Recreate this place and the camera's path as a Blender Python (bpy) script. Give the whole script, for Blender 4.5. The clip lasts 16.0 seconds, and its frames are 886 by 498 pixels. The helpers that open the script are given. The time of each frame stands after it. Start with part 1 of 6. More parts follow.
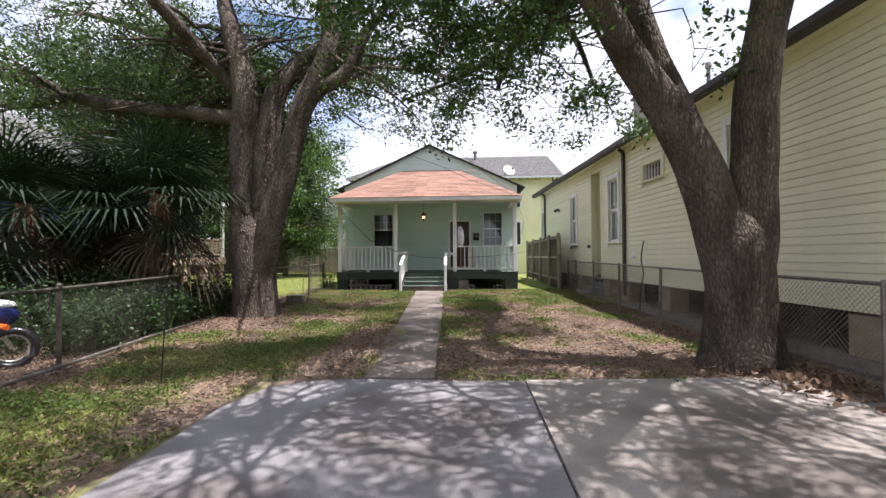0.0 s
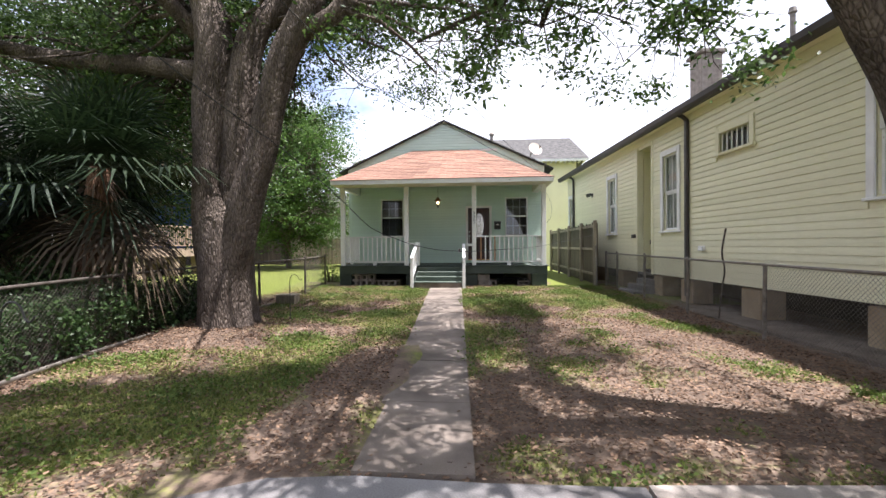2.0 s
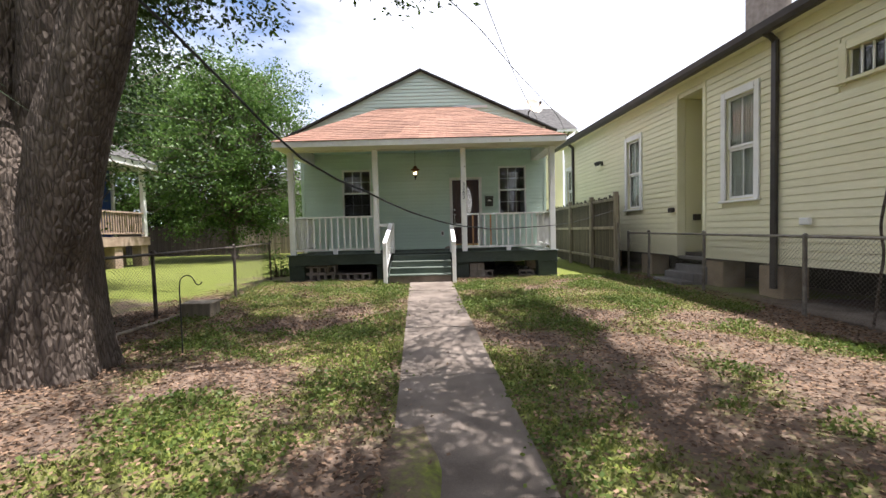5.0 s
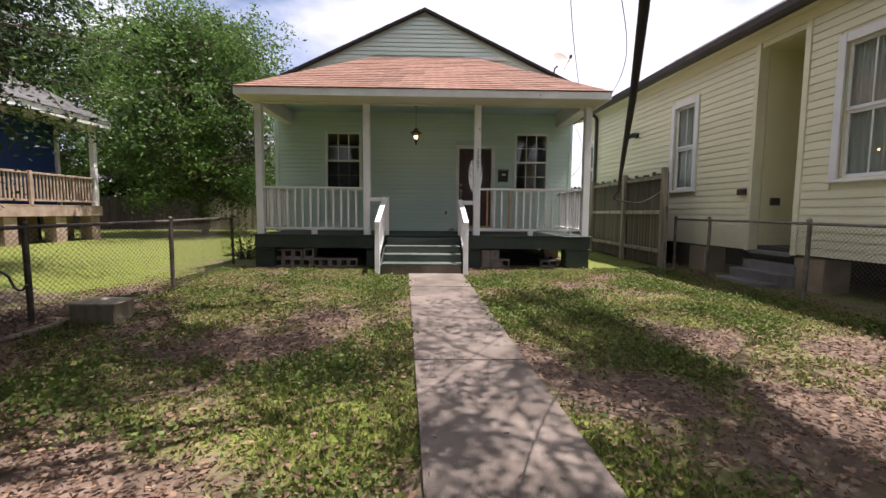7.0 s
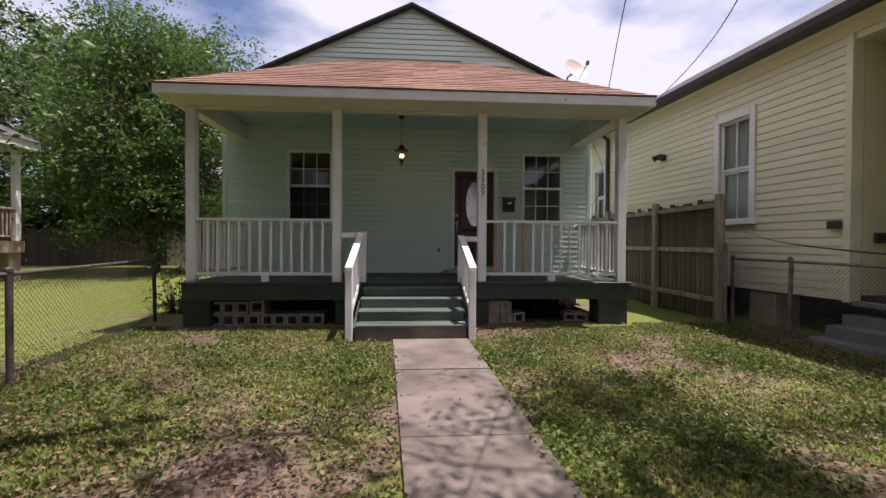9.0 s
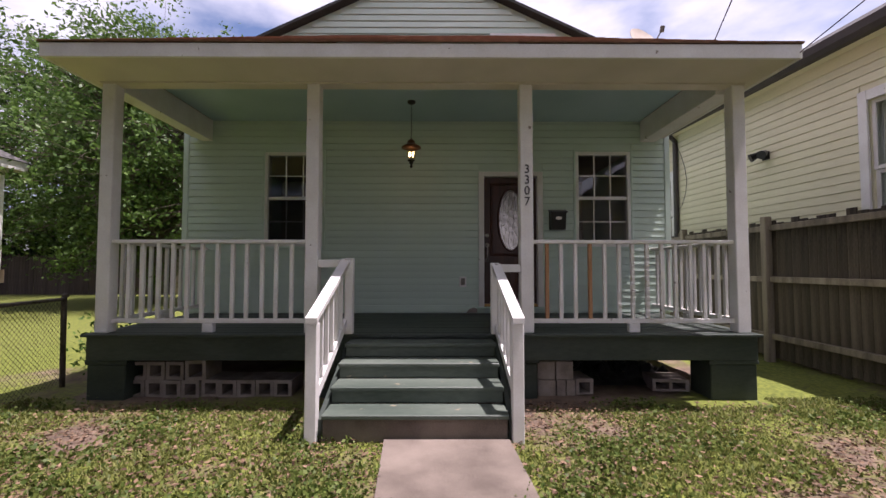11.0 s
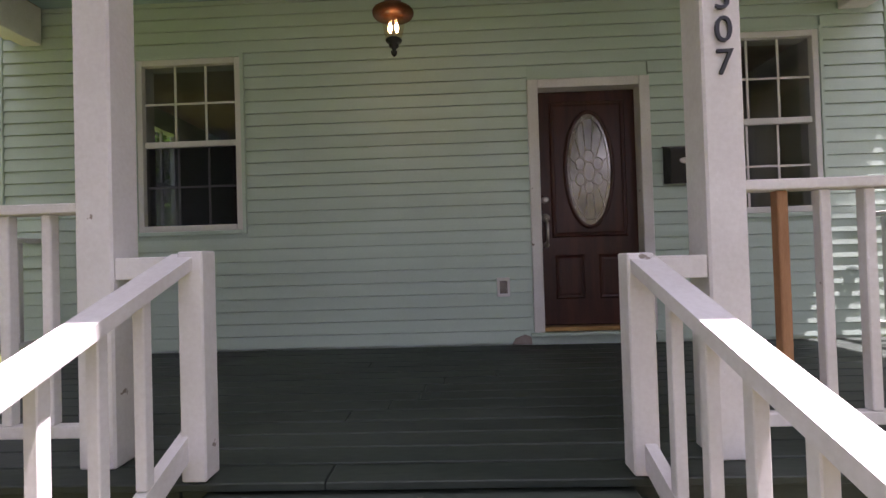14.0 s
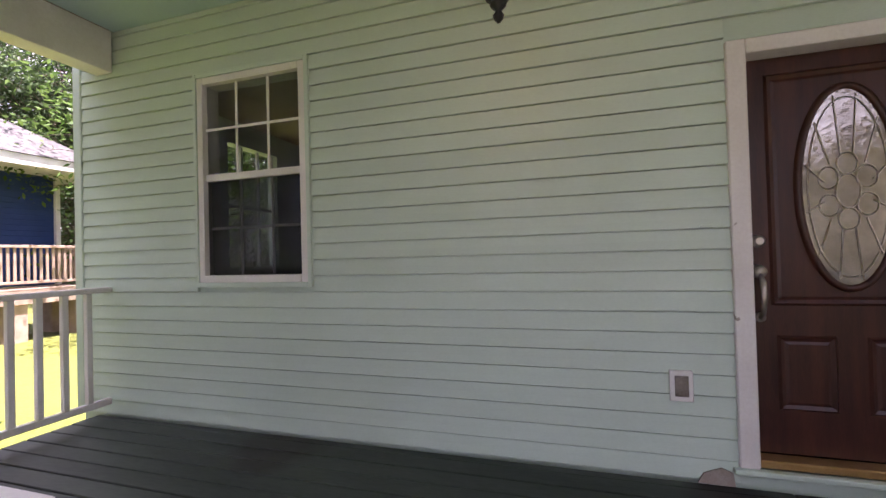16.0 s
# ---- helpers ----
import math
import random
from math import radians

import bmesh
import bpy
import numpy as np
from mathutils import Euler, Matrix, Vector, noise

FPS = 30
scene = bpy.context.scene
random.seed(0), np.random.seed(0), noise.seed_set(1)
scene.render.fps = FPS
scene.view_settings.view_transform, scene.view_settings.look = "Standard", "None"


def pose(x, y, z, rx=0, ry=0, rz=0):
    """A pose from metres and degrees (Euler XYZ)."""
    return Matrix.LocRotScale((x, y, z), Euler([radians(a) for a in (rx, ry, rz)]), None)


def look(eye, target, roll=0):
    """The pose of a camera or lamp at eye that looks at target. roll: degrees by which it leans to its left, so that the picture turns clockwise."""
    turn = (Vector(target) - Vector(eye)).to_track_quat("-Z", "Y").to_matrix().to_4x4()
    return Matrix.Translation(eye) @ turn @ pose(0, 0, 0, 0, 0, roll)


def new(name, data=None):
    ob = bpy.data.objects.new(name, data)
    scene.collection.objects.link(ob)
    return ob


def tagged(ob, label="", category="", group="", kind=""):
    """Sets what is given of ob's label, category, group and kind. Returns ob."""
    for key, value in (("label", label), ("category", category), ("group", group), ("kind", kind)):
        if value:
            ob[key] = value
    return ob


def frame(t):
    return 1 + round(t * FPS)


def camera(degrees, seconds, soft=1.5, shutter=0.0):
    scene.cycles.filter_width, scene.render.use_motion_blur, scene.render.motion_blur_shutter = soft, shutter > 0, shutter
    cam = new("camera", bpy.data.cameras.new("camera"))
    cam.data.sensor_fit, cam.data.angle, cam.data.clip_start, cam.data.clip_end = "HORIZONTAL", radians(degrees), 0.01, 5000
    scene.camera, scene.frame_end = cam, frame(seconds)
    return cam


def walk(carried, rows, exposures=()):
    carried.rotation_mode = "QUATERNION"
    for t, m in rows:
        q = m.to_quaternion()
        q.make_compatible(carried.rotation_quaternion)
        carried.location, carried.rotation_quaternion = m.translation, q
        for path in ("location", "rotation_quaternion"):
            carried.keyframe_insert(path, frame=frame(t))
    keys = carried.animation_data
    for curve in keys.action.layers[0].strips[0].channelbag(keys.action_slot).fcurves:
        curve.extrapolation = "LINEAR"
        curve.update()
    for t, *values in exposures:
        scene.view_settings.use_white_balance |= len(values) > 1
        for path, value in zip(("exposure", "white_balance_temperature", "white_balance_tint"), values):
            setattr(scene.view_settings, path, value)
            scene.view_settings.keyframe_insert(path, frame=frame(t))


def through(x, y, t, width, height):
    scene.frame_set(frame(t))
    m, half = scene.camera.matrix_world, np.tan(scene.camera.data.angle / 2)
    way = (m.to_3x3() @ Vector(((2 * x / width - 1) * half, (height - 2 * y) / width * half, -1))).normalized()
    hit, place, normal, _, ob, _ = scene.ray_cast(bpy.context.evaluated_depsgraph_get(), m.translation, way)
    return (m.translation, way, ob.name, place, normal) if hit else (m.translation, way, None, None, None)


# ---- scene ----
cam = camera(91.6, 16.0)
PATH = [
    (0, (0.946, 1.078, 1.413), (0.829, 3.074, 1.445), -0.4),
    (0.5, (0.85, 1.645, 1.4), (0.695, 3.639, 1.418), -0.4),
    (1, (0.792, 2.181, 1.412), (0.635, 4.175, 1.417), -0.1),
    (1.5, (0.697, 2.728, 1.426), (0.504, 4.719, 1.42), -0.4),
    (2, (0.581, 3.294, 1.457), (0.414, 5.287, 1.443), -0.4),
    (2.5, (0.506, 3.823, 1.508), (0.344, 5.815, 1.45), -0.8),
    (3, (0.38, 4.377, 1.497), (0.257, 6.372, 1.419), -1.4),
    (3.5, (0.282, 4.915, 1.515), (0.192, 6.912, 1.435), -2.2),
    (6, (-0.342, 7.735, 1.258), (-0.314, 9.732, 1.167), -0.4),
    (6.5, (-0.408, 8.292, 1.309), (-0.375, 10.288, 1.191), -0.1),
    (7, (-0.544, 8.868, 1.277), (-0.494, 10.86, 1.108), 0.5),
    (7.5, (-0.683, 9.475, 1.333), (-0.64, 11.465, 1.136), 1.3),
    (8, (-0.72, 10.022, 1.378), (-0.632, 12.013, 1.205), 0.3),
    (8.5, (-0.771, 10.594, 1.393), (-0.667, 12.589, 1.299), 0.6),
    (9, (-0.714, 11.154, 1.424), (-0.578, 13.15, 1.396), 0.3),
    (9.5, (-0.653, 11.718, 1.507), (-0.543, 13.715, 1.541), 0.1),
    (9.7, (-0.678, 11.959, 1.522), (-0.571, 13.956, 1.564), 0.5),
    (12, (-0.434, 14.572, 1.485), (-0.495, 16.568, 1.59), -1.4),
    (12.5, (-0.441, 15.101, 1.52), (-0.514, 17.098, 1.609), -1.8),
    (13, (-0.455, 15.621, 1.542), (-0.538, 17.618, 1.626), -1.6),
    (13.5, (-0.5, 16.119, 1.553), (-0.602, 18.116, 1.599), -1.4),
    (14, (-0.577, 16.61, 1.56), (-0.639, 18.609, 1.588), -1.7),
    (14.5, (-0.6, 17.076, 1.619), (-0.682, 19.075, 1.624), -1.9),
    (15, (-0.619, 17.41, 1.818), (-0.749, 19.406, 1.861), -1.1),
    (15.5, (-0.612, 17.622, 1.959), (-0.922, 19.596, 2.03), -1.4),
    (16, (-0.69, 17.768, 1.985), (-1.278, 19.68, 2.012), -1.6),
]
walk(cam, [(t, look(eye, target, roll)) for t, eye, target, roll in PATH],
     exposures=[(0, 1.34, 5950, 19), (2, 1.6, 6000, 17), (3.5, 1.64, 6100, 15), (6, 1.14, 6200, 18), (7.5, 0.93, 6250, 24), (9.5, 0.62, 6200, 27), (11, 0.85, 6200, 32), (12, 1.1, 6200, 35), (12.5, 1.41, 6200, 34), (13, 1.68, 6200, 34), (14, 1.83, 6200, 37), (14.5, 2.14, 6200, 38), (15, 2.85, 6200, 37), (15.5, 2.95, 6200, 39), (16, 2.5, 6200, 42)])

# ---- light ----
SUN_TO = Vector((0.27, -0.05, 1.0)).normalized()
sun_data = bpy.data.lights.new("sun", "SUN")
sun_data.energy, sun_data.angle, sun_data.color = 5.0, radians(0.53), (1.0, 0.95, 0.87)
sun = new("sun", sun_data)
sun.matrix_world = look(SUN_TO * 60, (0, 0, 0))

world = bpy.data.worlds.new("sky")
scene.world = world
world.use_nodes = True
wn, wl = world.node_tree.nodes, world.node_tree.links
wn.clear()
w_out, w_bg = wn.new("ShaderNodeOutputWorld"), wn.new("ShaderNodeBackground")
w_sky, w_mix, w_ramp = wn.new("ShaderNodeTexSky"), wn.new("ShaderNodeMixRGB"), wn.new("ShaderNodeValToRGB")
w_noise, w_map, w_co = wn.new("ShaderNodeTexNoise"), wn.new("ShaderNodeMapping"), wn.new("ShaderNodeTexCoord")
w_sky.sky_type, w_sky.sun_disc = "NISHITA", False
w_sky.sun_elevation = math.asin(SUN_TO.z)
w_sky.sun_rotation = math.atan2(SUN_TO.x, SUN_TO.y)
w_map.inputs["Scale"].default_value = (1.0, 1.0, 2.2)
w_map.inputs["Location"].default_value = (0.35, 0.1, 0.62)
w_noise.inputs["Scale"].default_value, w_noise.inputs["Detail"].default_value = 2.3, 7.0
w_ramp.color_ramp.elements[0].position, w_ramp.color_ramp.elements[1].position = 0.34, 0.50
w_mix.inputs["Color2"].default_value = (7.2, 7.35, 7.7, 1)
wl.new(w_co.outputs["Generated"], w_map.inputs["Vector"])
wl.new(w_map.outputs["Vector"], w_noise.inputs["Vector"])
wl.new(w_noise.outputs["Fac"], w_ramp.inputs["Fac"])
wl.new(w_ramp.outputs["Color"], w_mix.inputs["Fac"])
wl.new(w_sky.outputs["Color"], w_mix.inputs["Color1"])
wl.new(w_mix.outputs["Color"], w_bg.inputs["Color"])
w_bg.inputs["Strength"].default_value = 0.080
wl.new(w_bg.outputs["Background"], w_out.inputs["Surface"])


# ---- materials ----
def material(name, c1, c2, scale=6.0, rough=0.7, bump=0.15, metal=0.0, fine=70.0, grain=(1, 1, 1), spread=0.0, specular=0.4):
    """Two colours mixed by broad and fine noise, with relief. spread: how far pieces differ from one another."""
    mt = bpy.data.materials.new(name)
    mt.use_nodes = True
    n, l = mt.node_tree.nodes, mt.node_tree.links
    bsdf = n["Principled BSDF"]
    co, mp = n.new("ShaderNodeTexCoord"), n.new("ShaderNodeMapping")
    mp.inputs["Scale"].default_value = grain
    l.new(co.outputs["Object"], mp.inputs["Vector"])
    broad, small = n.new("ShaderNodeTexNoise"), n.new("ShaderNodeTexNoise")
    broad.inputs["Scale"].default_value, broad.inputs["Detail"].default_value = scale, 5.0
    small.inputs["Scale"].default_value, small.inputs["Detail"].default_value = fine, 3.0
    l.new(mp.outputs["Vector"], broad.inputs["Vector"])
    l.new(mp.outputs["Vector"], small.inputs["Vector"])
    add = n.new("ShaderNodeMath")
    add.operation = "MULTIPLY_ADD"
    add.inputs[1].default_value = 0.45
    l.new(small.outputs["Fac"], add.inputs[0])
    sub = n.new("ShaderNodeMath")
    sub.operation = "SUBTRACT"
    sub.inputs[1].default_value = 0.225
    l.new(broad.outputs["Fac"], sub.inputs[0])
    l.new(sub.outputs[0], add.inputs[2])
    ramp = n.new("ShaderNodeValToRGB")
    ramp.color_ramp.elements[0].position, ramp.color_ramp.elements[1].position = 0.3, 0.7
    ramp.color_ramp.elements[0].color, ramp.color_ramp.elements[1].color = (*c1, 1), (*c2, 1)
    l.new(add.outputs[0], ramp.inputs["Fac"])
    last = ramp.outputs["Color"]
    if spread:
        info, hsv, ma = n.new("ShaderNodeObjectInfo"), n.new("ShaderNodeHueSaturation"), n.new("ShaderNodeMapRange")
        ma.inputs["To Min"].default_value, ma.inputs["To Max"].default_value = 1 - spread, 1 + spread
        l.new(info.outputs["Random"], ma.inputs["Value"])
        l.new(ma.outputs["Result"], hsv.inputs["Value"])
        l.new(last, hsv.inputs["Color"])
        last = hsv.outputs["Color"]
    l.new(last, bsdf.inputs["Base Color"])
    bsdf.inputs["Roughness"].default_value, bsdf.inputs["Metallic"].default_value = rough, metal
    bsdf.inputs["Specular IOR Level"].default_value = specular
    if bump:
        bp = n.new("ShaderNodeBump")
        bp.inputs["Strength"].default_value, bp.inputs["Distance"].default_value = bump, 0.01
        l.new(add.outputs[0], bp.inputs["Height"])
        l.new(bp.outputs["Normal"], bsdf.inputs["Normal"])
    return mt


def leaf_material(name, c1, c2, through=0.35, rough=0.45):
    mt = bpy.data.materials.new(name)
    mt.use_nodes = True
    n, l = mt.node_tree.nodes, mt.node_tree.links
    bsdf, out = n["Principled BSDF"], n["Material Output"]
    geo, ramp = n.new("ShaderNodeNewGeometry"), n.new("ShaderNodeValToRGB")
    ramp.color_ramp.elements[0].color, ramp.color_ramp.elements[1].color = (*c1, 1), (*c2, 1)
    l.new(geo.outputs["Random Per Island"], ramp.inputs["Fac"])
    tr, mix = n.new("ShaderNodeBsdfTranslucent"), n.new("ShaderNodeMixShader")
    mix.inputs["Fac"].default_value = through
    l.new(ramp.outputs["Color"], bsdf.inputs["Base Color"])
    l.new(ramp.outputs["Color"], tr.inputs["Color"])
    bsdf.inputs["Roughness"].default_value = rough
    bsdf.inputs["Specular IOR Level"].default_value = 0.22
    l.new(bsdf.outputs["BSDF"], mix.inputs[1])
    l.new(tr.outputs["BSDF"], mix.inputs[2])
    l.new(mix.outputs["Shader"], out.inputs["Surface"])
    return mt


def glass_material(name, tint=(1, 1, 1), rough=0.0, gloss=0.05):
    mt = bpy.data.materials.new(name)
    mt.use_nodes = True
    n, l = mt.node_tree.nodes, mt.node_tree.links
    n.remove(n["Principled BSDF"])
    tr, gl, lw, mix = n.new("ShaderNodeBsdfTransparent"), n.new("ShaderNodeBsdfGlossy"), n.new("ShaderNodeLayerWeight"), n.new("ShaderNodeMixShader")
    pw, ma = n.new("ShaderNodeMath"), n.new("ShaderNodeMath")
    tr.inputs["Color"].default_value = (*tint, 1)
    gl.inputs["Roughness"].default_value = rough
    lw.inputs["Blend"].default_value = 0.5
    pw.operation, ma.operation = "POWER", "MULTIPLY_ADD"
    pw.inputs[1].default_value = 4.0
    ma.inputs[1].default_value, ma.inputs[2].default_value = gloss * 12, gloss
    l.new(lw.outputs["Facing"], pw.inputs[0])
    l.new(pw.outputs[0], ma.inputs[0])
    l.new(ma.outputs[0], mix.inputs["Fac"])
    l.new(tr.outputs[0], mix.inputs[1])
    l.new(gl.outputs[0], mix.inputs[2])
    l.new(mix.outputs[0], n["Material Output"].inputs["Surface"])
    return mt


M = {}
M["mint"] = material("mint_siding", (0.49, 0.61, 0.525), (0.56, 0.68, 0.595), 1.6, 0.5, 0.06, fine=120, grain=(0.4, 1, 1), spread=0.03)
M["yellow"] = material("cream_clapboard", (0.66, 0.62, 0.42), (0.79, 0.75, 0.54), 1.2, 0.6, 0.12, fine=45, grain=(1, 0.15, 1), spread=0.04)
M["yellow2"] = material("pale_yellow_siding", (0.62, 0.58, 0.36), (0.70, 0.66, 0.42), 0.8, 0.6, 0.05)
M["white"] = material("white_paint", (0.68, 0.66, 0.63), (0.80, 0.79, 0.77), 3.0, 0.55, 0.12, fine=60, spread=0.03)
M["trim"] = material("greyed_white_trim", (0.66, 0.66, 0.63), (0.77, 0.77, 0.74), 3.0, 0.5, 0.06)
M["beige"] = material("soffit_paint", (0.60, 0.55, 0.46), (0.68, 0.62, 0.53), 2.0, 0.6, 0.05)
M["blueceil"] = material("blue_porch_ceiling", (0.34, 0.48, 0.52), (0.40, 0.54, 0.58), 1.2, 0.6, 0.04)
M["green"] = material("dark_green_paint", (0.020, 0.030, 0.024), (0.048, 0.062, 0.050), 3.0, 0.5, 0.2, fine=50, grain=(0.3, 1, 1), spread=0.10)
M["greenstep"] = material("worn_green_paint", (0.055, 0.075, 0.058), (0.115, 0.138, 0.112), 2.4, 0.55, 0.2, fine=40, grain=(0.3, 1, 1), spread=0.08)
M["rawwood"] = material("raw_wood", (0.30, 0.15, 0.07), (0.42, 0.23, 0.12), 5, 0.7, 0.1, grain=(4, 4, 0.6))
M["fencewood"] = material("weathered_wood", (0.15, 0.125, 0.092), (0.37, 0.315, 0.235), 1.8, 0.85, 0.35, fine=40, grain=(5, 5, 0.6), spread=0.28)
M["fenceboard"] = material("grimy_fence_board", (0.026, 0.021, 0.015), (0.165, 0.135, 0.095), 1.4, 0.9, 0.35, fine=40, grain=(6, 6, 0.5), spread=0.25)
M["darkwood"] = material("dark_wood_fence", (0.035, 0.026, 0.022), (0.08, 0.06, 0.05), 2.0, 0.9, 0.3, grain=(4, 4, 0.4), spread=0.25)
M["deckwood"] = material("weathered_deck", (0.28, 0.20, 0.15), (0.45, 0.34, 0.26), 3, 0.8, 0.2, spread=0.12)
M["shingle"] = material("red_shingle", (0.150, 0.078, 0.054), (0.265, 0.148, 0.102), 9, 0.9, 0.5, fine=160, spread=0.22)
M["greyshingle"] = material("grey_shingle", (0.055, 0.053, 0.052), (0.125, 0.12, 0.115), 5, 0.9, 0.5, fine=120, spread=0.15, specular=0.1)
M["greenedge"] = material("roof_edge", (0.016, 0.018, 0.017), (0.035, 0.038, 0.036), 5, 0.8, 0.1)
M["gutter"] = material("dark_gutter", (0.035, 0.028, 0.026), (0.06, 0.05, 0.045), 4, 0.5, 0.05)
M["concrete"] = material("concrete", (0.118, 0.108, 0.103), (0.242, 0.232, 0.226), 1.3, 0.9, 0.35, fine=90)
M["sandconcrete"] = material("sandy_concrete", (0.165, 0.140, 0.118), (0.310, 0.275, 0.240), 1.7, 0.92, 0.45, fine=120)
M["path"] = material("path_concrete", (0.088, 0.070, 0.056), (0.212, 0.174, 0.142), 2.2, 0.92, 0.8, fine=150, spread=0.06)
M["block"] = material("cinder_block", (0.21, 0.175, 0.15), (0.33, 0.285, 0.25), 8, 0.95, 0.5, fine=120, spread=0.10)
M["pier"] = material("tan_pier", (0.27, 0.20, 0.13), (0.40, 0.31, 0.21), 3, 0.9, 0.3, spread=0.10)
M["galv"] = material("galvanised_steel", (0.125, 0.105, 0.088), (0.26, 0.235, 0.205), 8, 0.55, 0.1, metal=0.6)
M["wire"] = material("galvanised_wire", (0.14, 0.125, 0.105), (0.27, 0.25, 0.22), 8, 0.6, 0.0, metal=0.3)
M["darkwire"] = material("dark_rusty_wire", (0.028, 0.022, 0.018), (0.065, 0.052, 0.042), 8, 0.8, 0.0, metal=0.2)
M["darkpost"] = material("rusty_dark_steel", (0.050, 0.040, 0.033), (0.13, 0.11, 0.092), 8, 0.7, 0.1, metal=0.3)
M["bark"] = None
M["door"] = material("mahogany_door", (0.028, 0.008, 0.006), (0.070, 0.022, 0.014), 3, 0.35, 0.06, fine=50, grain=(6, 6, 0.5))
M["brass"] = material("brass", (0.45, 0.27, 0.10), (0.60, 0.38, 0.16), 6, 0.35, 0.03, metal=0.8)
M["nickel"] = material("satin_nickel", (0.42, 0.39, 0.35), (0.55, 0.52, 0.47), 6, 0.35, 0.02, metal=0.9)
M["black"] = material("black_enamel", (0.008, 0.008, 0.008), (0.018, 0.018, 0.018), 6, 0.32, 0.03)
M["bronze"] = material("copper_bronze", (0.10, 0.045, 0.022), (0.22, 0.10, 0.05), 8, 0.4, 0.05, metal=0.6)
# near-black colour that holds the shade of crawl spaces and rooms
M["dark"] = material("painted_interior_shade", (0.022, 0.019, 0.017), (0.042, 0.036, 0.032), 1.0, 0.9, 0.0)
M["room"] = material("room_wall", (0.40, 0.33, 0.30), (0.48, 0.40, 0.36), 1.0, 0.9, 0.0)
M["curtain"] = material("curtain", (0.60, 0.60, 0.52), (0.78, 0.77, 0.68), 3, 0.9, 0.3, grain=(8, 8, 0.3))
M["blue"] = material("blue_siding", (0.012, 0.035, 0.13), (0.020, 0.050, 0.17), 2, 0.6, 0.05)
M["cable"] = material("cable_black", (0.012, 0.012, 0.012), (0.03, 0.03, 0.03), 6, 0.6, 0.0)
M["dish"] = material("dish_grey", (0.50, 0.42, 0.34), (0.60, 0.52, 0.43), 5, 0.5, 0.02)
M["glass"] = glass_material("window_glass", (0.82, 0.84, 0.84))
M["screen"] = glass_material("insect_screen", (0.55, 0.56, 0.57), 0.4, 0.015)
M["soil"] = None
M["oakleaf"] = leaf_material("oak_leaf", (0.024, 0.050, 0.012), (0.092, 0.148, 0.036), 0.38)
M["lightleaf"] = leaf_material("light_leaf", (0.040, 0.090, 0.016), (0.130, 0.215, 0.048), 0.38)
M["darkleaf"] = leaf_material("dark_leaf", (0.016, 0.036, 0.011), (0.055, 0.092, 0.028), 0.3)
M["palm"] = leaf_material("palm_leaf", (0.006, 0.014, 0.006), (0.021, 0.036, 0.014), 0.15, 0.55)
M["deadpalm"] = leaf_material("dead_palm_leaf", (0.030, 0.022, 0.015), (0.085, 0.062, 0.040), 0.1, 0.8)
M["grass"] = leaf_material("grass_blade", (0.065, 0.095, 0.018), (0.260, 0.270, 0.080), 0.35, 0.5)
M["weed"] = leaf_material("weed_leaf", (0.055, 0.092, 0.018), (0.160, 0.205, 0.048), 0.35, 0.5)
M["litter"] = leaf_material("dead_leaf", (0.050, 0.027, 0.016), (0.27, 0.175, 0.112), 0.1, 0.7)


def bark_material(name, c1, c2):
    mt = material(name, c1, c2, 3.0, 0.95, 0.0, grain=(1, 1, 0.35), fine=26)
    n, l = mt.node_tree.nodes, mt.node_tree.links
    co, mp = n.new("ShaderNodeTexCoord"), n.new("ShaderNodeMapping")
    mp.inputs["Scale"].default_value = (1, 1, 0.28)
    v, nz, mixv, bp = n.new("ShaderNodeTexVoronoi"), n.new("ShaderNodeTexNoise"), n.new("ShaderNodeMath"), n.new("ShaderNodeBump")
    v.feature = "DISTANCE_TO_EDGE"
    v.inputs["Scale"].default_value = 27.0
    nz.inputs["Scale"].default_value, nz.inputs["Detail"].default_value = 45.0, 5.0
    mixv.operation = "MULTIPLY_ADD"
    mixv.inputs[1].default_value = 0.35
    l.new(co.outputs["Object"], mp.inputs["Vector"])
    l.new(mp.outputs["Vector"], v.inputs["Vector"])
    l.new(mp.outputs["Vector"], nz.inputs["Vector"])
    l.new(nz.outputs["Fac"], mixv.inputs[0])
    l.new(v.outputs["Distance"], mixv.inputs[2])
    bp.inputs["Strength"].default_value, bp.inputs["Distance"].default_value = 1.0, 0.05
    l.new(mixv.outputs[0], bp.inputs["Height"])
    bsdf = n["Principled BSDF"]
    l.new(bp.outputs["Normal"], bsdf.inputs["Normal"])
    bsdf.inputs["Specular IOR Level"].default_value = 0.15
    # shade of the fissures mixed into the bark colour, following the bump height
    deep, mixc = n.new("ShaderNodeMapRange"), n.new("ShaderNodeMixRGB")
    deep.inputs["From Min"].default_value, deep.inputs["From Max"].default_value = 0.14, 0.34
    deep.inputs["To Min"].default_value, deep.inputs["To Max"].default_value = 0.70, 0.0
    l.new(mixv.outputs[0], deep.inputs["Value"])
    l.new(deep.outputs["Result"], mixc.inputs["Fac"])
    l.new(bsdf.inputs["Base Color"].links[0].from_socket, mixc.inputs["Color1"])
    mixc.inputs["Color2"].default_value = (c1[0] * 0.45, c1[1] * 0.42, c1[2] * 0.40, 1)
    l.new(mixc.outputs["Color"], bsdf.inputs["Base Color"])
    return mt


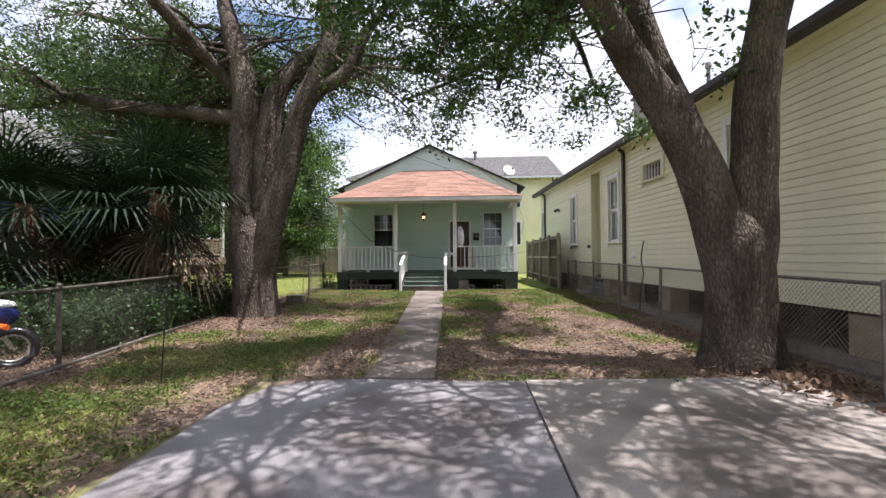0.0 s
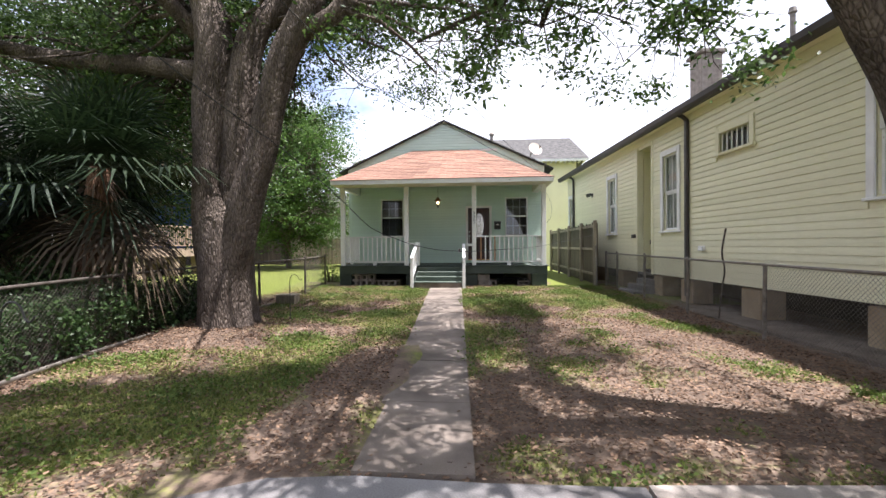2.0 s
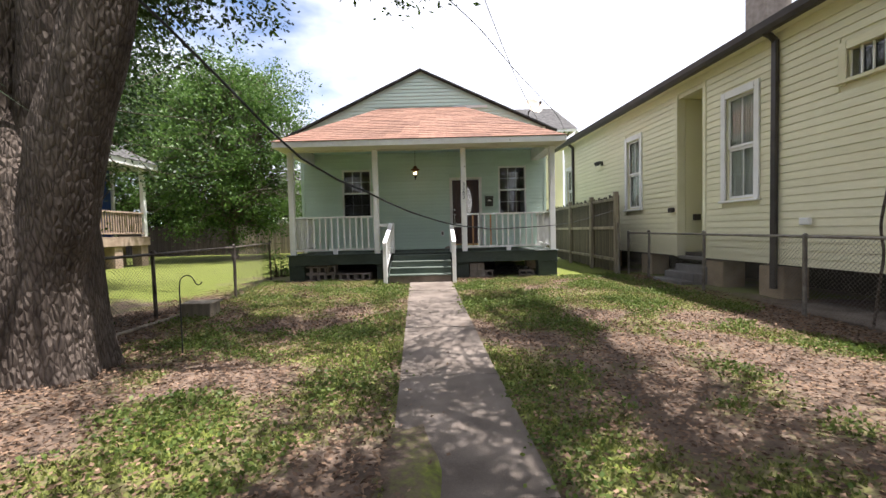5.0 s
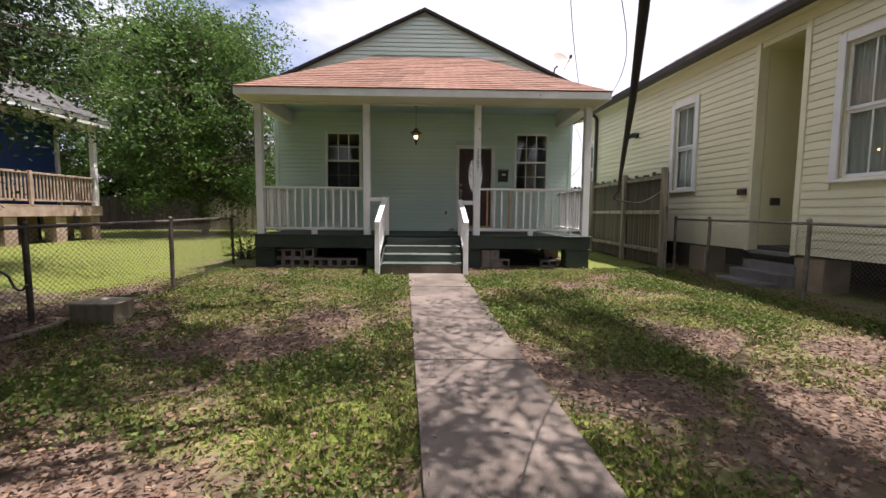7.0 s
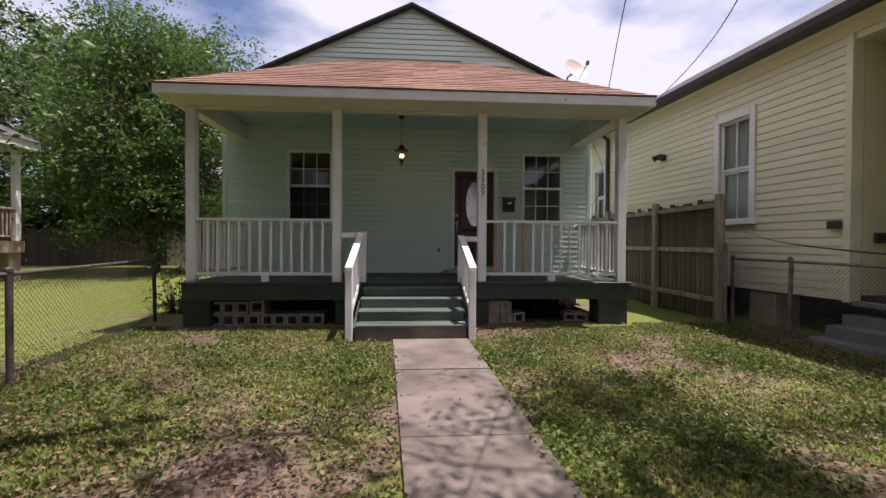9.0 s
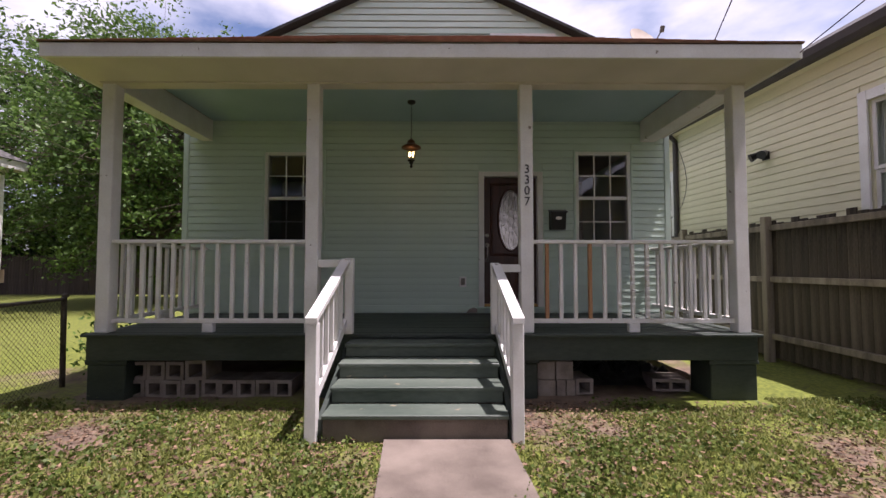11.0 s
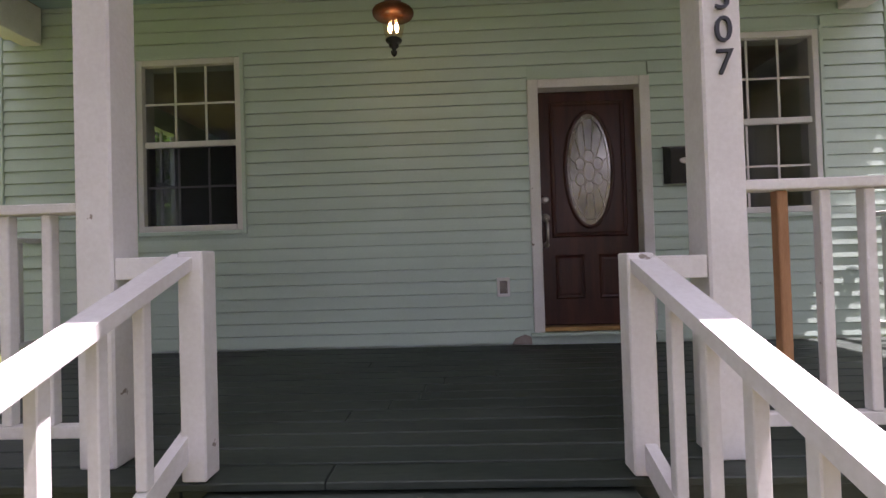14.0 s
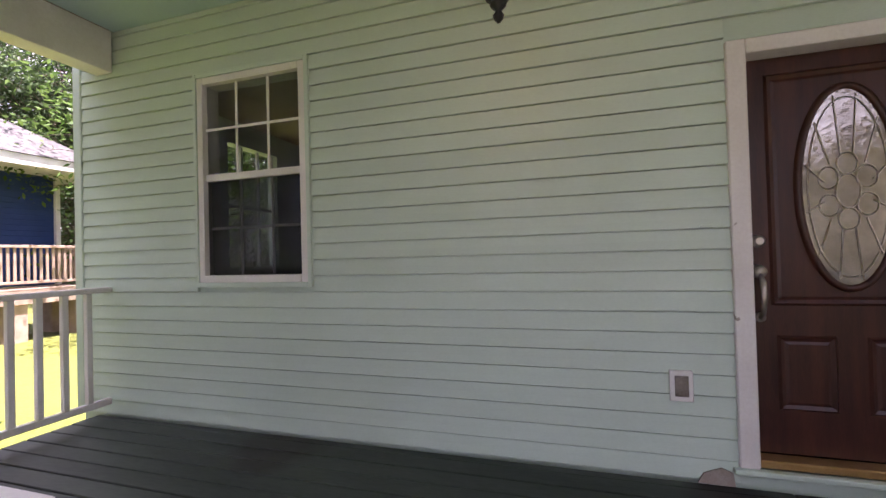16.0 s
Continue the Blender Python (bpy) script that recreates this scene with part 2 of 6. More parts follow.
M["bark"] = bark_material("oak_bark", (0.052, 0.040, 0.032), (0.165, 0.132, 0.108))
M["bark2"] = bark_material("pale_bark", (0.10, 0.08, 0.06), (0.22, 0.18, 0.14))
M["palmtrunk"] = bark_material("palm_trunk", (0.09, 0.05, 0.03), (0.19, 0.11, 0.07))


def soil_material():
    """Bare soil and short turf, laid out by the mesh's attribute 'turf'."""
    mt = material("soil_and_turf", (0.078, 0.054, 0.039), (0.185, 0.132, 0.095), 5, 0.95, 0.5, fine=60)
    n, l = mt.node_tree.nodes, mt.node_tree.links
    bsdf = n["Principled BSDF"]
    soil = bsdf.inputs["Base Color"].links[0].from_socket
    at, nz, ramp, mix, mul, co = n.new("ShaderNodeAttribute"), n.new("ShaderNodeTexNoise"), n.new("ShaderNodeValToRGB"), n.new("ShaderNodeMixRGB"), n.new("ShaderNodeMath"), n.new("ShaderNodeTexCoord")
    at.attribute_name = "turf"
    nz.inputs["Scale"].default_value, nz.inputs["Detail"].default_value = 22.0, 6.0
    l.new(co.outputs["Object"], nz.inputs["Vector"])
    ramp.color_ramp.elements[0].color, ramp.color_ramp.elements[1].color = (0.075, 0.095, 0.012, 1), (0.165, 0.190, 0.028, 1)
    ramp.color_ramp.elements[0].position, ramp.color_ramp.elements[1].position = 0.35, 0.68
    l.new(nz.outputs["Fac"], ramp.inputs["Fac"])
    mul.operation = "MULTIPLY_ADD"
    mul.inputs[1].default_value, mul.use_clamp = 1.6, True
    sh = n.new("ShaderNodeMath")
    sh.operation = "MULTIPLY_ADD"
    sh.inputs[1].default_value, sh.inputs[2].default_value = 1.4, -1.0
    l.new(nz.outputs["Fac"], sh.inputs[0])
    l.new(at.outputs["Fac"], mul.inputs[0])
    l.new(sh.outputs[0], mul.inputs[2])
    l.new(mul.outputs[0], mix.inputs["Fac"])
    l.new(soil, mix.inputs["Color1"])
    l.new(ramp.outputs["Color"], mix.inputs["Color2"])
    l.new(mix.outputs["Color"], bsdf.inputs["Base Color"])
    return mt


M["soil"] = soil_material()


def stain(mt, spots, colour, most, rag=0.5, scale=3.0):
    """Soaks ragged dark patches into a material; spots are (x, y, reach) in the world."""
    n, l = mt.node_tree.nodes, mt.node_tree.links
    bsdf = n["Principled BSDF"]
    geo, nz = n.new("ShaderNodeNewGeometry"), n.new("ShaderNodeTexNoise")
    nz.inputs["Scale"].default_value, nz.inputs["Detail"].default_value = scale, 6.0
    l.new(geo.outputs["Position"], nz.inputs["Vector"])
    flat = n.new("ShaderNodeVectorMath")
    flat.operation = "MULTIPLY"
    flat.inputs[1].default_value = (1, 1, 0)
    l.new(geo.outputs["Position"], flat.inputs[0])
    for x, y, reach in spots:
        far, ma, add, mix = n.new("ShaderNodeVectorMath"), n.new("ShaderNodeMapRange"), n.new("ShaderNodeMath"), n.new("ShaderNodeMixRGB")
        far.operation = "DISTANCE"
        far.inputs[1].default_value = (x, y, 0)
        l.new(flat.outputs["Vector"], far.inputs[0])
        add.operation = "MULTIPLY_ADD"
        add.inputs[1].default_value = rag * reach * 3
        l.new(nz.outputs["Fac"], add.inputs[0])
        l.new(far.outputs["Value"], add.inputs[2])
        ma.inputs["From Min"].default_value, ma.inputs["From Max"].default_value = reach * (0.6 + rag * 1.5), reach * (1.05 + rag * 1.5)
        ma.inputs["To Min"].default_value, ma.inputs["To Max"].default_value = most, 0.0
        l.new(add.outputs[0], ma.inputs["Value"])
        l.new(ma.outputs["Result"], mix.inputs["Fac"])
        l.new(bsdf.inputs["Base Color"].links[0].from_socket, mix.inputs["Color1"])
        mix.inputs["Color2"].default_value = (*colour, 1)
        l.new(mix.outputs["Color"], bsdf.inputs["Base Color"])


def chipped(mt, colour, amount=0.70):
    """Small flakes of paint gone, down to the wood."""
    n, l = mt.node_tree.nodes, mt.node_tree.links
    bsdf = n["Principled BSDF"]
    geo, nz, ramp, mix = n.new("ShaderNodeNewGeometry"), n.new("ShaderNodeTexNoise"), n.new("ShaderNodeValToRGB"), n.new("ShaderNodeMixRGB")
    nz.inputs["Scale"].default_value, nz.inputs["Detail"].default_value = 9.0, 8.0
    l.new(geo.outputs["Position"], nz.inputs["Vector"])
    ramp.color_ramp.elements[0].position, ramp.color_ramp.elements[1].position = amount, amount + 0.015
    l.new(nz.outputs["Fac"], ramp.inputs["Fac"])
    l.new(ramp.outputs["Color"], mix.inputs["Fac"])
    l.new(bsdf.inputs["Base Color"].links[0].from_socket, mix.inputs["Color1"])
    mix.inputs["Color2"].default_value = (*colour, 1)
    l.new(mix.outputs["Color"], bsdf.inputs["Base Color"])


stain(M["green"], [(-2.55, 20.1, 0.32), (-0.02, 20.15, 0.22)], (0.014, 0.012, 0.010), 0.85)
stain(M["concrete"], [(3.3, 4.9, 0.8), (2.5, 3.6, 0.6), (0.4, 4.6, 0.9), (-0.6, 3.3, 0.6)], (0.075, 0.058, 0.048), 0.6, 0.7, 1.6)
stain(M["sandconcrete"], [(3.3, 4.7, 0.7), (3.0, 3.7, 0.9), (4.1, 4.0, 0.6)], (0.085, 0.068, 0.056), 0.65, 0.6, 1.3)
chipped(M["white"], (0.30, 0.26, 0.22), 0.705)
chipped(M["greenstep"], (0.24, 0.21, 0.15), 0.69)


def glow_material(name, colour, strength):
    mt = bpy.data.materials.new(name)
    mt.use_nodes = True
    b = mt.node_tree.nodes["Principled BSDF"]
    b.inputs["Emission Color"].default_value, b.inputs["Emission Strength"].default_value = (*colour, 1), strength
    return mt


M["bulb"] = glow_material("bulb_glow", (1.0, 0.62, 0.28), 14.0)


# ---- mesh helpers ----
class Build:
    """Gathers vertices and faces of one mesh, in world metres."""

    def __init__(self):
        self.v, self.f = [], []

    def face(self, *pts):
        k = len(self.v)
        self.v += [tuple(p) for p in pts]
        self.f.append(tuple(range(k, k + len(pts))))

    def solid(self, pts, faces, m=None):
        k = len(self.v)
        self.v += [tuple(m @ Vector(p)) if m else tuple(p) for p in pts]
        self.f += [tuple(k + i for i in q) for q in faces]

    def box(self, x0, y0, z0, x1, y1, z1, b=0.0, m=None):
        """A box, its edges chamfered by b."""
        if not b:
            p = [(x, y, z) for z in (z0, z1) for y in (y0, y1) for x in (x0, x1)]
            self.solid(p, [(0, 2, 3, 1), (4, 5, 7, 6), (0, 1, 5, 4), (1, 3, 7, 5), (3, 2, 6, 7), (2, 0, 4, 6)], m)
            return self
        c, h = ((x0 + x1) / 2, (y0 + y1) / 2, (z0 + z1) / 2), (abs(x1 - x0) / 2, abs(y1 - y0) / 2, abs(z1 - z0) / 2)
        b = min(b, 0.45 * min(h))
        pts, index = [], {}
        for sx in (-1, 1):
            for sy in (-1, 1):
                for sz in (-1, 1):
                    s = (sx, sy, sz)
                    for a in range(3):
                        index[s, a] = len(pts)
                        pts.append(tuple(c[i] + s[i] * (h[i] - (0 if i == a else b)) for i in range(3)))
        fs = []
        for a in range(3):
            i, j = (a + 1) % 3, (a + 2) % 3
            for s in (-1, 1):
                q = []
                for u, w in ((-1, -1), (1, -1), (1, 1), (-1, 1)):
                    k = [0, 0, 0]
                    k[a], k[i], k[j] = s, u, w
                    q.append(index[tuple(k), a])
                fs.append(tuple(q if s > 0 else q[::-1]))
            for u in (-1, 1):
                for w in (-1, 1):
                    k1, k2 = [0, 0, 0], [0, 0, 0]
                    k1[a], k1[i], k1[j] = -1, u, w
                    k2[a], k2[i], k2[j] = 1, u, w
                    q = (index[tuple(k1), i], index[tuple(k2), i], index[tuple(k2), j], index[tuple(k1), j])
                    fs.append(q if u * w > 0 else q[::-1])
        for sx in (-1, 1):
            for sy in (-1, 1):
                for sz in (-1, 1):
                    q = tuple(index[(sx, sy, sz), a] for a in range(3))
                    fs.append(q if sx * sy * sz > 0 else q[::-1])
        self.solid(pts, fs, m)
        return self

    def pierced(self, us, ws, hole, d0, d1, put):
        """A slab cut on a grid of us by ws, open where hole(u, w) says so, from depth d0 to d1; put(u, w, d) gives the place."""
        k, nu, nw = len(self.v), len(us), len(ws)
        for d in (d0, d1):
            self.v += [put(u, w, d) for w in ws for u in us]
        at = lambda i, j, s: k + s * nu * nw + j * nu + i
        full = [[0 <= i < nu - 1 and 0 <= j < nw - 1 and not hole((us[i] + us[i + 1]) / 2, (ws[j] + ws[j + 1]) / 2) for j in range(nw)] for i in range(nu)]
        ok = lambda i, j: 0 <= i < nu - 1 and 0 <= j < nw - 1 and full[i][j]
        for i in range(nu - 1):
            for j in range(nw - 1):
                if not full[i][j]:
                    continue
                self.f.append((at(i, j, 0), at(i + 1, j, 0), at(i + 1, j + 1, 0), at(i, j + 1, 0)))
                self.f.append((at(i, j + 1, 1), at(i + 1, j + 1, 1), at(i + 1, j, 1), at(i, j, 1)))
                for di, dj, p, q in ((-1, 0, (i, j + 1), (i, j)), (1, 0, (i + 1, j), (i + 1, j + 1)), (0, -1, (i, j), (i + 1, j)), (0, 1, (i + 1, j + 1), (i, j + 1))):
                    if not ok(i + di, j + dj):
                        self.f.append((at(*p, 0), at(*p, 1), at(*q, 1), at(*q, 0)))
        return self

    def tube(self, pts, radii, sides=8, caps=True):
        """A round tapering tube along a line of points."""
        pts = [Vector(p) for p in pts]
        if isinstance(radii, (int, float)):
            radii = [radii] * len(pts)
        k0, up = len(self.v), Vector((0.13, 0.21, 1)).normalized()
        for i, p in enumerate(pts):
            d = (pts[min(i + 1, len(pts) - 1)] - pts[max(i - 1, 0)]).normalized()
            a = d.cross(up if abs(d.dot(up)) < 0.95 else Vector((1, 0, 0))).normalized()
            c = d.cross(a)
            for s in range(sides):
                t = 2 * math.pi * s / sides
                self.v.append(tuple(p + (a * math.cos(t) + c * math.sin(t)) * radii[i]))
        for i in range(len(pts) - 1):
            for s in range(sides):
                q, r = k0 + i * sides, k0 + (i + 1) * sides
                self.f.append((q + s, q + (s + 1) % sides, r + (s + 1) % sides, r + s))
        if caps:
            self.f.append(tuple(k0 + s for s in range(sides))[::-1])
            e = k0 + (len(pts) - 1) * sides
            self.f.append(tuple(e + s for s in range(sides)))
        return self

    def turned(self, x, y, profile, sides=16):
        """A body turned round the upright through x, y; profile: (radius, z) from the bottom up."""
        k = len(self.v)
        for r, z in profile:
            for s in range(sides):
                t = 2 * math.pi * s / sides
                self.v.append((x + r * math.cos(t), y + r * math.sin(t), z))
        for i in range(len(profile) - 1):
            for s in range(sides):
                q, r = k + i * sides, k + (i + 1) * sides
                self.f.append((q + s, q + (s + 1) % sides, r + (s + 1) % sides, r + s))
        self.f.append(tuple(k + s for s in range(sides))[::-1])
        self.f.append(tuple(k + (len(profile) - 1) * sides + s for s in range(sides)))
        return self

    def mesh(self, name, mat, smooth=False):
        me = bpy.data.meshes.new(name)
        me.from_pydata(self.v, [], self.f)
        me.materials.append(mat)
        if smooth:
            me.shade_smooth()
        me.update()
        return me


def thing(name, at, label, category, group="", kind=""):
    ob = new(name)
    ob.location = at
    ob.empty_display_size = 0.2
    return tagged(ob, label, category, group, kind)


def part(name, build, mat, parent=None, label="", smooth=False, kind=""):
    """One mesh object, built in world metres, under a thing or a part."""
    ob = new(name, build.mesh(name, mat, smooth))
    if parent:
        ob.parent = parent
        if parent.type == "EMPTY":
            ob.matrix_parent_inverse = Matrix.Translation(-parent.location)
    return tagged(ob, label, kind=kind)


def piece(name, me, at, parent, turn=None):
    """One of many alike pieces: an object of its own on a shared mesh."""
    ob = new(name, me)
    ob.parent = parent
    if parent.type == "EMPTY":
        ob.matrix_parent_inverse = Matrix.Translation(-parent.location)
    ob.location = at
    if turn:
        ob.rotation_euler = turn
    return ob


def whole(name, build, mat, label, category, group="", kind="", smooth=False):
    """A thing of one mesh."""
    return tagged(new(name, build.mesh(name, mat, smooth)), label, category, group, kind)


def smooth_step(a, b, v):
    t = max(0.0, min(1.0, (v - a) / (b - a)))
    return t * t * (3 - 2 * t)


def ground_z(x, y):
    """The lawn rises slightly towards the house."""
    return 0.09 * smooth_step(9.5, 16.5, y) + 0.10 * math.exp(-((x + 3.9) ** 2 + (y - 10.4) ** 2) / 1.3)


def soil_z(x, y):
    """The ground with the soil that has washed over the edge of the path."""
    edge = -0.12 - 0.26 * math.exp(-((y - 6.85) / 0.55) ** 2) - 0.04 * noise.noise(Vector((0.3, y * 2.1, 4.0)))
    drift = 0.075 * smooth_step(edge + 0.03, edge - 0.16, x) * smooth_step(-1.5, -0.8, x) * smooth_step(6.15, 6.7, y) * (1 - smooth_step(8.9, 10.4, y))
    return ground_z(x, y) + drift


# ---- ground ----
def turf_at(x, y):
    """How much grass grows at a place, 0 to 1."""
    v = 0.54 + 0.95 * noise.fractal(Vector((x * 0.75, y * 0.75, 3.1)), 0.75, 2.3, 5)
    v += 0.20 * smooth_step(13.0, 15.5, y)
    v -= 0.50 * smooth_step(0.1, 0.6, x) * (1 - smooth_step(10.5, 12.5, y - 0.5 * (x - 1.5)))
    v += 0.25 * smooth_step(2.2, 3.6, x) * smooth_step(8.5, 10.5, y)
    v += 0.18 * math.exp(-((x + 2.6) ** 2) / 1.4) * (1 - smooth_step(9.0, 12.0, y))
    v -= 0.80 * math.exp(-((x + 4.0) ** 2 + (y - 9.9) ** 2) / 2.6)
    v -= 0.60 * math.exp(-((x + 0.75) ** 2) / 0.30) * (1 - smooth_step(8.3, 10.5, y))
    v -= 0.45 * math.exp(-((x + 4.7) ** 2) / 0.30) * (1 - smooth_step(15.0, 18.0, y))
    v -= 0.55 * math.exp(-((x + 1.75) ** 2) / 0.12) * (1 - smooth_step(5.8, 6.6, y))
    v -= 0.35 * math.exp(-((x - 3.0) ** 2 + (y - 12.6) ** 2) / 0.9)
    v -= 0.5 * smooth_step(4.2, 4.8, x)
    v -= 0.55 * smooth_step(-4.7, -5.3, x) * (1 - smooth_step(13.5, 15.5, y))
    v += 0.45 * smooth_step(-5.0, -6.0, x) * smooth_step(14.5, 16.5, y)
    v -= 0.6 * smooth_step(17.9, 18.4, y) * (1 if -4.6 < x < 3.2 else 0)
    return max(0.0, min(1.0, v))


def build_ground():
    xs = [-900, -300, -100, -50, -30, -20, -14, -10, -8] + [-7 + 0.1 * i for i in range(141)] + [8, 10, 14, 20, 30, 50, 100, 300, 900]
    ys = [-900, -300, -100, -40, -20, -10, -4, 0] + [2 + 0.1 * i for i in range(181)] + [21, 23, 26, 30, 36, 45, 60, 100, 300, 900]
    b = Build()
    turf = []
    for y in ys:
        for x in xs:
            t = turf_at(x, y) if -8 < x < 8 and 0 < y < 22 else 0.8
            turf.append(t)
            near = -8 < x < 8 and 1 < y < 21
            b.v.append((x, y, soil_z(x, y) + (0.018 * noise.noise(Vector((x * 1.3, y * 1.3, 0))) + 0.008 * noise.noise(Vector((x * 6, y * 6, 5))) - 0.012 if near else -0.012)))
    w = len(xs)
    for j in range(len(ys) - 1):
        for i in range(w - 1):
            b.f.append((j * w + i, j * w + i + 1, (j + 1) * w + i + 1, (j + 1) * w + i))
    ob = whole("ground", b, M["soil"], "patchy lawn of short grass, bare soil and dead leaves", "lawn", kind="structure", smooth=True)
    ob.data.attributes.new("turf", "FLOAT", "POINT").data.foreach_set("value", turf)
    return ob


ground = build_ground()

# driveway of two poured slabs, and the garden path
driveway = thing("driveway", (1.6, 2, 0), "stained grey concrete driveway of two poured slabs", "driveway", kind="structure")


def slab(name, corners, z0, z1, mat, parent):
    b = Build()
    n = len(corners)
    top = [(x, y, z1 + ground_z(x, y)) for x, y in corners]
    low = [(x, y, z0) for x, y in corners]
    b.f.append(tuple(range(n)))
    b.v += top
    b.v += low
    for i in range(n):
        b.f.append((i, i + n, (i + 1) % n + n, (i + 1) % n))
    return part(name, b, mat, parent)


slab("slab", [(1.555, -6), (1.555, 5.92), (0.62, 5.90), (-0.2, 5.93), (-0.75, 5.86), (-1.2, 5.6), (-1.36, 5.0), (-1.33, 3.4), (-1.3, -6)], -0.1, 0.022, M["concrete"], driveway)
slab("slab", [(4.75, -6), (4.78, 5.3), (4.86, 6.0), (4.70, 6.22), (3.3, 6.05), (1.575, 5.93), (1.575, -6)], -0.1, 0.030, M["sandconcrete"], driveway)

garden_path = thing("garden_path", (0, 11, 0), "narrow worn concrete path across the lawn to the steps", "path", kind="structure")


def path_edge(y):
    left = -0.99 + (17.0 - y) * 0.066
    right = 0.02 + (17.0 - y) * 0.048
    return left, right


cuts = [5.96, 7.2, 8.62, 8.66, 10.5, 12.35, 14.1, 15.6, 17.0]
for y0, y1 in zip(cuts, cuts[1:]):
    if y1 - y0 < 0.1:
        continue
    (l0, r0), (l1, r1) = path_edge(y0 + 0.006), path_edge(y1 - 0.006)
    if y0 < 8.0:
        l0, l1 = l0 + 0.02, l1 + 0.07
    slab("slab", [(r0, y0 + 0.006), (r1, y1 - 0.006), ((l1 + r1) / 2, y1 - 0.006), (l1, y1 - 0.006), (l0, y0 + 0.006)], -0.08, 0.028 + random.uniform(-0.006, 0.006), M["path"], garden_path)


# ---- the mint house ----
WALL_Y, HX0, HX1, DECK = 20.28, -4.61, 3.10, 0.785
APEX = (-0.77, 6.40)
SLOPE = 0.466


def siding(parent, name, mat, rows, spans, face, pitch, proud, along="x", flip=1, gap=0.008):
    """Lapped boards: for each row's height, the spans it covers. Each board is a piece with a proud lower edge."""
    made = {}
    for z in rows:
        for a, c in spans(z):
            if c - a < 0.03:
                continue
            key = round(c - a, 3)
            if key not in made:
                b, L = Build(), c - a
                prof = [(0.004, 0.0), (-proud * 0.94, 0.0), (-proud, 0.004), (-proud * 0.80, pitch * 0.45), (-proud * 0.45, pitch - gap), (0.004, pitch - gap)]
                k = len(prof)
                for u in (0, L):
                    b.v += [(u, o, h) if along == "x" else (o * flip, u, h) for o, h in prof]
                b.f += [(i, k + i, k + (i + 1) % k, (i + 1) % k) for i in range(k)] + [tuple(range(k)), tuple(range(2 * k - 1, k - 1, -1))]
                made[key] = b.mesh(name, mat)
            piece(name, made[key], (a, face, z) if along == "x" else (face, a, z), parent)


OPEN = [(-3.325, -2.405, 1.83, 3.33), (1.603, 2.478, 1.83, 3.345), (0.06, 1.08, 0.86, 3.02)]


def wall_with_holes(x0, x1, z0, z1, holes, d0, d1, put):
    us = sorted({x0, x1, *[v for h in holes for v in h[:2]]})
    ws = sorted({z0, z1, *[v for h in holes for v in h[2:] if z0 < v < z1]})
    return Build().pierced(us, ws, lambda u, w: any(h[0] < u < h[1] and h[2] < w < h[3] for h in holes), d0, d1, put)


mint_house = thing("house", (-0.75, 24, 0.09), "small raised mint-green cottage with red porch roof", "house")
b = wall_with_holes(HX0 + 0.02, HX1 - 0.02, 0.52, 3.9, OPEN, WALL_Y + 0.022, WALL_Y + 0.16, lambda u, w, d: (u, d, w))
front_wall = part("front_wall", b, M["mint"], mint_house)
b = Build()
gz = lambda x: APEX[1] - 0.05 - SLOPE * abs(x - APEX[0])
b.solid([(HX0 + 0.02, WALL_Y + 0.030, 3.9), (HX1 - 0.02, WALL_Y + 0.030, 3.9), (HX1 - 0.02, WALL_Y + 0.030, gz(HX1)), (APEX[0], WALL_Y + 0.030, gz(APEX[0])), (HX0 + 0.02, WALL_Y + 0.030, gz(HX0)),
         (HX0 + 0.02, WALL_Y + 0.16, 3.9), (HX1 - 0.02, WALL_Y + 0.16, 3.9), (HX1 - 0.02, WALL_Y + 0.16, gz(HX1)), (APEX[0], WALL_Y + 0.16, gz(APEX[0])), (HX0 + 0.02, WALL_Y + 0.16, gz(HX0))],
        [(0, 1, 2, 3, 4), (9, 8, 7, 6, 5), (0, 5, 6, 1), (1, 6, 7, 2), (2, 7, 8, 3), (3, 8, 9, 4), (4, 9, 5, 0)])
gable_wall = part("gable_wall", b, M["mint"], mint_house)
SIDE = (21.75, 22.6, 1.9, 3.35)
b = wall_with_holes(WALL_Y + 0.17, 33, 0.52, 4.6, [SIDE], HX0 + 0.15, HX0, lambda u, w, d: (d, u, w))
part("side_wall", b, M["mint"], mint_house)
side_win = part("window", Build().box(HX0 + 0.06, SIDE[0], 2.60, HX0 + 0.10, SIDE[1], 2.64, 0.003), M["trim"], mint_house, "white side window seen through the front room")
for u in (SIDE[0], SIDE[0] + 0.27, SIDE[0] + 0.55, SIDE[1] - 0.03):
    part("muntin", Build().box(HX0 + 0.06, u, SIDE[2], HX0 + 0.09, u + 0.03, 2.598), M["trim"], side_win)
    part("muntin", Build().box(HX0 + 0.06, u, 2.642, HX0 + 0.09, u + 0.03, SIDE[3]), M["trim"], side_win)
b = Build()
b.box(HX1 - 0.15, WALL_Y + 0.17, 0.52, HX1, 33, 4.6)
right_wall = part("side_wall", b, M["mint"], mint_house)
b = Build()
b.box(HX0, 32.85, 0.52, HX1, 33.0, 4.6)
part("back_wall", b, M["mint"], mint_house)
b = Build()
b.box(HX0 + 0.16, WALL_Y + 0.17, 0.70, HX1 - 0.16, 32.8, 0.80)
part("floor_boards", b, M["dark"], mint_house)
b = Build()
b.box(HX0 + 0.16, 24.0, 0.81, HX1 - 0.16, 24.1, 3.6)
part("room_wall", b, M["room"], mint_house)
b = Build()
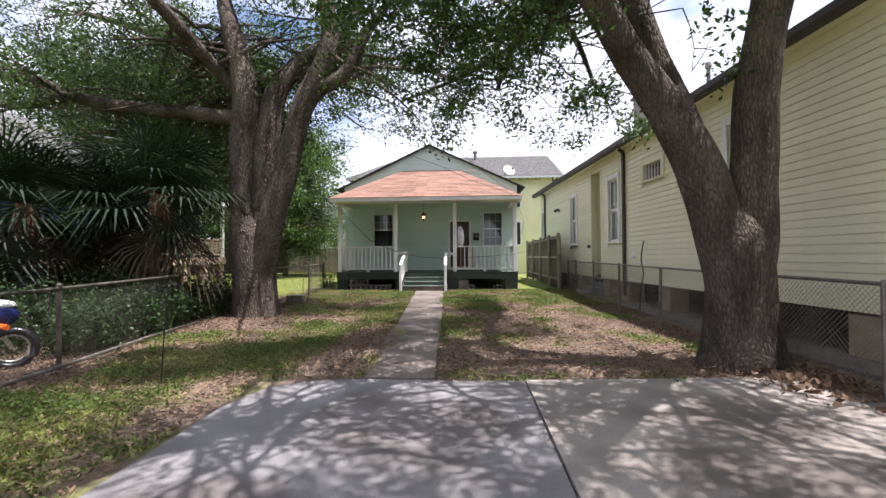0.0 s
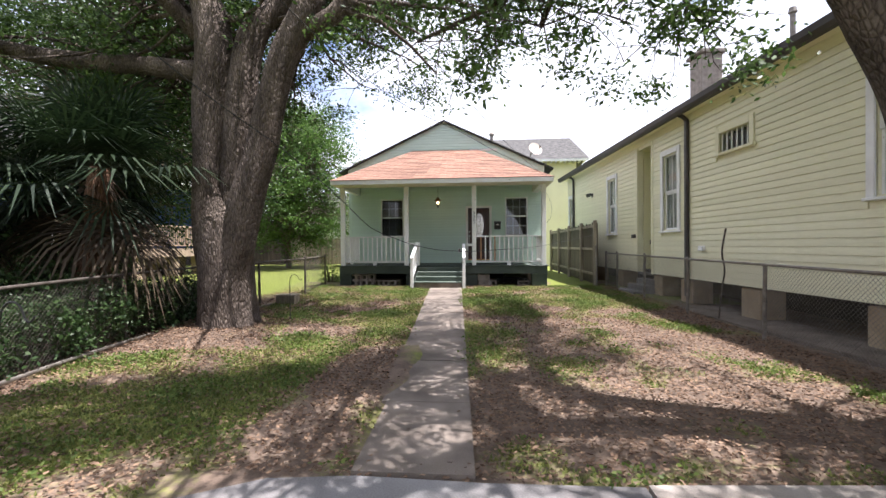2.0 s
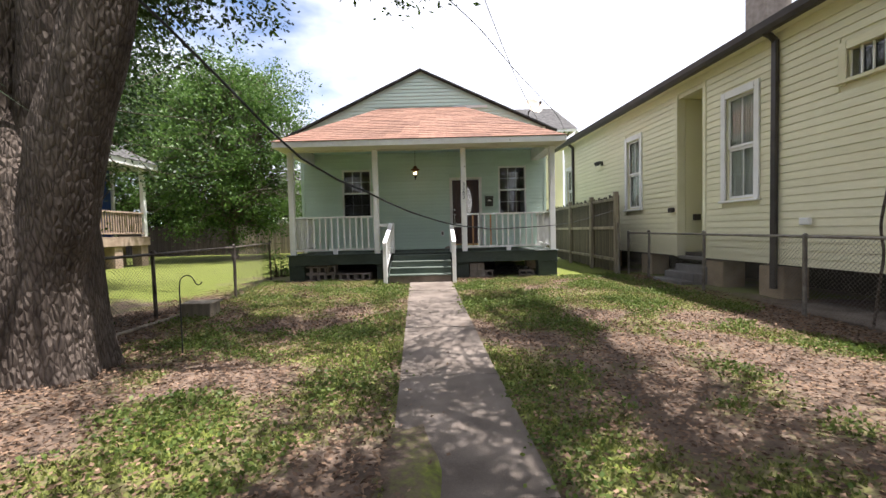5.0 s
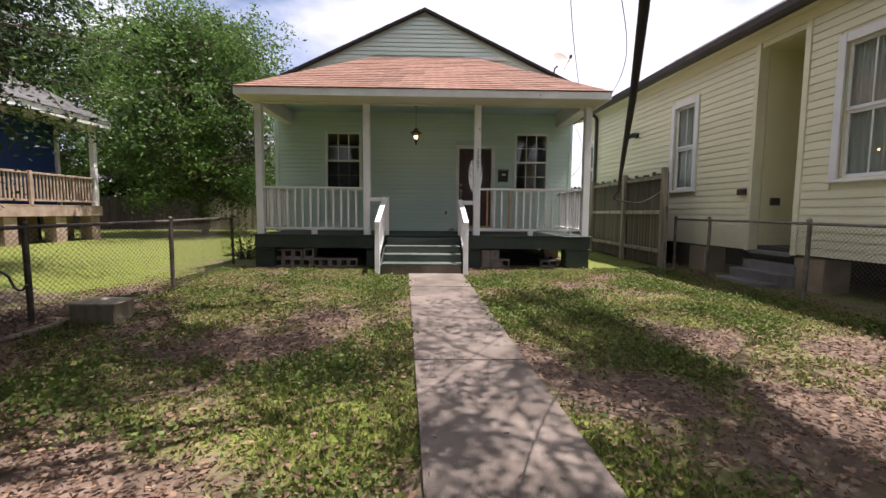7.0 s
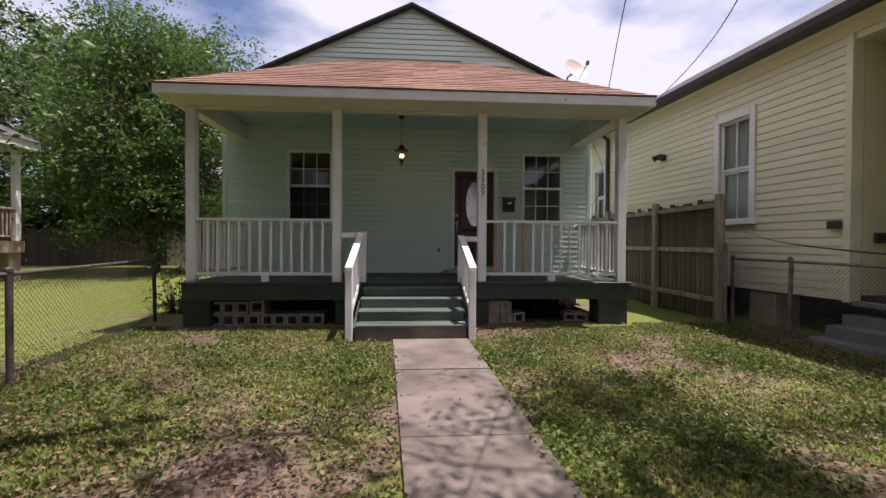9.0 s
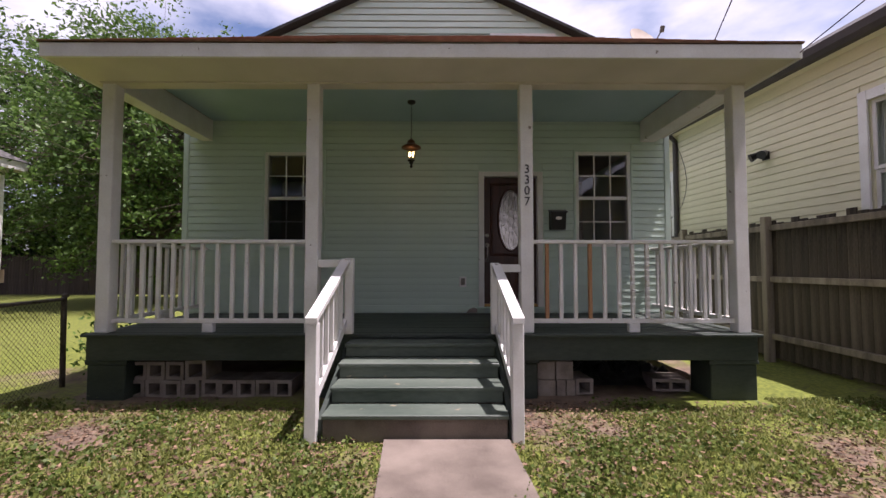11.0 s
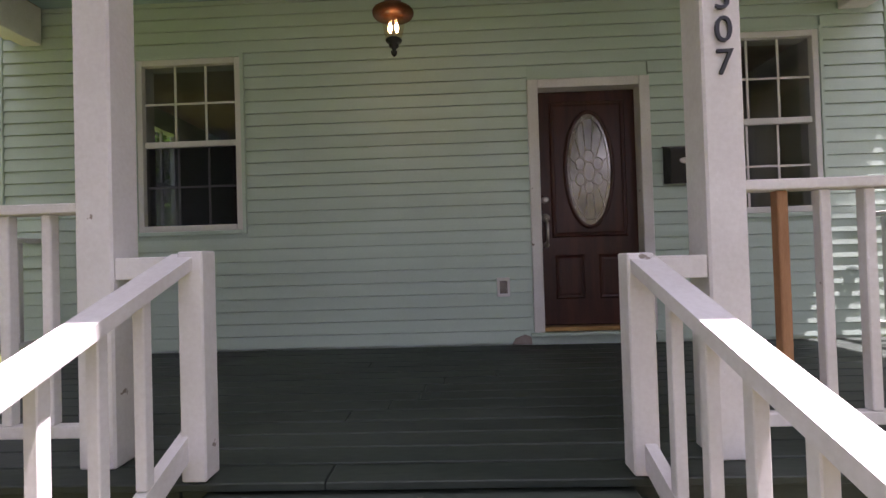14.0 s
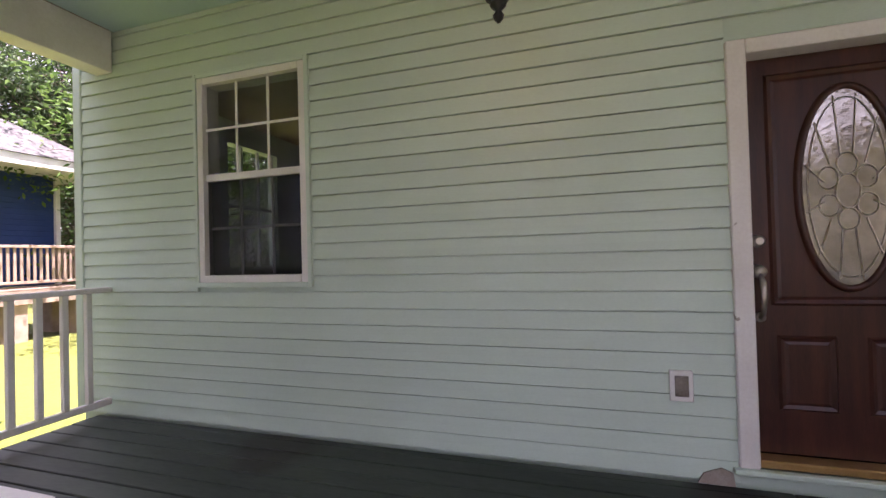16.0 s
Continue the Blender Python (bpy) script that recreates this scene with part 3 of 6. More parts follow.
b.box(HX0 + 0.16, WALL_Y + 0.17, 3.61, HX1 - 0.16, 32.8, 3.70)
part("room_ceiling", b, M["room"], mint_house)
# corner boards
for x in (HX0 - 0.01, HX1 - 0.075):
    b = Build().box(x, WALL_Y - 0.02, 0.80, x + 0.085, WALL_Y + 0.165, 4.55, 0.006)
    part("corner_board", b, M["mint"], mint_house)
# main roof
for side in (-1, 1):
    b = Build()
    ex = APEX[0] + side * 4.22
    ez = APEX[1] - SLOPE * 4.22
    y0, y1, th = WALL_Y - 0.14, 33.3, 0.05
    p = [(APEX[0], y0, APEX[1]), (ex, y0, ez), (ex, y1, ez), (APEX[0], y1, APEX[1])]
    b.solid(p + [(x, y, z - th) for x, y, z in p], [(0, 1, 2, 3), (7, 6, 5, 4), (0, 4, 5, 1), (1, 5, 6, 2), (2, 6, 7, 3), (3, 7, 4, 0)] if side < 0 else [(3, 2, 1, 0), (4, 5, 6, 7), (1, 5, 4, 0), (2, 6, 5, 1), (3, 7, 6, 2), (0, 4, 7, 3)])
    part("roof", b, M["greenedge"], mint_house, "dark green roof edge")

# porch roof: a hipped lean-to in shingle courses
EX0, EX1, EY, EZ = -4.47, 3.03, 17.60, 3.70
RX0, RX1, RZ = -2.03, 0.52, 5.235
porch_roof = Build()
b = porch_roof
pts = [(EX0, EY, EZ), (EX1, EY, EZ), (RX1, WALL_Y, RZ), (RX0, WALL_Y, RZ), (EX0, WALL_Y, EZ), (EX1, WALL_Y, EZ)]
b.solid(pts, [(0, 1, 2, 3), (0, 3, 4), (1, 5, 2)])
porch_roof = part("porch_roof", porch_roof, M["shingle"], mint_house, "hipped porch roof of faded red shingles")
courses = 20
for k in range(courses):
    t0, t1 = k / courses, (k + 1.12) / courses
    lerp = lambda p, q, t: Vector(p) * (1 - t) + Vector(q) * t
    for A, B, C, D, n_tab in ((pts[0], pts[1], pts[2], pts[3], 0.32), (pts[4], pts[0], pts[3], (RX0, WALL_Y + 0.01, RZ), 0.32), (pts[1], pts[5], (RX1, WALL_Y + 0.01, RZ), pts[2], 0.32)):
        l0, r0 = lerp(A, D, t0), lerp(B, C, t0)
        l1, r1 = lerp(A, D, min(t1, 1)), lerp(B, C, min(t1, 1))
        nrm = (Vector(B) - Vector(A)).cross(Vector(D) - Vector(A)).normalized()
        length = (r0 - l0).length
        tabs = max(1, int(length / 0.85))
        edge = 0.012 if k else 0.02
        for j in range(tabs):
            u0, u1 = j / tabs, (j + 1) / tabs
            h = edge + random.uniform(-0.003, 0.004)
            q = [l0.lerp(r0, u0), l0.lerp(r0, u1), l1.lerp(r1, u1), l1.lerp(r1, u0)]
            o = q[0].copy()
            bb = Build()
            lo = [p - o for p in q]
            hi = [lo[0] + nrm * h, lo[1] + nrm * h, lo[2] + nrm * 0.003, lo[3] + nrm * 0.003]
            bb.solid(lo + hi, [(4, 5, 6, 7), (0, 1, 5, 4), (1, 2, 6, 5), (2, 3, 7, 6), (3, 0, 4, 7)])
            if len([1 for ob in porch_roof.children]) < 300:
                piece("shingle", bb.mesh("shingle", M["shingle"]), o, porch_roof)
# white flashing strip at the junction
b = Build().box(0.25, WALL_Y - 0.06, RZ - 0.06, 1.30, WALL_Y - 0.035, RZ + 0.012)
part("flashing", b, M["white"], mint_house)
# fascia, soffit, beams, ceiling
b = Build().box(EX0 + 0.01, EY + 0.01, EZ - 0.145, EX1 - 0.01, EY + 0.045, EZ - 0.004, 0.004)
part("fascia", b, M["white"], mint_house)
for x0, x1 in ((EX0 + 0.01, EX0 + 0.045), (EX1 - 0.045, EX1 - 0.01)):
    part("fascia", Build().box(x0, EY + 0.047, EZ - 0.145, x1, WALL_Y - 0.04, EZ - 0.004, 0.004), M["white"], mint_house)
part("soffit", Build().box(EX0 + 0.05, EY + 0.05, EZ - 0.140, EX1 - 0.05, 18.19, EZ - 0.115), M["beige"], mint_house)
part("soffit", Build().box(EX0 + 0.05, 18.192, EZ - 0.140, -4.335, WALL_Y - 0.02, EZ - 0.115), M["beige"], mint_house)
part("soffit", Build().box(2.875, 18.192, EZ - 0.140, EX1 - 0.05, WALL_Y - 0.02, EZ - 0.115), M["beige"], mint_house)
part("beam", Build().box(-4.33, 18.195, 3.545, 2.87, 18.36, 3.83, 0.005), M["beige"], mint_house)
part("beam", Build().box(-4.33, 18.362, 3.50, -4.16, WALL_Y - 0.022, 3.83, 0.005), M["white"], mint_house)
part("beam", Build().box(2.64, 18.362, 3.50, 2.87, WALL_Y - 0.022, 3.83, 0.005), M["white"], mint_house)
part("porch_ceiling", Build().box(-4.158, 18.362, 3.832, 2.638, WALL_Y - 0.01, 3.86), M["blueceil"], mint_house, "pale blue painted porch ceiling")

# posts
post_xs = [-4.305, -2.03, 0.342, 2.72]
POST_W = 0.145
posts = []
for x in post_xs:
    b = Build().box(x, 18.205, DECK, x + POST_W, 18.205 + POST_W, 3.545, 0.008)
    posts.append(part("post", b, M["white"], mint_house))

# house number, one digit under another
for ch, z in zip("3307", (2.565, 2.445, 2.325, 2.205)):
    cu = bpy.data.curves.new("digit", "FONT")
    cu.body, cu.size, cu.extrude, cu.align_x = ch, 0.135, 0.004, "CENTER"
    tmp = bpy.data.objects.new("digit", cu)
    me = bpy.data.meshes.new_from_object(tmp)
    me.materials.clear()
    me.materials.append(M["black"])
    ob = new("house_number", me)
    ob.parent = posts[2]
    ob.matrix_local = Matrix.Translation((0.416, 18.196, z - 0.02)) @ Matrix.Rotation(radians(90), 4, "X")
    tagged(ob, "black metal digit " + ch)

# deck and its supports
deck = thing("porch_deck", (-0.72, 19.2, 0.09), "raised porch deck of dark green painted boards on piers", "porch")
y = 18.10
while y < WALL_Y - 0.02:
    y1 = min(y + 0.137, WALL_Y - 0.012)
    split = [-4.37, random.uniform(-2.5, 1.6), 2.92]
    for x0, x1 in zip(split, split[1:]):
        b = Build().box(x0 + 0.002, y, DECK - 0.03, x1 - 0.002, y1 - 0.006, DECK + random.uniform(-0.002, 0.002), 0.004)
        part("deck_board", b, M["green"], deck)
    y += 0.14
part("rim_beam", Build().box(-4.34, 18.15, 0.50, -1.60, 18.20, DECK - 0.032, 0.006), M["green"], deck)
part("rim_beam", Build().box(0.12, 18.15, 0.50, 2.89, 18.20, DECK - 0.032, 0.006), M["green"], deck)
part("rim_beam", Build().box(-1.598, 18.15, 0.50, 0.118, 18.20, DECK - 0.032, 0.006), M["green"], deck)
part("rim_beam", Build().box(-4.34, 18.202, 0.50, -4.29, WALL_Y, DECK - 0.032, 0.006), M["green"], deck)
part("rim_beam", Build().box(2.84, 18.202, 0.50, 2.89, WALL_Y, DECK - 0.032, 0.006), M["green"], deck)
for x0, x1, yy in ((-4.33, -3.92, 18.16), (-1.98, -1.58, 18.22), (0.12, 0.52, 18.22), (2.38, 2.88, 18.16)):
    part("pier", Build().box(x0, yy, 0.0, x1, yy + 0.4, 0.455, 0.01), M["green"], deck)
    part("pier_cap", Build().box(x0 - 0.02, yy - 0.008, 0.457, x1 + 0.02, yy + 0.42, 0.498, 0.006), M["green"], deck)
for x0 in (-4.4, -2.2, 0.2, 2.5):
    for yy in (20.5, 23.5, 26.5):
        part("pier", Build().box(x0, yy, 0.0, x0 + 0.4, yy + 0.4, 0.51, 0.01), M["block"], deck)
# dark sheet added under the floor to stand for the shade there
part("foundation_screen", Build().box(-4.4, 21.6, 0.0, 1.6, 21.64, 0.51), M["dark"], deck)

# railings of the porch
railing_group = "porch railings"


def railing(p0, p1, brown=()):
    """A straight railing between two posts: top rail, bottom rail, balusters and one support block."""
    (x0, y0), (x1, y1) = p0, p1
    L = math.hypot(x1 - x0, y1 - y0)
    ang = math.atan2(y1 - y0, x1 - x0)
    rt = thing("porch_railing", ((x0 + x1) / 2, (y0 + y1) / 2, DECK), "white painted wooden porch railing with square balusters", "railing", railing_group)
    m = Matrix.Translation((x0, y0, 0)) @ Matrix.Rotation(ang, 4, "Z")
    part("top_rail", Build().box(0, -0.045, 1.765, L, 0.045, 1.805, 0.005, m), M["white"], rt)
    part("bottom_rail", Build().box(0, -0.02, 0.885, L, 0.02, 0.935, 0.004, m), M["white"], rt)
    n = round(L / 0.163)
    for i in range(1, n):
        b = Build().box(-0.02, -0.02, 0.936, 0.02, 0.02, 1.764, 0.004, m @ Matrix.Translation((i * L / n + random.uniform(-0.006, 0.006), 0, 0)))
        part("baluster", b, M["rawwood"] if i in brown else M["white"], rt, "unpainted brown wooden baluster" if i in brown else "")
    part("support_block", Build().box(L / 2 - 0.06, -0.035, DECK + 0.002, L / 2 + 0.06, 0.035, 0.884, 0.004, m), M["white"], rt)


railing((-4.158, 18.275), (-2.032, 18.275))
railing((0.489, 18.275), (2.718, 18.275), brown=(1, 4))
railing((-4.23, 18.352), (-4.23, WALL_Y - 0.03))
railing((2.795, 18.352), (2.795, WALL_Y - 0.03))

# steps
steps = thing("front_steps", (-0.74, 17.5, 0.09), "worn dark green wooden front steps", "steps")
SX0, SX1 = -1.50, 0.02
for i, (yn, z) in enumerate(((17.85, 0.735), (17.57, 0.60), (17.29, 0.455), (17.00, 0.31))):
    yb = yn + 0.30
    part("tread", Build().box(SX0, yn, z - 0.04, SX1, min(yb, 18.148), z, 0.008), M["greenstep"], steps)
    low = (0.602, 0.457, 0.312, 0.0)[i]
    part("riser", Build().box(SX0 + 0.01, yn + 0.025, low, SX1 - 0.01, yn + 0.05, z - 0.042, 0.003), M["greenstep"] if i < 3 else M["path"], steps, "" if i < 3 else "bare concrete bottom riser")
for x in (SX0 - 0.045, SX1 + 0.005):
    b = Build()
    q = [(x, 17.05, 0.05), (x, 17.05, 0.26), (x, 18.14, 0.70), (x, 18.14, 0.30)]
    b.solid(q + [(px + 0.04, py, pz) for px, py, pz in q], [(0, 1, 2, 3), (7, 6, 5, 4), (0, 4, 5, 1), (1, 5, 6, 2), (2, 6, 7, 3), (3, 7, 4, 0)])
    part("stringer", b, M["green"], steps)
for x, sx in ((-1.63, 1), (0.045, -1)):
    rt = thing("stair_railing", (x + 0.045, 17.5, 0.09), "white painted sloping stair railing with chipped edges", "railing", "stair railings")
    part("newel", Build().box(x, 16.985, 0.06, x + 0.095, 17.08, 1.045, 0.006), M["white"], rt)
    xr, top = (-1.565, 1.600) if sx > 0 else (0.005, 1.548)
    swing = 0.025 if sx > 0 else -0.035
    part("newel", Build().box(xr, 18.10, DECK + 0.003, xr + 0.09, 18.19, top, 0.006), M["white"], rt)

    def sloped(xa, xb, za, zb, ya=16.97, yb=18.13):
        """A rail from the low newel to the high one; za, zb: bottom and top at the low end."""
        dz = top - 1.10
        bb = Build()
        q = [(xa, ya, za), (xb, ya, za), (xb + swing, yb, za + dz), (xa + swing, yb, za + dz)]
        bb.solid(q + [(a, c, d + zb - za) for a, c, d in q], [(3, 2, 1, 0), (4, 5, 6, 7), (0, 1, 5, 4), (1, 2, 6, 5), (2, 3, 7, 6), (3, 0, 4, 7)])
        return bb

    c = x + 0.05
    part("handrail", sloped(c - 0.047, c + 0.048, 1.047, 1.092), M["white"], rt)
    part("lower_rail", sloped(c - 0.02, c + 0.02, 0.375, 0.465, 17.082), M["white"], rt)
    for i in range(5):
        y = 17.26 + i * 0.165
        f = (y - 16.97) / 1.16 * (top - 1.10)
        g = (y - 17.082) / 1.048 * (top - 1.10)
        e = c + swing * (y - 17.0) / 1.1
        part("baluster", Build().box(e - 0.018, y - 0.018, 0.466 + g, e + 0.018, y + 0.018, 1.048 + f, 0.003), M["white"], rt)
    px = post_xs[1] + POST_W + 0.002 if sx > 0 else xr + 0.092
    qx = xr - 0.002 if sx > 0 else post_xs[2] - 0.002
    part("short_rail", Build().box(px, 18.215, top - 0.10, max(qx, px + 0.05), 18.29, top - 0.015, 0.004), M["white"], rt)


# windows and door of the cottage
def sash_window(parent, x0, x1, z0, z1, y, deep, name="window", screen=False):
    """A double-hung window of 6 over 6 panes in a wall that faces -y."""
    w = part(name, Build().box(x0, y - 0.02, z0, x0 + 0.05, y + deep, z1, 0.004), M["trim"], parent, "white aluminium sash window of small panes with dark room behind")
    part("frame", Build().box(x1 - 0.05, y - 0.02, z0, x1, y + deep, z1, 0.004), M["trim"], w)
    part("frame", Build().box(x0 + 0.051, y - 0.02, z1 - 0.05, x1 - 0.051, y + deep, z1, 0.004), M["trim"], w)
    part("sill", Build().box(x0 + 0.051, y - 0.03, z0, x1 - 0.051, y + deep, z0 + 0.05, 0.004), M["trim"], w)
    zm = z0 + (z1 - z0) * 0.51
    part("meeting_rail", Build().box(x0 + 0.051, y + 0.005, zm - 0.025, x1 - 0.051, y + 0.045, zm + 0.025, 0.004), M["trim"], w)
    for za, zb, yy in ((zm + 0.026, z1 - 0.051, y + 0.02), (z0 + 0.051, zm - 0.026, y + 0.05)):
        part("pane", Build().box(x0 + 0.052, yy + 0.006, za, x1 - 0.052, yy + 0.010, zb), M["glass"], w)
        W = x1 - x0 - 0.104
        for i in (1, 2):
            xm = x0 + 0.052 + W * i / 3
            part("glazing_bar", Build().box(xm - 0.009, yy - 0.003, za, xm + 0.009, yy + 0.004, zb), M["trim"], w)
        zc = (za + zb) / 2
        part("glazing_bar", Build().box(x0 + 0.052, yy - 0.006, zc - 0.009, x1 - 0.052, yy - 0.0035, zc + 0.009), M["trim"], w)
    if screen:
        part("insect_screen", Build().box(x0 + 0.052, y + 0.022, z0 + 0.051, x1 - 0.052, y + 0.024, zm - 0.026), M["screen"], w)
    return w


sash_window(mint_house, -3.325, -2.405, 1.83, 3.33, WALL_Y, 0.14, screen=True)
sash_window(mint_house, 1.603, 2.478, 1.83, 3.345, WALL_Y, 0.14)
for x0, x1, z0, z1 in OPEN[:2]:
    part("window_trim", Build().box(x0 - 0.03, WALL_Y - 0.028, z0 - 0.035, x0 - 0.001, WALL_Y + 0.02, z1 + 0.03, 0.003), M["mint"], mint_house)
    part("window_trim", Build().box(x1 + 0.001, WALL_Y - 0.028, z0 - 0.035, x1 + 0.03, WALL_Y + 0.02, z1 + 0.03, 0.003), M["mint"], mint_house)
    part("window_trim", Build().box(x0, WALL_Y - 0.028, z1 + 0.001, x1, WALL_Y + 0.02, z1 + 0.03, 0.003), M["mint"], mint_house)
    part("window_trim", Build().box(x0, WALL_Y - 0.028, z0 - 0.035, x1, WALL_Y + 0.02, z0 - 0.001, 0.003), M["mint"], mint_house)

# door
door = part("door", Build().box(0.155, WALL_Y + 0.085, 0.93, 1.005, WALL_Y + 0.13, 2.945, 0.003), M["door"], mint_house, "dark mahogany door with oval leaded glass")
for x0, x1, z0, z1 in ((0.06, 0.148, 0.885, 3.02), (0.992, 1.08, 0.885, 3.02)):
    part("door_frame", Build().box(x0, WALL_Y - 0.03, z0, x1, WALL_Y + 0.15, z1, 0.005), M["white"], mint_house)
part("door_frame", Build().box(0.149, WALL_Y - 0.03, 2.945, 0.991, WALL_Y + 0.15, 3.02, 0.005), M["white"], mint_house)
part("threshold", Build().box(0.149, WALL_Y - 0.015, 0.888, 0.991, WALL_Y + 0.084, 0.927, 0.006), M["brass"], mint_house, "brass door threshold")
part("door_sill", Build().box(0.03, WALL_Y - 0.05, 0.858, 1.12, WALL_Y - 0.012, 0.884, 0.004), M["mint"], mint_house)
DY = WALL_Y + 0.085


def raised_panel(x0, x1, z0, z1):
    """A moulded rectangle with a raised field."""
    bb = Build()
    rings = [(0.0, 0.0), (0.012, 0.010), (0.030, 0.002), (0.045, 0.007)]
    ids = []
    for inset, out in rings:
        ids.append(len(bb.v))
        bb.v += [(x0 + inset, DY - 0.001 - out, z0 + inset), (x1 - inset, DY - 0.001 - out, z0 + inset), (x1 - inset, DY - 0.001 - out, z1 - inset), (x0 + inset, DY - 0.001 - out, z1 - inset)]
    for a, c in zip(ids, ids[1:]):
        for i in range(4):
            bb.f.append((a + i, a + (i + 1) % 4, c + (i + 1) % 4, c + i))
    bb.f.append(tuple(ids[-1] + i for i in range(4)))
    return bb


part("panel", raised_panel(0.275, 0.525, 1.15, 1.53), M["door"], door)
part("panel", raised_panel(0.645, 0.895, 1.15, 1.53), M["door"], door)
part("panel", raised_panel(0.255, 0.905, 1.68, 2.86), M["door"], door)
OX, OZ, OA, OB = 0.585, 2.262, 0.185, 0.48
b = Build()
ring = [(OA + 0.035, 0.0), (OA + 0.03, 0.022), (OA + 0.008, 0.026), (OA, 0.012)]
N = 40
for r, out in ring:
    k = OB + (r - OA)
    b.v += [(OX + r * math.cos(2 * math.pi * i / N), DY - 0.006 - out, OZ + k * math.sin(2 * math.pi * i / N)) for i in range(N)]
for a in range(3):
    for i in range(N):
        b.f.append((a * N + i, a * N + (i + 1) % N, (a + 1) * N + (i + 1) % N, (a + 1) * N + i))
part("oval_moulding", b, M["door"], door, smooth=True)
M["lead"] = material("leaded_glass", (0.24, 0.22, 0.19), (0.42, 0.40, 0.36), 9, 0.08, 0.22, fine=50, metal=0.7)
b = Build()
b.face(*[(OX + OA * math.cos(2 * math.pi * i / N), DY - 0.014, OZ + OB * math.sin(2 * math.pi * i / N)) for i in range(N)])
part("oval_glass", b, M["lead"], door, "oval of leaded textured glass")
b = Build()
yl = DY - 0.018
lead = 0.0035


def loop(cx, cz, a, c, n=14, sides=5):
    b.tube([(cx + a * math.cos(2 * math.pi * i / n), yl, cz + c * math.sin(2 * math.pi * i / n)) for i in range(n + 1)], lead, sides, False)


loop(OX, OZ, OA * 0.88, OB * 0.92, 36)
loop(OX, OZ - 0.02, 0.05, 0.085, 20)
for k in range(6):
    t = radians(90 + 60 * k)
    loop(OX + 0.088 * math.cos(t), OZ - 0.02 + 0.135 * math.sin(t), 0.042, 0.055)
for k in range(12):
    t = radians(15 + 30 * k)
    if k % 3 != 9:
        b.tube([(OX + 0.10 * math.cos(t), yl, OZ - 0.02 + 0.19 * math.sin(t)), (OX + OA * 0.97 * math.cos(t), yl, OZ + OB * 0.97 * math.sin(t))], lead, 5)
part("leading", b, M["nickel"], door, "lead lines in a flower pattern", kind="stuff")
part("deadbolt", Build().tube([(0.205, DY - 0.002, 2.01), (0.205, DY - 0.02, 2.01), (0.205, DY - 0.035, 2.01)], [0.034, 0.032, 0.018], 16), M["nickel"], door, smooth=False)
b = Build().tube([(0.205, DY - 0.002, 1.855), (0.205, DY - 0.03, 1.855)], [0.036, 0.030], 16)
b.tube([(0.205, DY - 0.02, 1.84), (0.205, DY - 0.06, 1.80), (0.205, DY - 0.068, 1.72), (0.205, DY - 0.05, 1.65), (0.205, DY - 0.012, 1.62)], [0.012, 0.014, 0.013, 0.012, 0.014], 10)
b.tube([(0.205, DY - 0.002, 1.62), (0.205, DY - 0.018, 1.62)], [0.026, 0.022], 14)
part("door_handle", b, M["nickel"], door, "satin nickel grip handle", smooth=True)

# mailbox, outlet, vent clip on the wall
mailbox = thing("mailbox", (1.30, WALL_Y - 0.06, 2.10), "black metal wall mailbox with oval plate", "mailbox")
b = Build()
q = [(1.175, WALL_Y - 0.016, 2.10), (1.43, WALL_Y - 0.016, 2.10), (1.43, WALL_Y - 0.016, 2.40), (1.175, WALL_Y - 0.016, 2.40), (1.19, WALL_Y - 0.10, 2.09), (1.415, WALL_Y - 0.10, 2.09), (1.42, WALL_Y - 0.135, 2.36), (1.185, WALL_Y - 0.135, 2.36)]
b.solid(q, [(3, 2, 1, 0), (4, 5, 6, 7), (0, 1, 5, 4), (1, 2, 6, 5), (2, 3, 7, 6), (3, 0, 4, 7)])
part("body", b, M["black"], mailbox)
b = Build()
b.solid([(1.168, WALL_Y - 0.016, 2.415), (1.437, WALL_Y - 0.016, 2.415), (1.437, WALL_Y - 0.15, 2.372), (1.168, WALL_Y - 0.15, 2.372), (1.168, WALL_Y - 0.016, 2.402), (1.437, WALL_Y - 0.016, 2.402), (1.437, WALL_Y - 0.15, 2.352), (1.168, WALL_Y - 0.15, 2.352)], [(0, 3, 2, 1), (4, 5, 6, 7), (0, 1, 5, 4), (1, 2, 6, 5), (2, 3, 7, 6), (3, 0, 4, 7)])
part("lid", b, M["black"], mailbox)
b = Build()
b.tube([(1.303, WALL_Y - 0.126, 2.27), (1.303, WALL_Y - 0.133, 2.27)], [0.052, 0.050], 24)
b.v = [(x, y, 2.27 + (z - 2.27) * 0.5) for x, y, z in b.v]
part("oval_plate", b, M["nickel"], mailbox, "pale metal oval plate")
outlet = thing("wall_outlet", (-0.19, WALL_Y - 0.02, 1.20), "white framed recessed outlet box with grey cover", "outlet")
part("frame", Build().box(-0.245, WALL_Y - 0.03, 1.195, -0.135, WALL_Y - 0.014, 1.355, 0.004), M["white"], outlet)
part("cover", Build().box(-0.222, WALL_Y - 0.036, 1.222, -0.158, WALL_Y - 0.031, 1.328, 0.002), M["galv"], outlet)
part("siding_clip", Build().box(-0.08, WALL_Y - 0.025, 2.085, -0.02, WALL_Y - 0.014, 2.10, 0.002), M["mint"], mint_house)

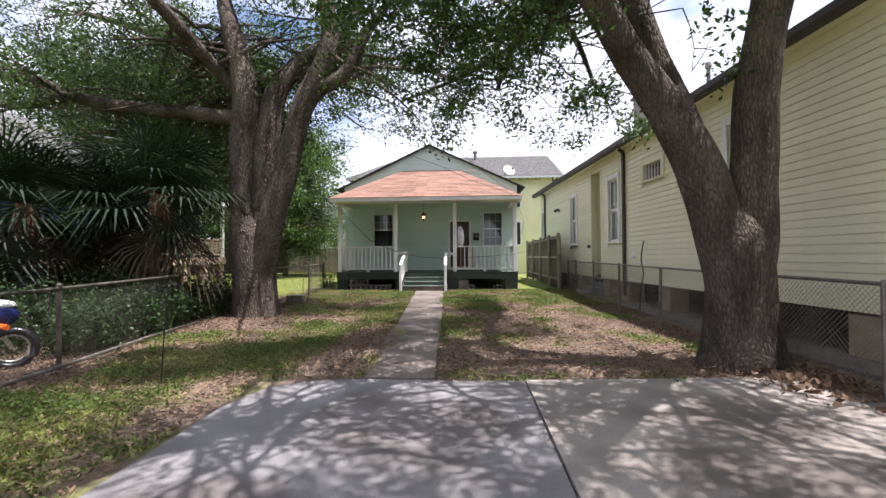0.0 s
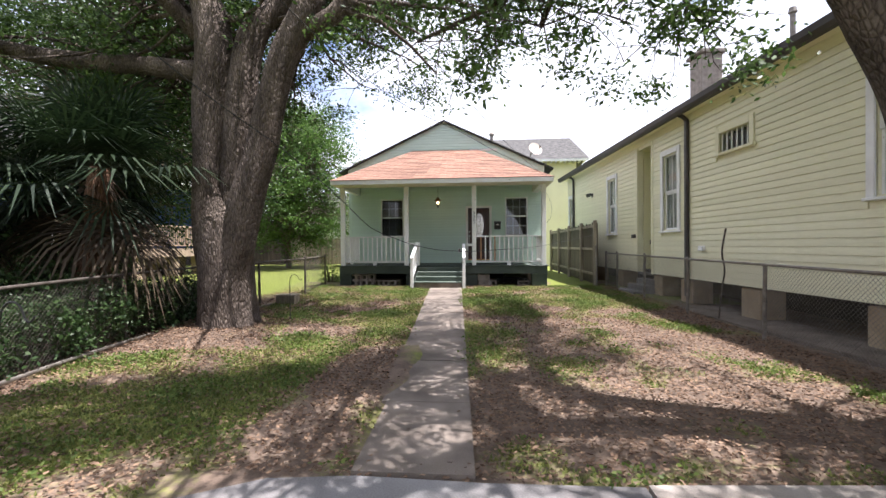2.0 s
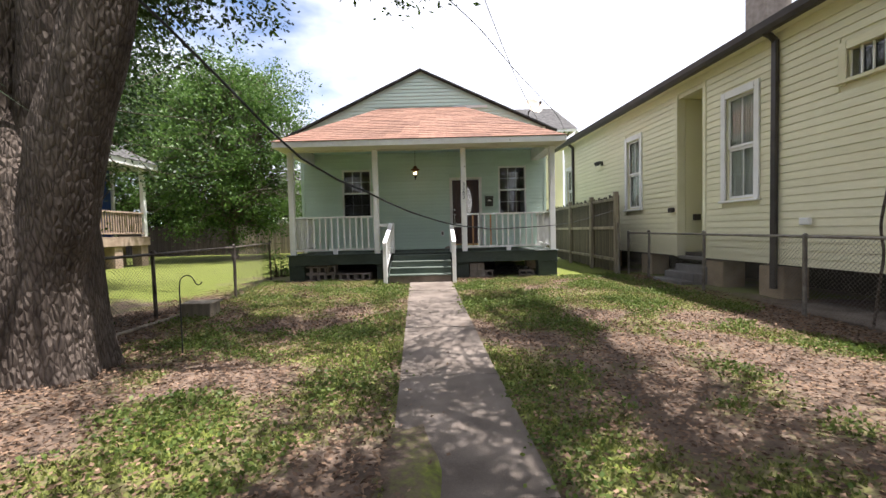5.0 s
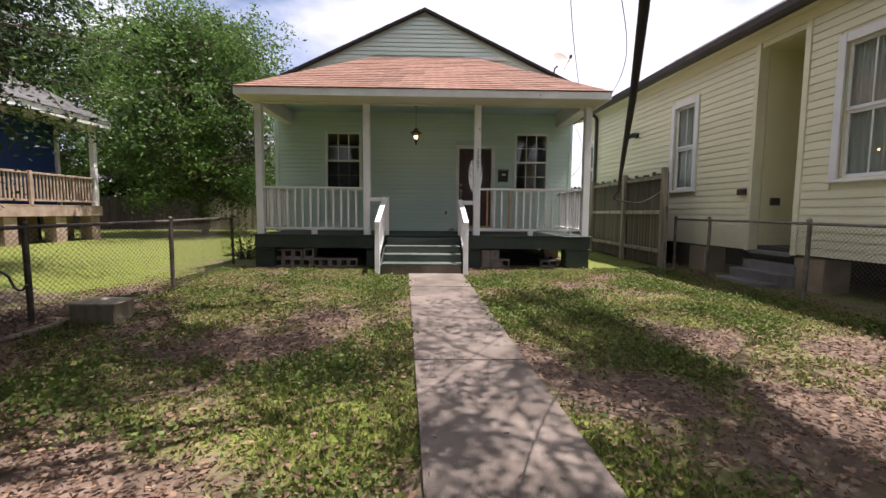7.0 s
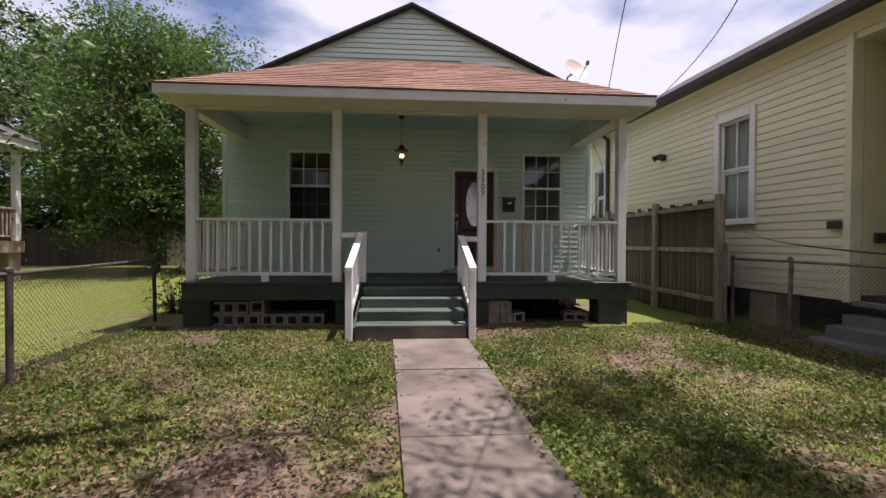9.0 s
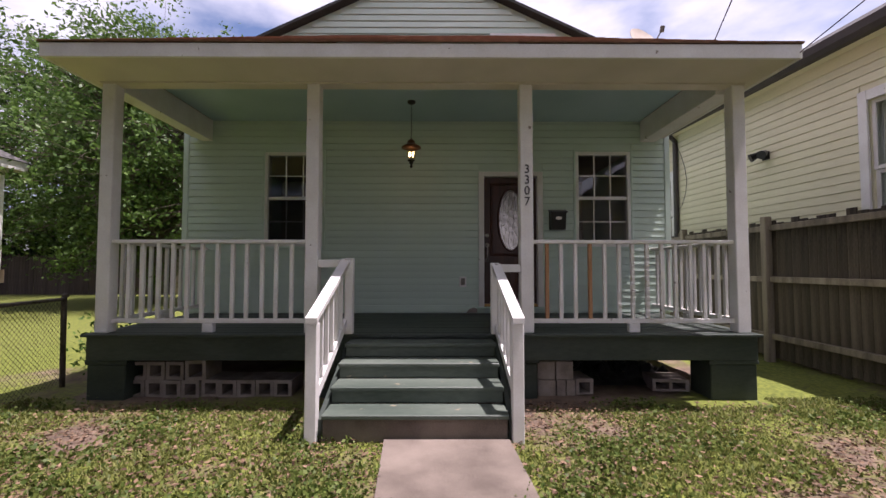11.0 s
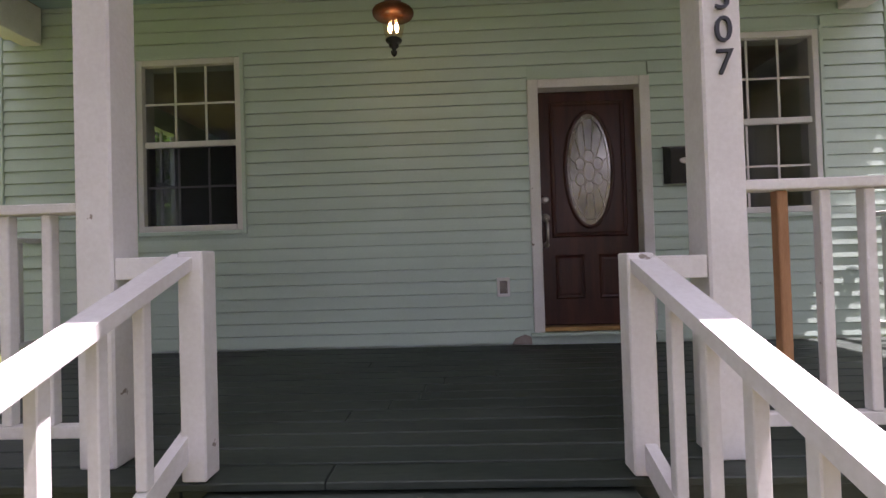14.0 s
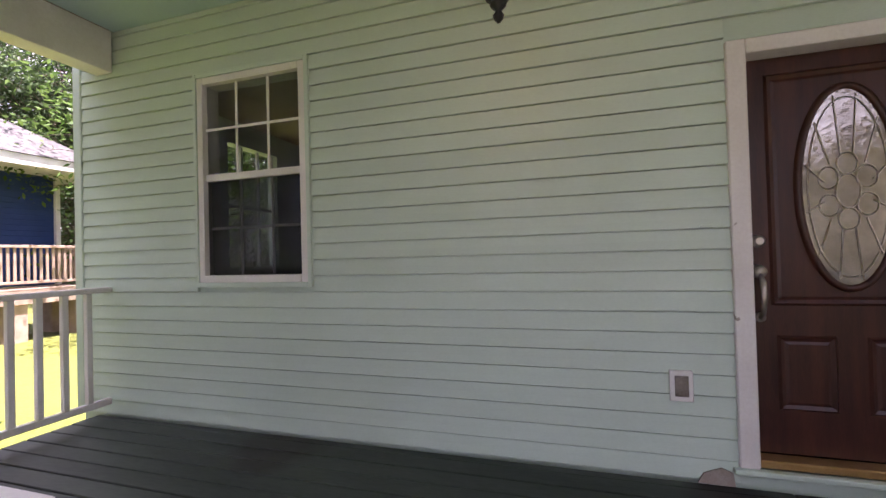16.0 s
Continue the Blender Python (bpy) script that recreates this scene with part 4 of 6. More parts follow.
# hanging porch lantern
lantern = thing("porch_lantern", (-0.95, 19.437, 3.83), "bronze hanging porch lantern with two lit bulbs", "lantern")
LX, LY = -0.95, 19.437
part("canopy", Build().turned(LX, LY, [(0.02, 3.785), (0.055, 3.80), (0.06, 3.831)]), M["black"], lantern, smooth=True)
b = Build()
for i in range(16):
    z = 3.785 - i * 0.031
    t = (i % 2) * math.pi / 2
    n = 8
    b.tube([(LX + 0.009 * math.cos(a) * math.cos(t), LY + 0.009 * math.cos(a) * math.sin(t), z - 0.018 + 0.02 * math.sin(a)) for a in [2 * math.pi * k / n for k in range(n + 1)]], 0.0028, 5, False)
part("chain", b, M["black"], lantern)
part("shade", Build().turned(LX, LY, [(0.135, 3.165), (0.138, 3.178), (0.10, 3.205), (0.062, 3.225), (0.055, 3.255), (0.045, 3.275), (0.018, 3.29), (0.012, 3.30)], 24), M["bronze"], lantern, "dark copper lantern shade", smooth=True)
M["lampglass"] = glass_material("lamp_glass", (1.0, 0.93, 0.82))
part("glass_body", Build().turned(LX, LY, [(0.045, 2.995), (0.065, 3.05), (0.072, 3.10), (0.066, 3.164)], 20), M["lampglass"], lantern, smooth=True)
part("finial", Build().turned(LX, LY, [(0.006, 2.885), (0.018, 2.90), (0.022, 2.915), (0.010, 2.93), (0.030, 2.95), (0.034, 2.962), (0.022, 2.972), (0.052, 2.985), (0.055, 2.994)], 20), M["black"], lantern, smooth=True)
for dx in (-0.022, 0.022):
    part("bulb", Build().turned(LX + dx, LY, [(0.006, 3.045), (0.013, 3.065), (0.012, 3.085), (0.004, 3.11)], 12), M["bulb"], lantern, "lit flame-shaped bulb", smooth=True)

# satellite dish on the roof
dish = thing("satellite_dish", (2.60, 20.45, 4.82), "small beige satellite dish on a roof mast", "satellite dish")
part("mast", Build().tube([(2.60, 20.45, 4.80), (2.62, 20.40, 5.05), (2.78, 20.46, 5.18)], 0.022, 8), M["galv"], dish)
b = Build()
dm = Matrix.Translation((2.78, 20.42, 5.20)) @ Euler((radians(62), 0, radians(20))).to_matrix().to_4x4()
rings = [(0.0, 0.0), (0.1, 0.008), (0.2, 0.035), (0.27, 0.065)]
for s in (0, 1):
    k = len(b.v)
    for r, h in rings:
        b.v += [tuple(dm @ Vector((max(r, 0.004) * math.cos(2 * math.pi * i / 24), max(r, 0.004) * 1.05 * math.sin(2 * math.pi * i / 24), h - s * 0.006))) for i in range(24)]
    for a in range(3):
        for i in range(24):
            b.f.append((k + a * 24 + i, k + a * 24 + (i + 1) % 24, k + (a + 1) * 24 + (i + 1) % 24, k + (a + 1) * 24 + i))
part("reflector", b, M["dish"], dish, smooth=True)
part("feed_arm", Build().tube([tuple(dm @ Vector((0, -0.26, 0.05))), tuple(dm @ Vector((0, -0.18, 0.36)))], 0.012, 6), M["galv"], dish)
part("feed_horn", Build().tube([tuple(dm @ Vector((0, -0.20, 0.34))), tuple(dm @ Vector((0, -0.14, 0.40)))], 0.035, 10), M["galv"], dish)

# cinder blocks under the porch
def cinder_block(at, turn=0.0, size=(0.39, 0.195, 0.195), tilt=0.0, holes=1):
    """A hollow block whose open end faces the viewer."""
    w, d, h = size
    t = 0.036
    m = Matrix.Translation(at) @ Euler((0, tilt, turn)).to_matrix().to_4x4()
    us = [-w / 2]
    for i in range(holes):
        c = -w / 2 + t + i * (w - t) / holes
        us += [c, c + (w - t) / holes - t]
    us.append(w / 2)
    inside = lambda u, v: t < v < h - t and any(us[1 + 2 * i] < u < us[2 + 2 * i] for i in range(holes))
    bb = Build().pierced(us, [0, t, h - t, h], inside, 0, d, lambda u, v, y: tuple(m @ Vector((u, y, v))))
    return whole("cinder_block", bb, M["block"], "grey hollow concrete block lying under the porch", "concrete block", "concrete blocks under the porch")


for i in range(9):
    cinder_block((-3.90 + i * 0.203, 18.30 + random.uniform(-0.02, 0.02), 0.06), 0, (0.195, 0.39, 0.195))
for i, (x, tl) in enumerate(((-3.89, 0), (-3.69, 0), (-3.48, 0.02))):
    cinder_block((x, 18.31, 0.257), 0, (0.195, 0.39, 0.195), tl)
cinder_block((-3.23, 18.28, 0.258), 0.05, (0.22, 0.39, 0.215), -0.03)


def solid_block(x, y, z, w, d, h):
    whole("concrete_block", Build().box(x, y, z, x + w, y + d, z + h, 0.006), M["block"], "pale solid concrete block stacked under the porch", "concrete block", "concrete blocks under the porch")


solid_block(0.545, 18.32, 0.06, 0.20, 0.3, 0.19)
solid_block(0.755, 18.32, 0.06, 0.10, 0.3, 0.19)
solid_block(0.865, 18.33, 0.06, 0.10, 0.3, 0.19)
solid_block(0.545, 18.33, 0.253, 0.195, 0.3, 0.20)
solid_block(0.745, 18.32, 0.253, 0.195, 0.3, 0.20)
cinder_block((1.08, 18.36, 0.06), 0.1, (0.20, 0.38, 0.19))
cinder_block((2.12, 18.50, 0.06), -0.12, (0.40, 0.35, 0.15), 0.0, 2)

# siding boards of the cottage, last of the house
rows = [0.80 + i * 0.107 for i in range(29)]


def front_spans(z):
    cut = [(h[0] - 0.03, h[1] + 0.03) if h[2] > 1 else (h[0], h[1]) for h in OPEN if z + 0.107 > h[2] - 0.03 and z < h[3] + 0.03]
    x = HX0 + 0.076
    for a, c in sorted(cut):
        yield x, a
        x = c
    yield x, HX1 - 0.076


siding(front_wall, "siding_board", M["mint"], rows, front_spans, WALL_Y + 0.01, 0.107, 0.020, gap=0.006)
grows = [5.16 + i * 0.107 for i in range(11)]
siding(gable_wall, "siding_board", M["mint"], grows, lambda z: [(APEX[0] - (APEX[1] - 0.168 - z) / SLOPE, APEX[0] + (APEX[1] - 0.168 - z) / SLOPE)] if z < 6.2 else [], WALL_Y + 0.01, 0.107, 0.024, gap=0.013)
grows = [4.42 + i * 0.107 for i in range(7)]
siding(gable_wall, "siding_board", M["mint"], grows, lambda z: [(APEX[0] - (APEX[1] - 0.17 - z) / SLOPE, RX0), (RX1, APEX[0] + (APEX[1] - 0.17 - z) / SLOPE)], WALL_Y + 0.01, 0.107, 0.024, gap=0.013)
siding(right_wall, "siding_board", M["mint"], [0.55 + i * 0.107 for i in range(37)], lambda z: [(WALL_Y + 0.18, 27.0)], HX1 - 0.003, 0.107, 0.016, "y", -1)

b = Build()
b.solid([(-0.13, WALL_Y - 0.030, 0.79), (0.035, WALL_Y - 0.034, 0.79), (0.03, WALL_Y - 0.026, 0.852), (-0.02, WALL_Y - 0.022, 0.872), (-0.10, WALL_Y - 0.024, 0.84),
         (-0.13, WALL_Y - 0.0145, 0.79), (0.035, WALL_Y - 0.0145, 0.79), (0.03, WALL_Y - 0.0145, 0.852), (-0.02, WALL_Y - 0.0145, 0.872), (-0.10, WALL_Y - 0.0145, 0.84)],
        [(0, 1, 2, 3, 4), (9, 8, 7, 6, 5), (0, 5, 6, 1), (1, 6, 7, 2), (2, 7, 8, 3), (3, 8, 9, 4), (4, 9, 5, 0)])
part("torn_patch", b, M["block"], mint_house, "torn grey patch at the foot of the wall")


# ---- the cream house on the right ----
RXW = 5.46
cream_house = thing("house", (9, 14, 0), "long raised cream clapboard house with dark gutters", "house")
R_OPEN = [(8.68, 9.50, 2.10, 3.84), (11.90, 12.82, 3.36, 3.77), (14.48, 15.20, 1.84, 3.78), (15.88, 16.76, 0.64, 4.27), (18.45, 19.15, 1.86, 3.74), (23.52, 24.05, 2.0, 3.6)]
b = wall_with_holes(-4.0, 24.4, 0.64, 4.56, R_OPEN, RXW + 0.16, RXW + 0.012, lambda u, w, d: (d, u, w))
cream_wall = part("side_wall", b, M["yellow"], cream_house)
part("end_wall", Build().box(RXW + 0.17, -4.0, 0.64, 12.5, -3.85, 4.56), M["yellow"], cream_house)
part("end_wall", Build().box(RXW + 0.17, 24.25, 0.64, 12.5, 24.4, 4.56), M["yellow"], cream_house)
part("far_wall", Build().box(12.35, -3.8, 0.64, 12.5, 24.2, 4.56), M["yellow"], cream_house)
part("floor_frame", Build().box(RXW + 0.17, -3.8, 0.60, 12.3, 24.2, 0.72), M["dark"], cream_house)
part("inner_wall", Build().box(7.4, -3.8, 0.73, 7.5, 24.2, 4.4), M["room"], cream_house)
# roof, eave and gutter
b = Build()
p = [(RXW - 0.30, -4.4, 4.56), (RXW - 0.30, 24.8, 4.56), (9.0, 24.8, 6.85), (9.0, -4.4, 6.85)]
b.solid(p + [(x, y, z + 0.07) for x, y, z in p], [(0, 1, 2, 3), (7, 6, 5, 4), (0, 4, 5, 1), (1, 5, 6, 2), (2, 6, 7, 3), (3, 7, 4, 0)])
part("roof", b, M["greyshingle"], cream_house, "grey shingle roof")
b = Build()
p = [(12.8, -4.4, 4.56), (12.8, 24.8, 4.56), (9.0, 24.8, 6.85), (9.0, -4.4, 6.85)]
b.solid(p + [(x, y, z + 0.07) for x, y, z in p], [(3, 2, 1, 0), (4, 5, 6, 7), (1, 5, 4, 0), (2, 6, 5, 1), (3, 7, 6, 2), (0, 4, 7, 3)])
part("roof", b, M["greyshingle"], cream_house)
part("frieze_board", Build().box(RXW - 0.022, -4.0, 4.36, RXW + 0.01, 24.4, 4.555, 0.004), M["yellow"], cream_house)
part("soffit", Build().box(RXW - 0.24, -4.3, 4.535, RXW - 0.023, 24.7, 4.557), M["yellow"], cream_house)
b = Build()
prof = [(-0.24, 4.50), (-0.33, 4.51), (-0.37, 4.57), (-0.385, 4.675), (-0.355, 4.675), (-0.34, 4.60), (-0.24, 4.60)]
n = len(prof)
for y in (-4.4, 24.8):
    b.v += [(RXW + x, y, z) for x, z in prof]
for i in range(n):
    b.f.append((i, (i + 1) % n, n + (i + 1) % n, n + i))
part("gutter", b, M["gutter"], cream_house, "dark brown metal gutter")
for y in (14.0, 23.3):
    b = Build().box(RXW - 0.095, y - 0.055, 0.22 if y < 20 else 1.9, RXW - 0.022, y + 0.055, 4.42, 0.012)
    b.tube([(RXW - 0.06, y, 4.41), (RXW - 0.15, y, 4.49), (RXW - 0.28, y, 4.54)], 0.05, 8)
    part("downpipe", b, M["gutter"], cream_house, "dark brown downpipe")
for i, y in enumerate((1.9, 4.4, 6.95, 9.4, 11.95, 14.15, 15.58, 18.2, 20.8, 23.6)):
    part("pier", Build().box(RXW + 0.02, y - 0.26, 0.0, RXW + 0.5, y + 0.26, 0.598, 0.012), M["pier"], cream_house, "tan concrete foundation pier")
# dark sheet added behind the piers in place of deep shade
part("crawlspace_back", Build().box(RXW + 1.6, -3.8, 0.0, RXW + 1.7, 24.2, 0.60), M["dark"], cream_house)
# wire screens between the front piers
for y0, y1 in ((4.68, 6.67), (7.23, 9.12), (2.18, 4.12)):
    b = Build()
    s, n = 0.085, int((y1 - y0) / 0.085)
    for i in range(-7, n + 1):
        for sg in (1, -1):
            ya = y0 + i * s if sg > 0 else y0 + i * s + 0.55
            pa, pb = [ya, 0.04], [ya + sg * 0.55, 0.59]
            if min(pa[0], pb[0]) >= y0 and max(pa[0], pb[0]) <= y1:
                b.box(-0.003, 0, -0.007, 0.003, math.hypot(0.55, 0.55), 0.007, 0, Matrix.Translation((RXW + 0.16 + 0.004 * sg, pa[0], pa[1])) @ Matrix.Rotation(math.atan2(0.55, sg * 0.55), 4, "X"))
    part("lattice", b, M["galv"], cream_house, "crossed lattice screen over the crawl space")


def side_window(y0, y1, z0, z1, bars=True, curtain=True):
    """A tall sash window in the wall that faces -x, with flat white casing."""
    w = part("window", Build().box(RXW - 0.045, y0 - 0.12, z0 - 0.03, RXW - 0.009, y0, z1 + 0.14, 0.005), M["white"], cream_house, "white cased sash window with closed curtains")
    part("casing", Build().box(RXW - 0.045, y1, z0 - 0.03, RXW - 0.009, y1 + 0.12, z1 + 0.14, 0.005), M["white"], w)
    part("casing", Build().box(RXW - 0.045, y0 + 0.001, z1, RXW - 0.009, y1 - 0.001, z1 + 0.14, 0.005), M["white"], w)
    part("sill", Build().box(RXW - 0.085, y0 - 0.14, z0 - 0.075, RXW + 0.1, y1 + 0.14, z0 - 0.032, 0.006), M["white"], w)
    zm = (z0 + z1) / 2
    for a, c in ((z0, zm), (zm, z1)):
        xx = RXW + (0.055 if a == z0 else 0.03)
        part("sash", Build().box(xx, y0, a, xx + 0.03, y0 + 0.05, c, 0.003), M["white"], w)
        part("sash", Build().box(xx, y1 - 0.05, a, xx + 0.03, y1, c, 0.003), M["white"], w)
        part("sash", Build().box(xx, y0 + 0.051, a, xx + 0.03, y1 - 0.051, a + 0.05, 0.003), M["white"], w)
        part("sash", Build().box(xx, y0 + 0.051, c - 0.05, xx + 0.03, y1 - 0.051, c, 0.003), M["white"], w)
        part("pane", Build().box(xx + 0.012, y0 + 0.052, a + 0.051, xx + 0.016, y1 - 0.052, c - 0.051), M["glass"], w)
        if bars:
            ym = (y0 + y1) / 2
            part("glazing_bar", Build().box(xx + 0.004, ym - 0.012, a + 0.051, xx + 0.011, ym + 0.012, c - 0.051), M["white"], w)
    if curtain:
        b = Build()
        n = 60
        for i in range(n + 1):
            yy = y0 + (y1 - y0) * i / n
            xx = RXW + 0.125 + 0.018 * math.sin(i * 1.25) + 0.008 * math.sin(i * 3.1)
            b.v += [(xx, yy, z0 - 0.05), (xx - 0.006, yy, z1 + 0.05)]
        b.f += [(2 * i, 2 * i + 2, 2 * i + 3, 2 * i + 1) for i in range(n)]
        part("curtain", b, M["curtain"], w, "pale gathered curtain", smooth=True)


side_window(8.68, 9.50, 2.10, 3.84, True, False)
side_window(14.48, 15.20, 1.84, 3.78)
side_window(18.45, 19.15, 1.86, 3.74)
side_window(23.52, 24.05, 2.0, 3.6, False, False)
# small high window
w = part("high_window", Build().box(RXW - 0.04, 11.78, 3.28, RXW - 0.009, 11.90, 3.90, 0.005), M["yellow"], cream_house, "small high window of narrow panes in cream casing")
part("casing", Build().box(RXW - 0.04, 12.82, 3.28, RXW - 0.009, 12.94, 3.90, 0.005), M["yellow"], w)
part("casing", Build().box(RXW - 0.04, 11.901, 3.77, RXW - 0.009, 12.819, 3.90, 0.005), M["yellow"], w)
part("sill", Build().box(RXW - 0.075, 11.74, 3.305, RXW + 0.1, 12.98, 3.358, 0.006), M["yellow"], w)
part("pane", Build().box(RXW + 0.06, 11.90, 3.36, RXW + 0.064, 12.82, 3.77), M["glass"], w)
for i in range(7):
    y = 11.90 + i * 0.92 / 6
    part("glazing_bar", Build().box(RXW + 0.035, y - 0.014, 3.36, RXW + 0.058, y + 0.014, 3.77, 0.003), M["white"], w)
# recessed side entrance with steps
part("recess_wall", Build().box(RXW + 0.17, 16.76, 0.64, RXW + 1.5, 16.88, 4.5), M["yellow2"], cream_house)
part("recess_wall", Build().box(RXW + 0.17, 15.76, 0.64, RXW + 1.5, 15.88, 4.5), M["yellow2"], cream_house)
part("recess_wall", Build().box(RXW + 1.5, 15.76, 0.64, RXW + 1.6, 16.88, 4.5), M["yellow2"], cream_house)
part("recess_ceiling", Build().box(RXW + 0.17, 15.88, 4.27, RXW + 1.5, 16.76, 4.36), M["yellow2"], cream_house)
part("recess_floor", Build().box(RXW + 0.0, 15.89, 0.58, RXW + 1.5, 16.75, 0.64), M["concrete"], cream_house)
for i in range(3):
    part("step", Build().box(RXW - 0.36 + 0.27 * i - 0.2, 15.78, 0.0, RXW - 0.09 + 0.27 * i - 0.2, 16.86, 0.15 * (i + 1), 0.012), M["concrete"], cream_house, "grey concrete entrance step")
for y0 in (15.78, 16.76):
    part("corner_board", Build().box(RXW - 0.03, y0, 0.62, RXW - 0.005, y0 + 0.1, 4.36, 0.004), M["yellow"], cream_house)
chim = thing("chimney", (7.2, 16.3, 5.4), "grey weathered brick chimney stack", "chimney")
part("shaft", Build().box(6.9, 15.95, 5.2, 7.5, 16.55, 6.85, 0.02), M["block"], chim)
part("cap", Build().box(6.82, 15.87, 6.852, 7.58, 16.63, 6.96, 0.02), M["block"], chim)
vent = thing("roof_vent", (8.3, 14.5, 6.0), "thin galvanised roof vent pipe", "vent pipe")
part("pipe", Build().tube([(8.3, 14.5, 6.5), (8.3, 14.5, 7.15)], 0.06, 12), M["galv"], vent)
part("cap", Build().tube([(8.3, 14.5, 7.15), (8.3, 14.5, 7.18), (8.3, 14.5, 7.3)], [0.07, 0.1, 0.08], 12), M["galv"], vent)
flood = thing("security_light", (RXW - 0.1, 20.81, 3.42), "twin black outdoor security light", "light")
part("base", Build().box(RXW - 0.05, 20.74, 3.35, RXW - 0.02, 20.88, 3.49, 0.008), M["black"], flood)
for dy in (-0.12, 0.12):
    part("lamp_head", Build().tube([(RXW - 0.05, 20.81, 3.42), (RXW - 0.12, 20.81 + dy * 0.6, 3.45), (RXW - 0.22, 20.81 + dy, 3.40)], [0.02, 0.05, 0.075], 12), M["black"], flood)
wall_bits = []
for y, z in ((16.95, 1.71), (13.4, 1.36)):
    wall_bits.append(whole("wall_vent", Build().box(RXW - 0.10, y - 0.09, z - 0.05, RXW - 0.02, y + 0.09, z + 0.06, 0.015), M["gutter"] if y > 15 else M["white"], "small hooded vent on the clapboard wall", "vent"))
siding(cream_wall, "clapboard", M["yellow"], [0.64 + i * 0.1285 for i in range(29)],
       lambda z: (lambda cut: [(a, c) for a, c in zip([3.0] + [h[1] for h in cut], [h[0] for h in cut] + [24.38])])([(h[0] - (0 if h[2] < 1 else 0.12), h[1] + (0 if h[2] < 1 else 0.12)) for h in R_OPEN if z + 0.128 > h[2] - 0.07 and z < h[3] + (0.0 if h[2] < 1 else 0.14)]),
       RXW + 0.01, 0.1285, 0.022, "y", 1)
walkway = whole("side_walkway", Build().box(RXW - 0.62, -4.0, -0.05, RXW + 0.44, 24.4, 0.045, 0.01), M["path"], "narrow dirty concrete strip beside the house", "walkway", kind="structure")
wall_bits.append(whole("door_bell_box", Build().box(RXW + 0.34, 16.70, 1.46, RXW + 0.52, 16.755, 1.60, 0.012), M["gutter"], "small dark box on the wall of the side entrance", "box"))
# the long house stands four degrees off the line of the path
SKEW = math.atan(0.07)
turn_house = Matrix.Translation((RXW + 0.105, 14.0, 0)) @ Matrix.Rotation(SKEW, 4, "Z") @ Matrix.Translation((-RXW, -14.0, 0))
for ob in [cream_house, chim, vent, flood, walkway] + wall_bits:
    ob.location = turn_house @ ob.location
    ob.rotation_euler = (0, 0, SKEW)


# ---- fences ----
def chain_link(name, line, height, post_at, label, net="wire", steel="galv"):
    """Posts, top rail and a woven wire net along a line of ground points."""
    x, y = line[0]
    ft = thing(name, (x, y, 0), label, "fence")
    pts = [Vector((x, y, ground_z(x, y))) for x, y in line]
    for px, py in post_at:
        z = ground_z(px, py)
        bb = Build().tube([(px, py, z - 0.05), (px + random.uniform(-0.02, 0.02), py, z + height + 0.03)], 0.03, 10)
        part("post", bb, M[steel], ft)
        part("post_cap", Build().turned(px, py, [(0.036, z + height + 0.02), (0.034, z + height + 0.05), (0.012, z + height + 0.07)], 10), M[steel], ft)
    part("top_rail", Build().tube([p + Vector((0, 0, height)) for p in pts], 0.021, 8), M[steel], ft)
    bb = Build()
    s = 0.062
    for a, c in zip(pts, pts[1:]):
        d = (c - a)
        L = d.length
        for i in range(int(-height / s), int(L / s) + 1):
            for sg in (1, -1):
                u0 = i * s if sg > 0 else i * s + height
                u1 = u0 + sg * height
                t0, t1 = 0.0, 1.0
                lo, hi = min(u0, u1), max(u0, u1)
                if lo < 0:
                    f = (0 - lo) / height
                    t0, t1 = (f, t1) if sg > 0 else (t0, 1 - f)
                if hi > L:
                    f = (hi - L) / height
                    t0, t1 = (t0, 1 - f) if sg > 0 else (f, t1)
                if t1 - t0 < 0.03:
                    continue
                q = [a + d * ((u0 + (u1 - u0) * t) / L) + Vector((0, 0, 0.03 + t * (height - 0.03))) for t in (t0, t1)]
                bb.tube(q, 0.0021, 3, False)
    part("wire_net", bb, M[net], ft, "diamond wire netting", kind="stuff")
    return ft


left_line = [(-3.75, 2.0), (-4.05, 5.2), (-4.28, 6.3), (-4.86, 9.5), (-5.0, 11.2), (-4.82, 13.5), (-4.45, 15.4), (-5.05, 18.7)]
chain_link("chain_link_fence", left_line, 1.03, [(-3.95, 4.0), (-4.28, 6.3), (-4.86, 9.5), (-4.82, 13.5), (-4.45, 15.4), (-5.05, 18.7)], "rusty chain-link fence along the lawn", "darkwire", "darkpost")
chain_link("chain_link_fence", [(4.88, 0.0), (4.88, 18.4)], 1.09, [(4.88, y) for y in (0.6, 3.0, 5.4, 7.85, 10.2, 12.6, 14.95, 17.2, 18.35)], "weathered chain-link fence beside the cream house")
whole("fallen_pipe", Build().tube([(-4.0, 4.8, 0.05), (-4.18, 6.3, 0.06), (-4.55, 8.4, 0.07), (-4.75, 9.9, 0.06)], 0.025, 8), M["galv"], "rusty pipe lying along the foot of the fence", "pipe")
whole("fallen_pipe", Build().tube([(-4.55, 12.2, 0.06), (-4.40, 14.6, 0.08)], 0.03, 8), M["fencewood"], "pale timber rail lying at the foot of the fence", "timber")

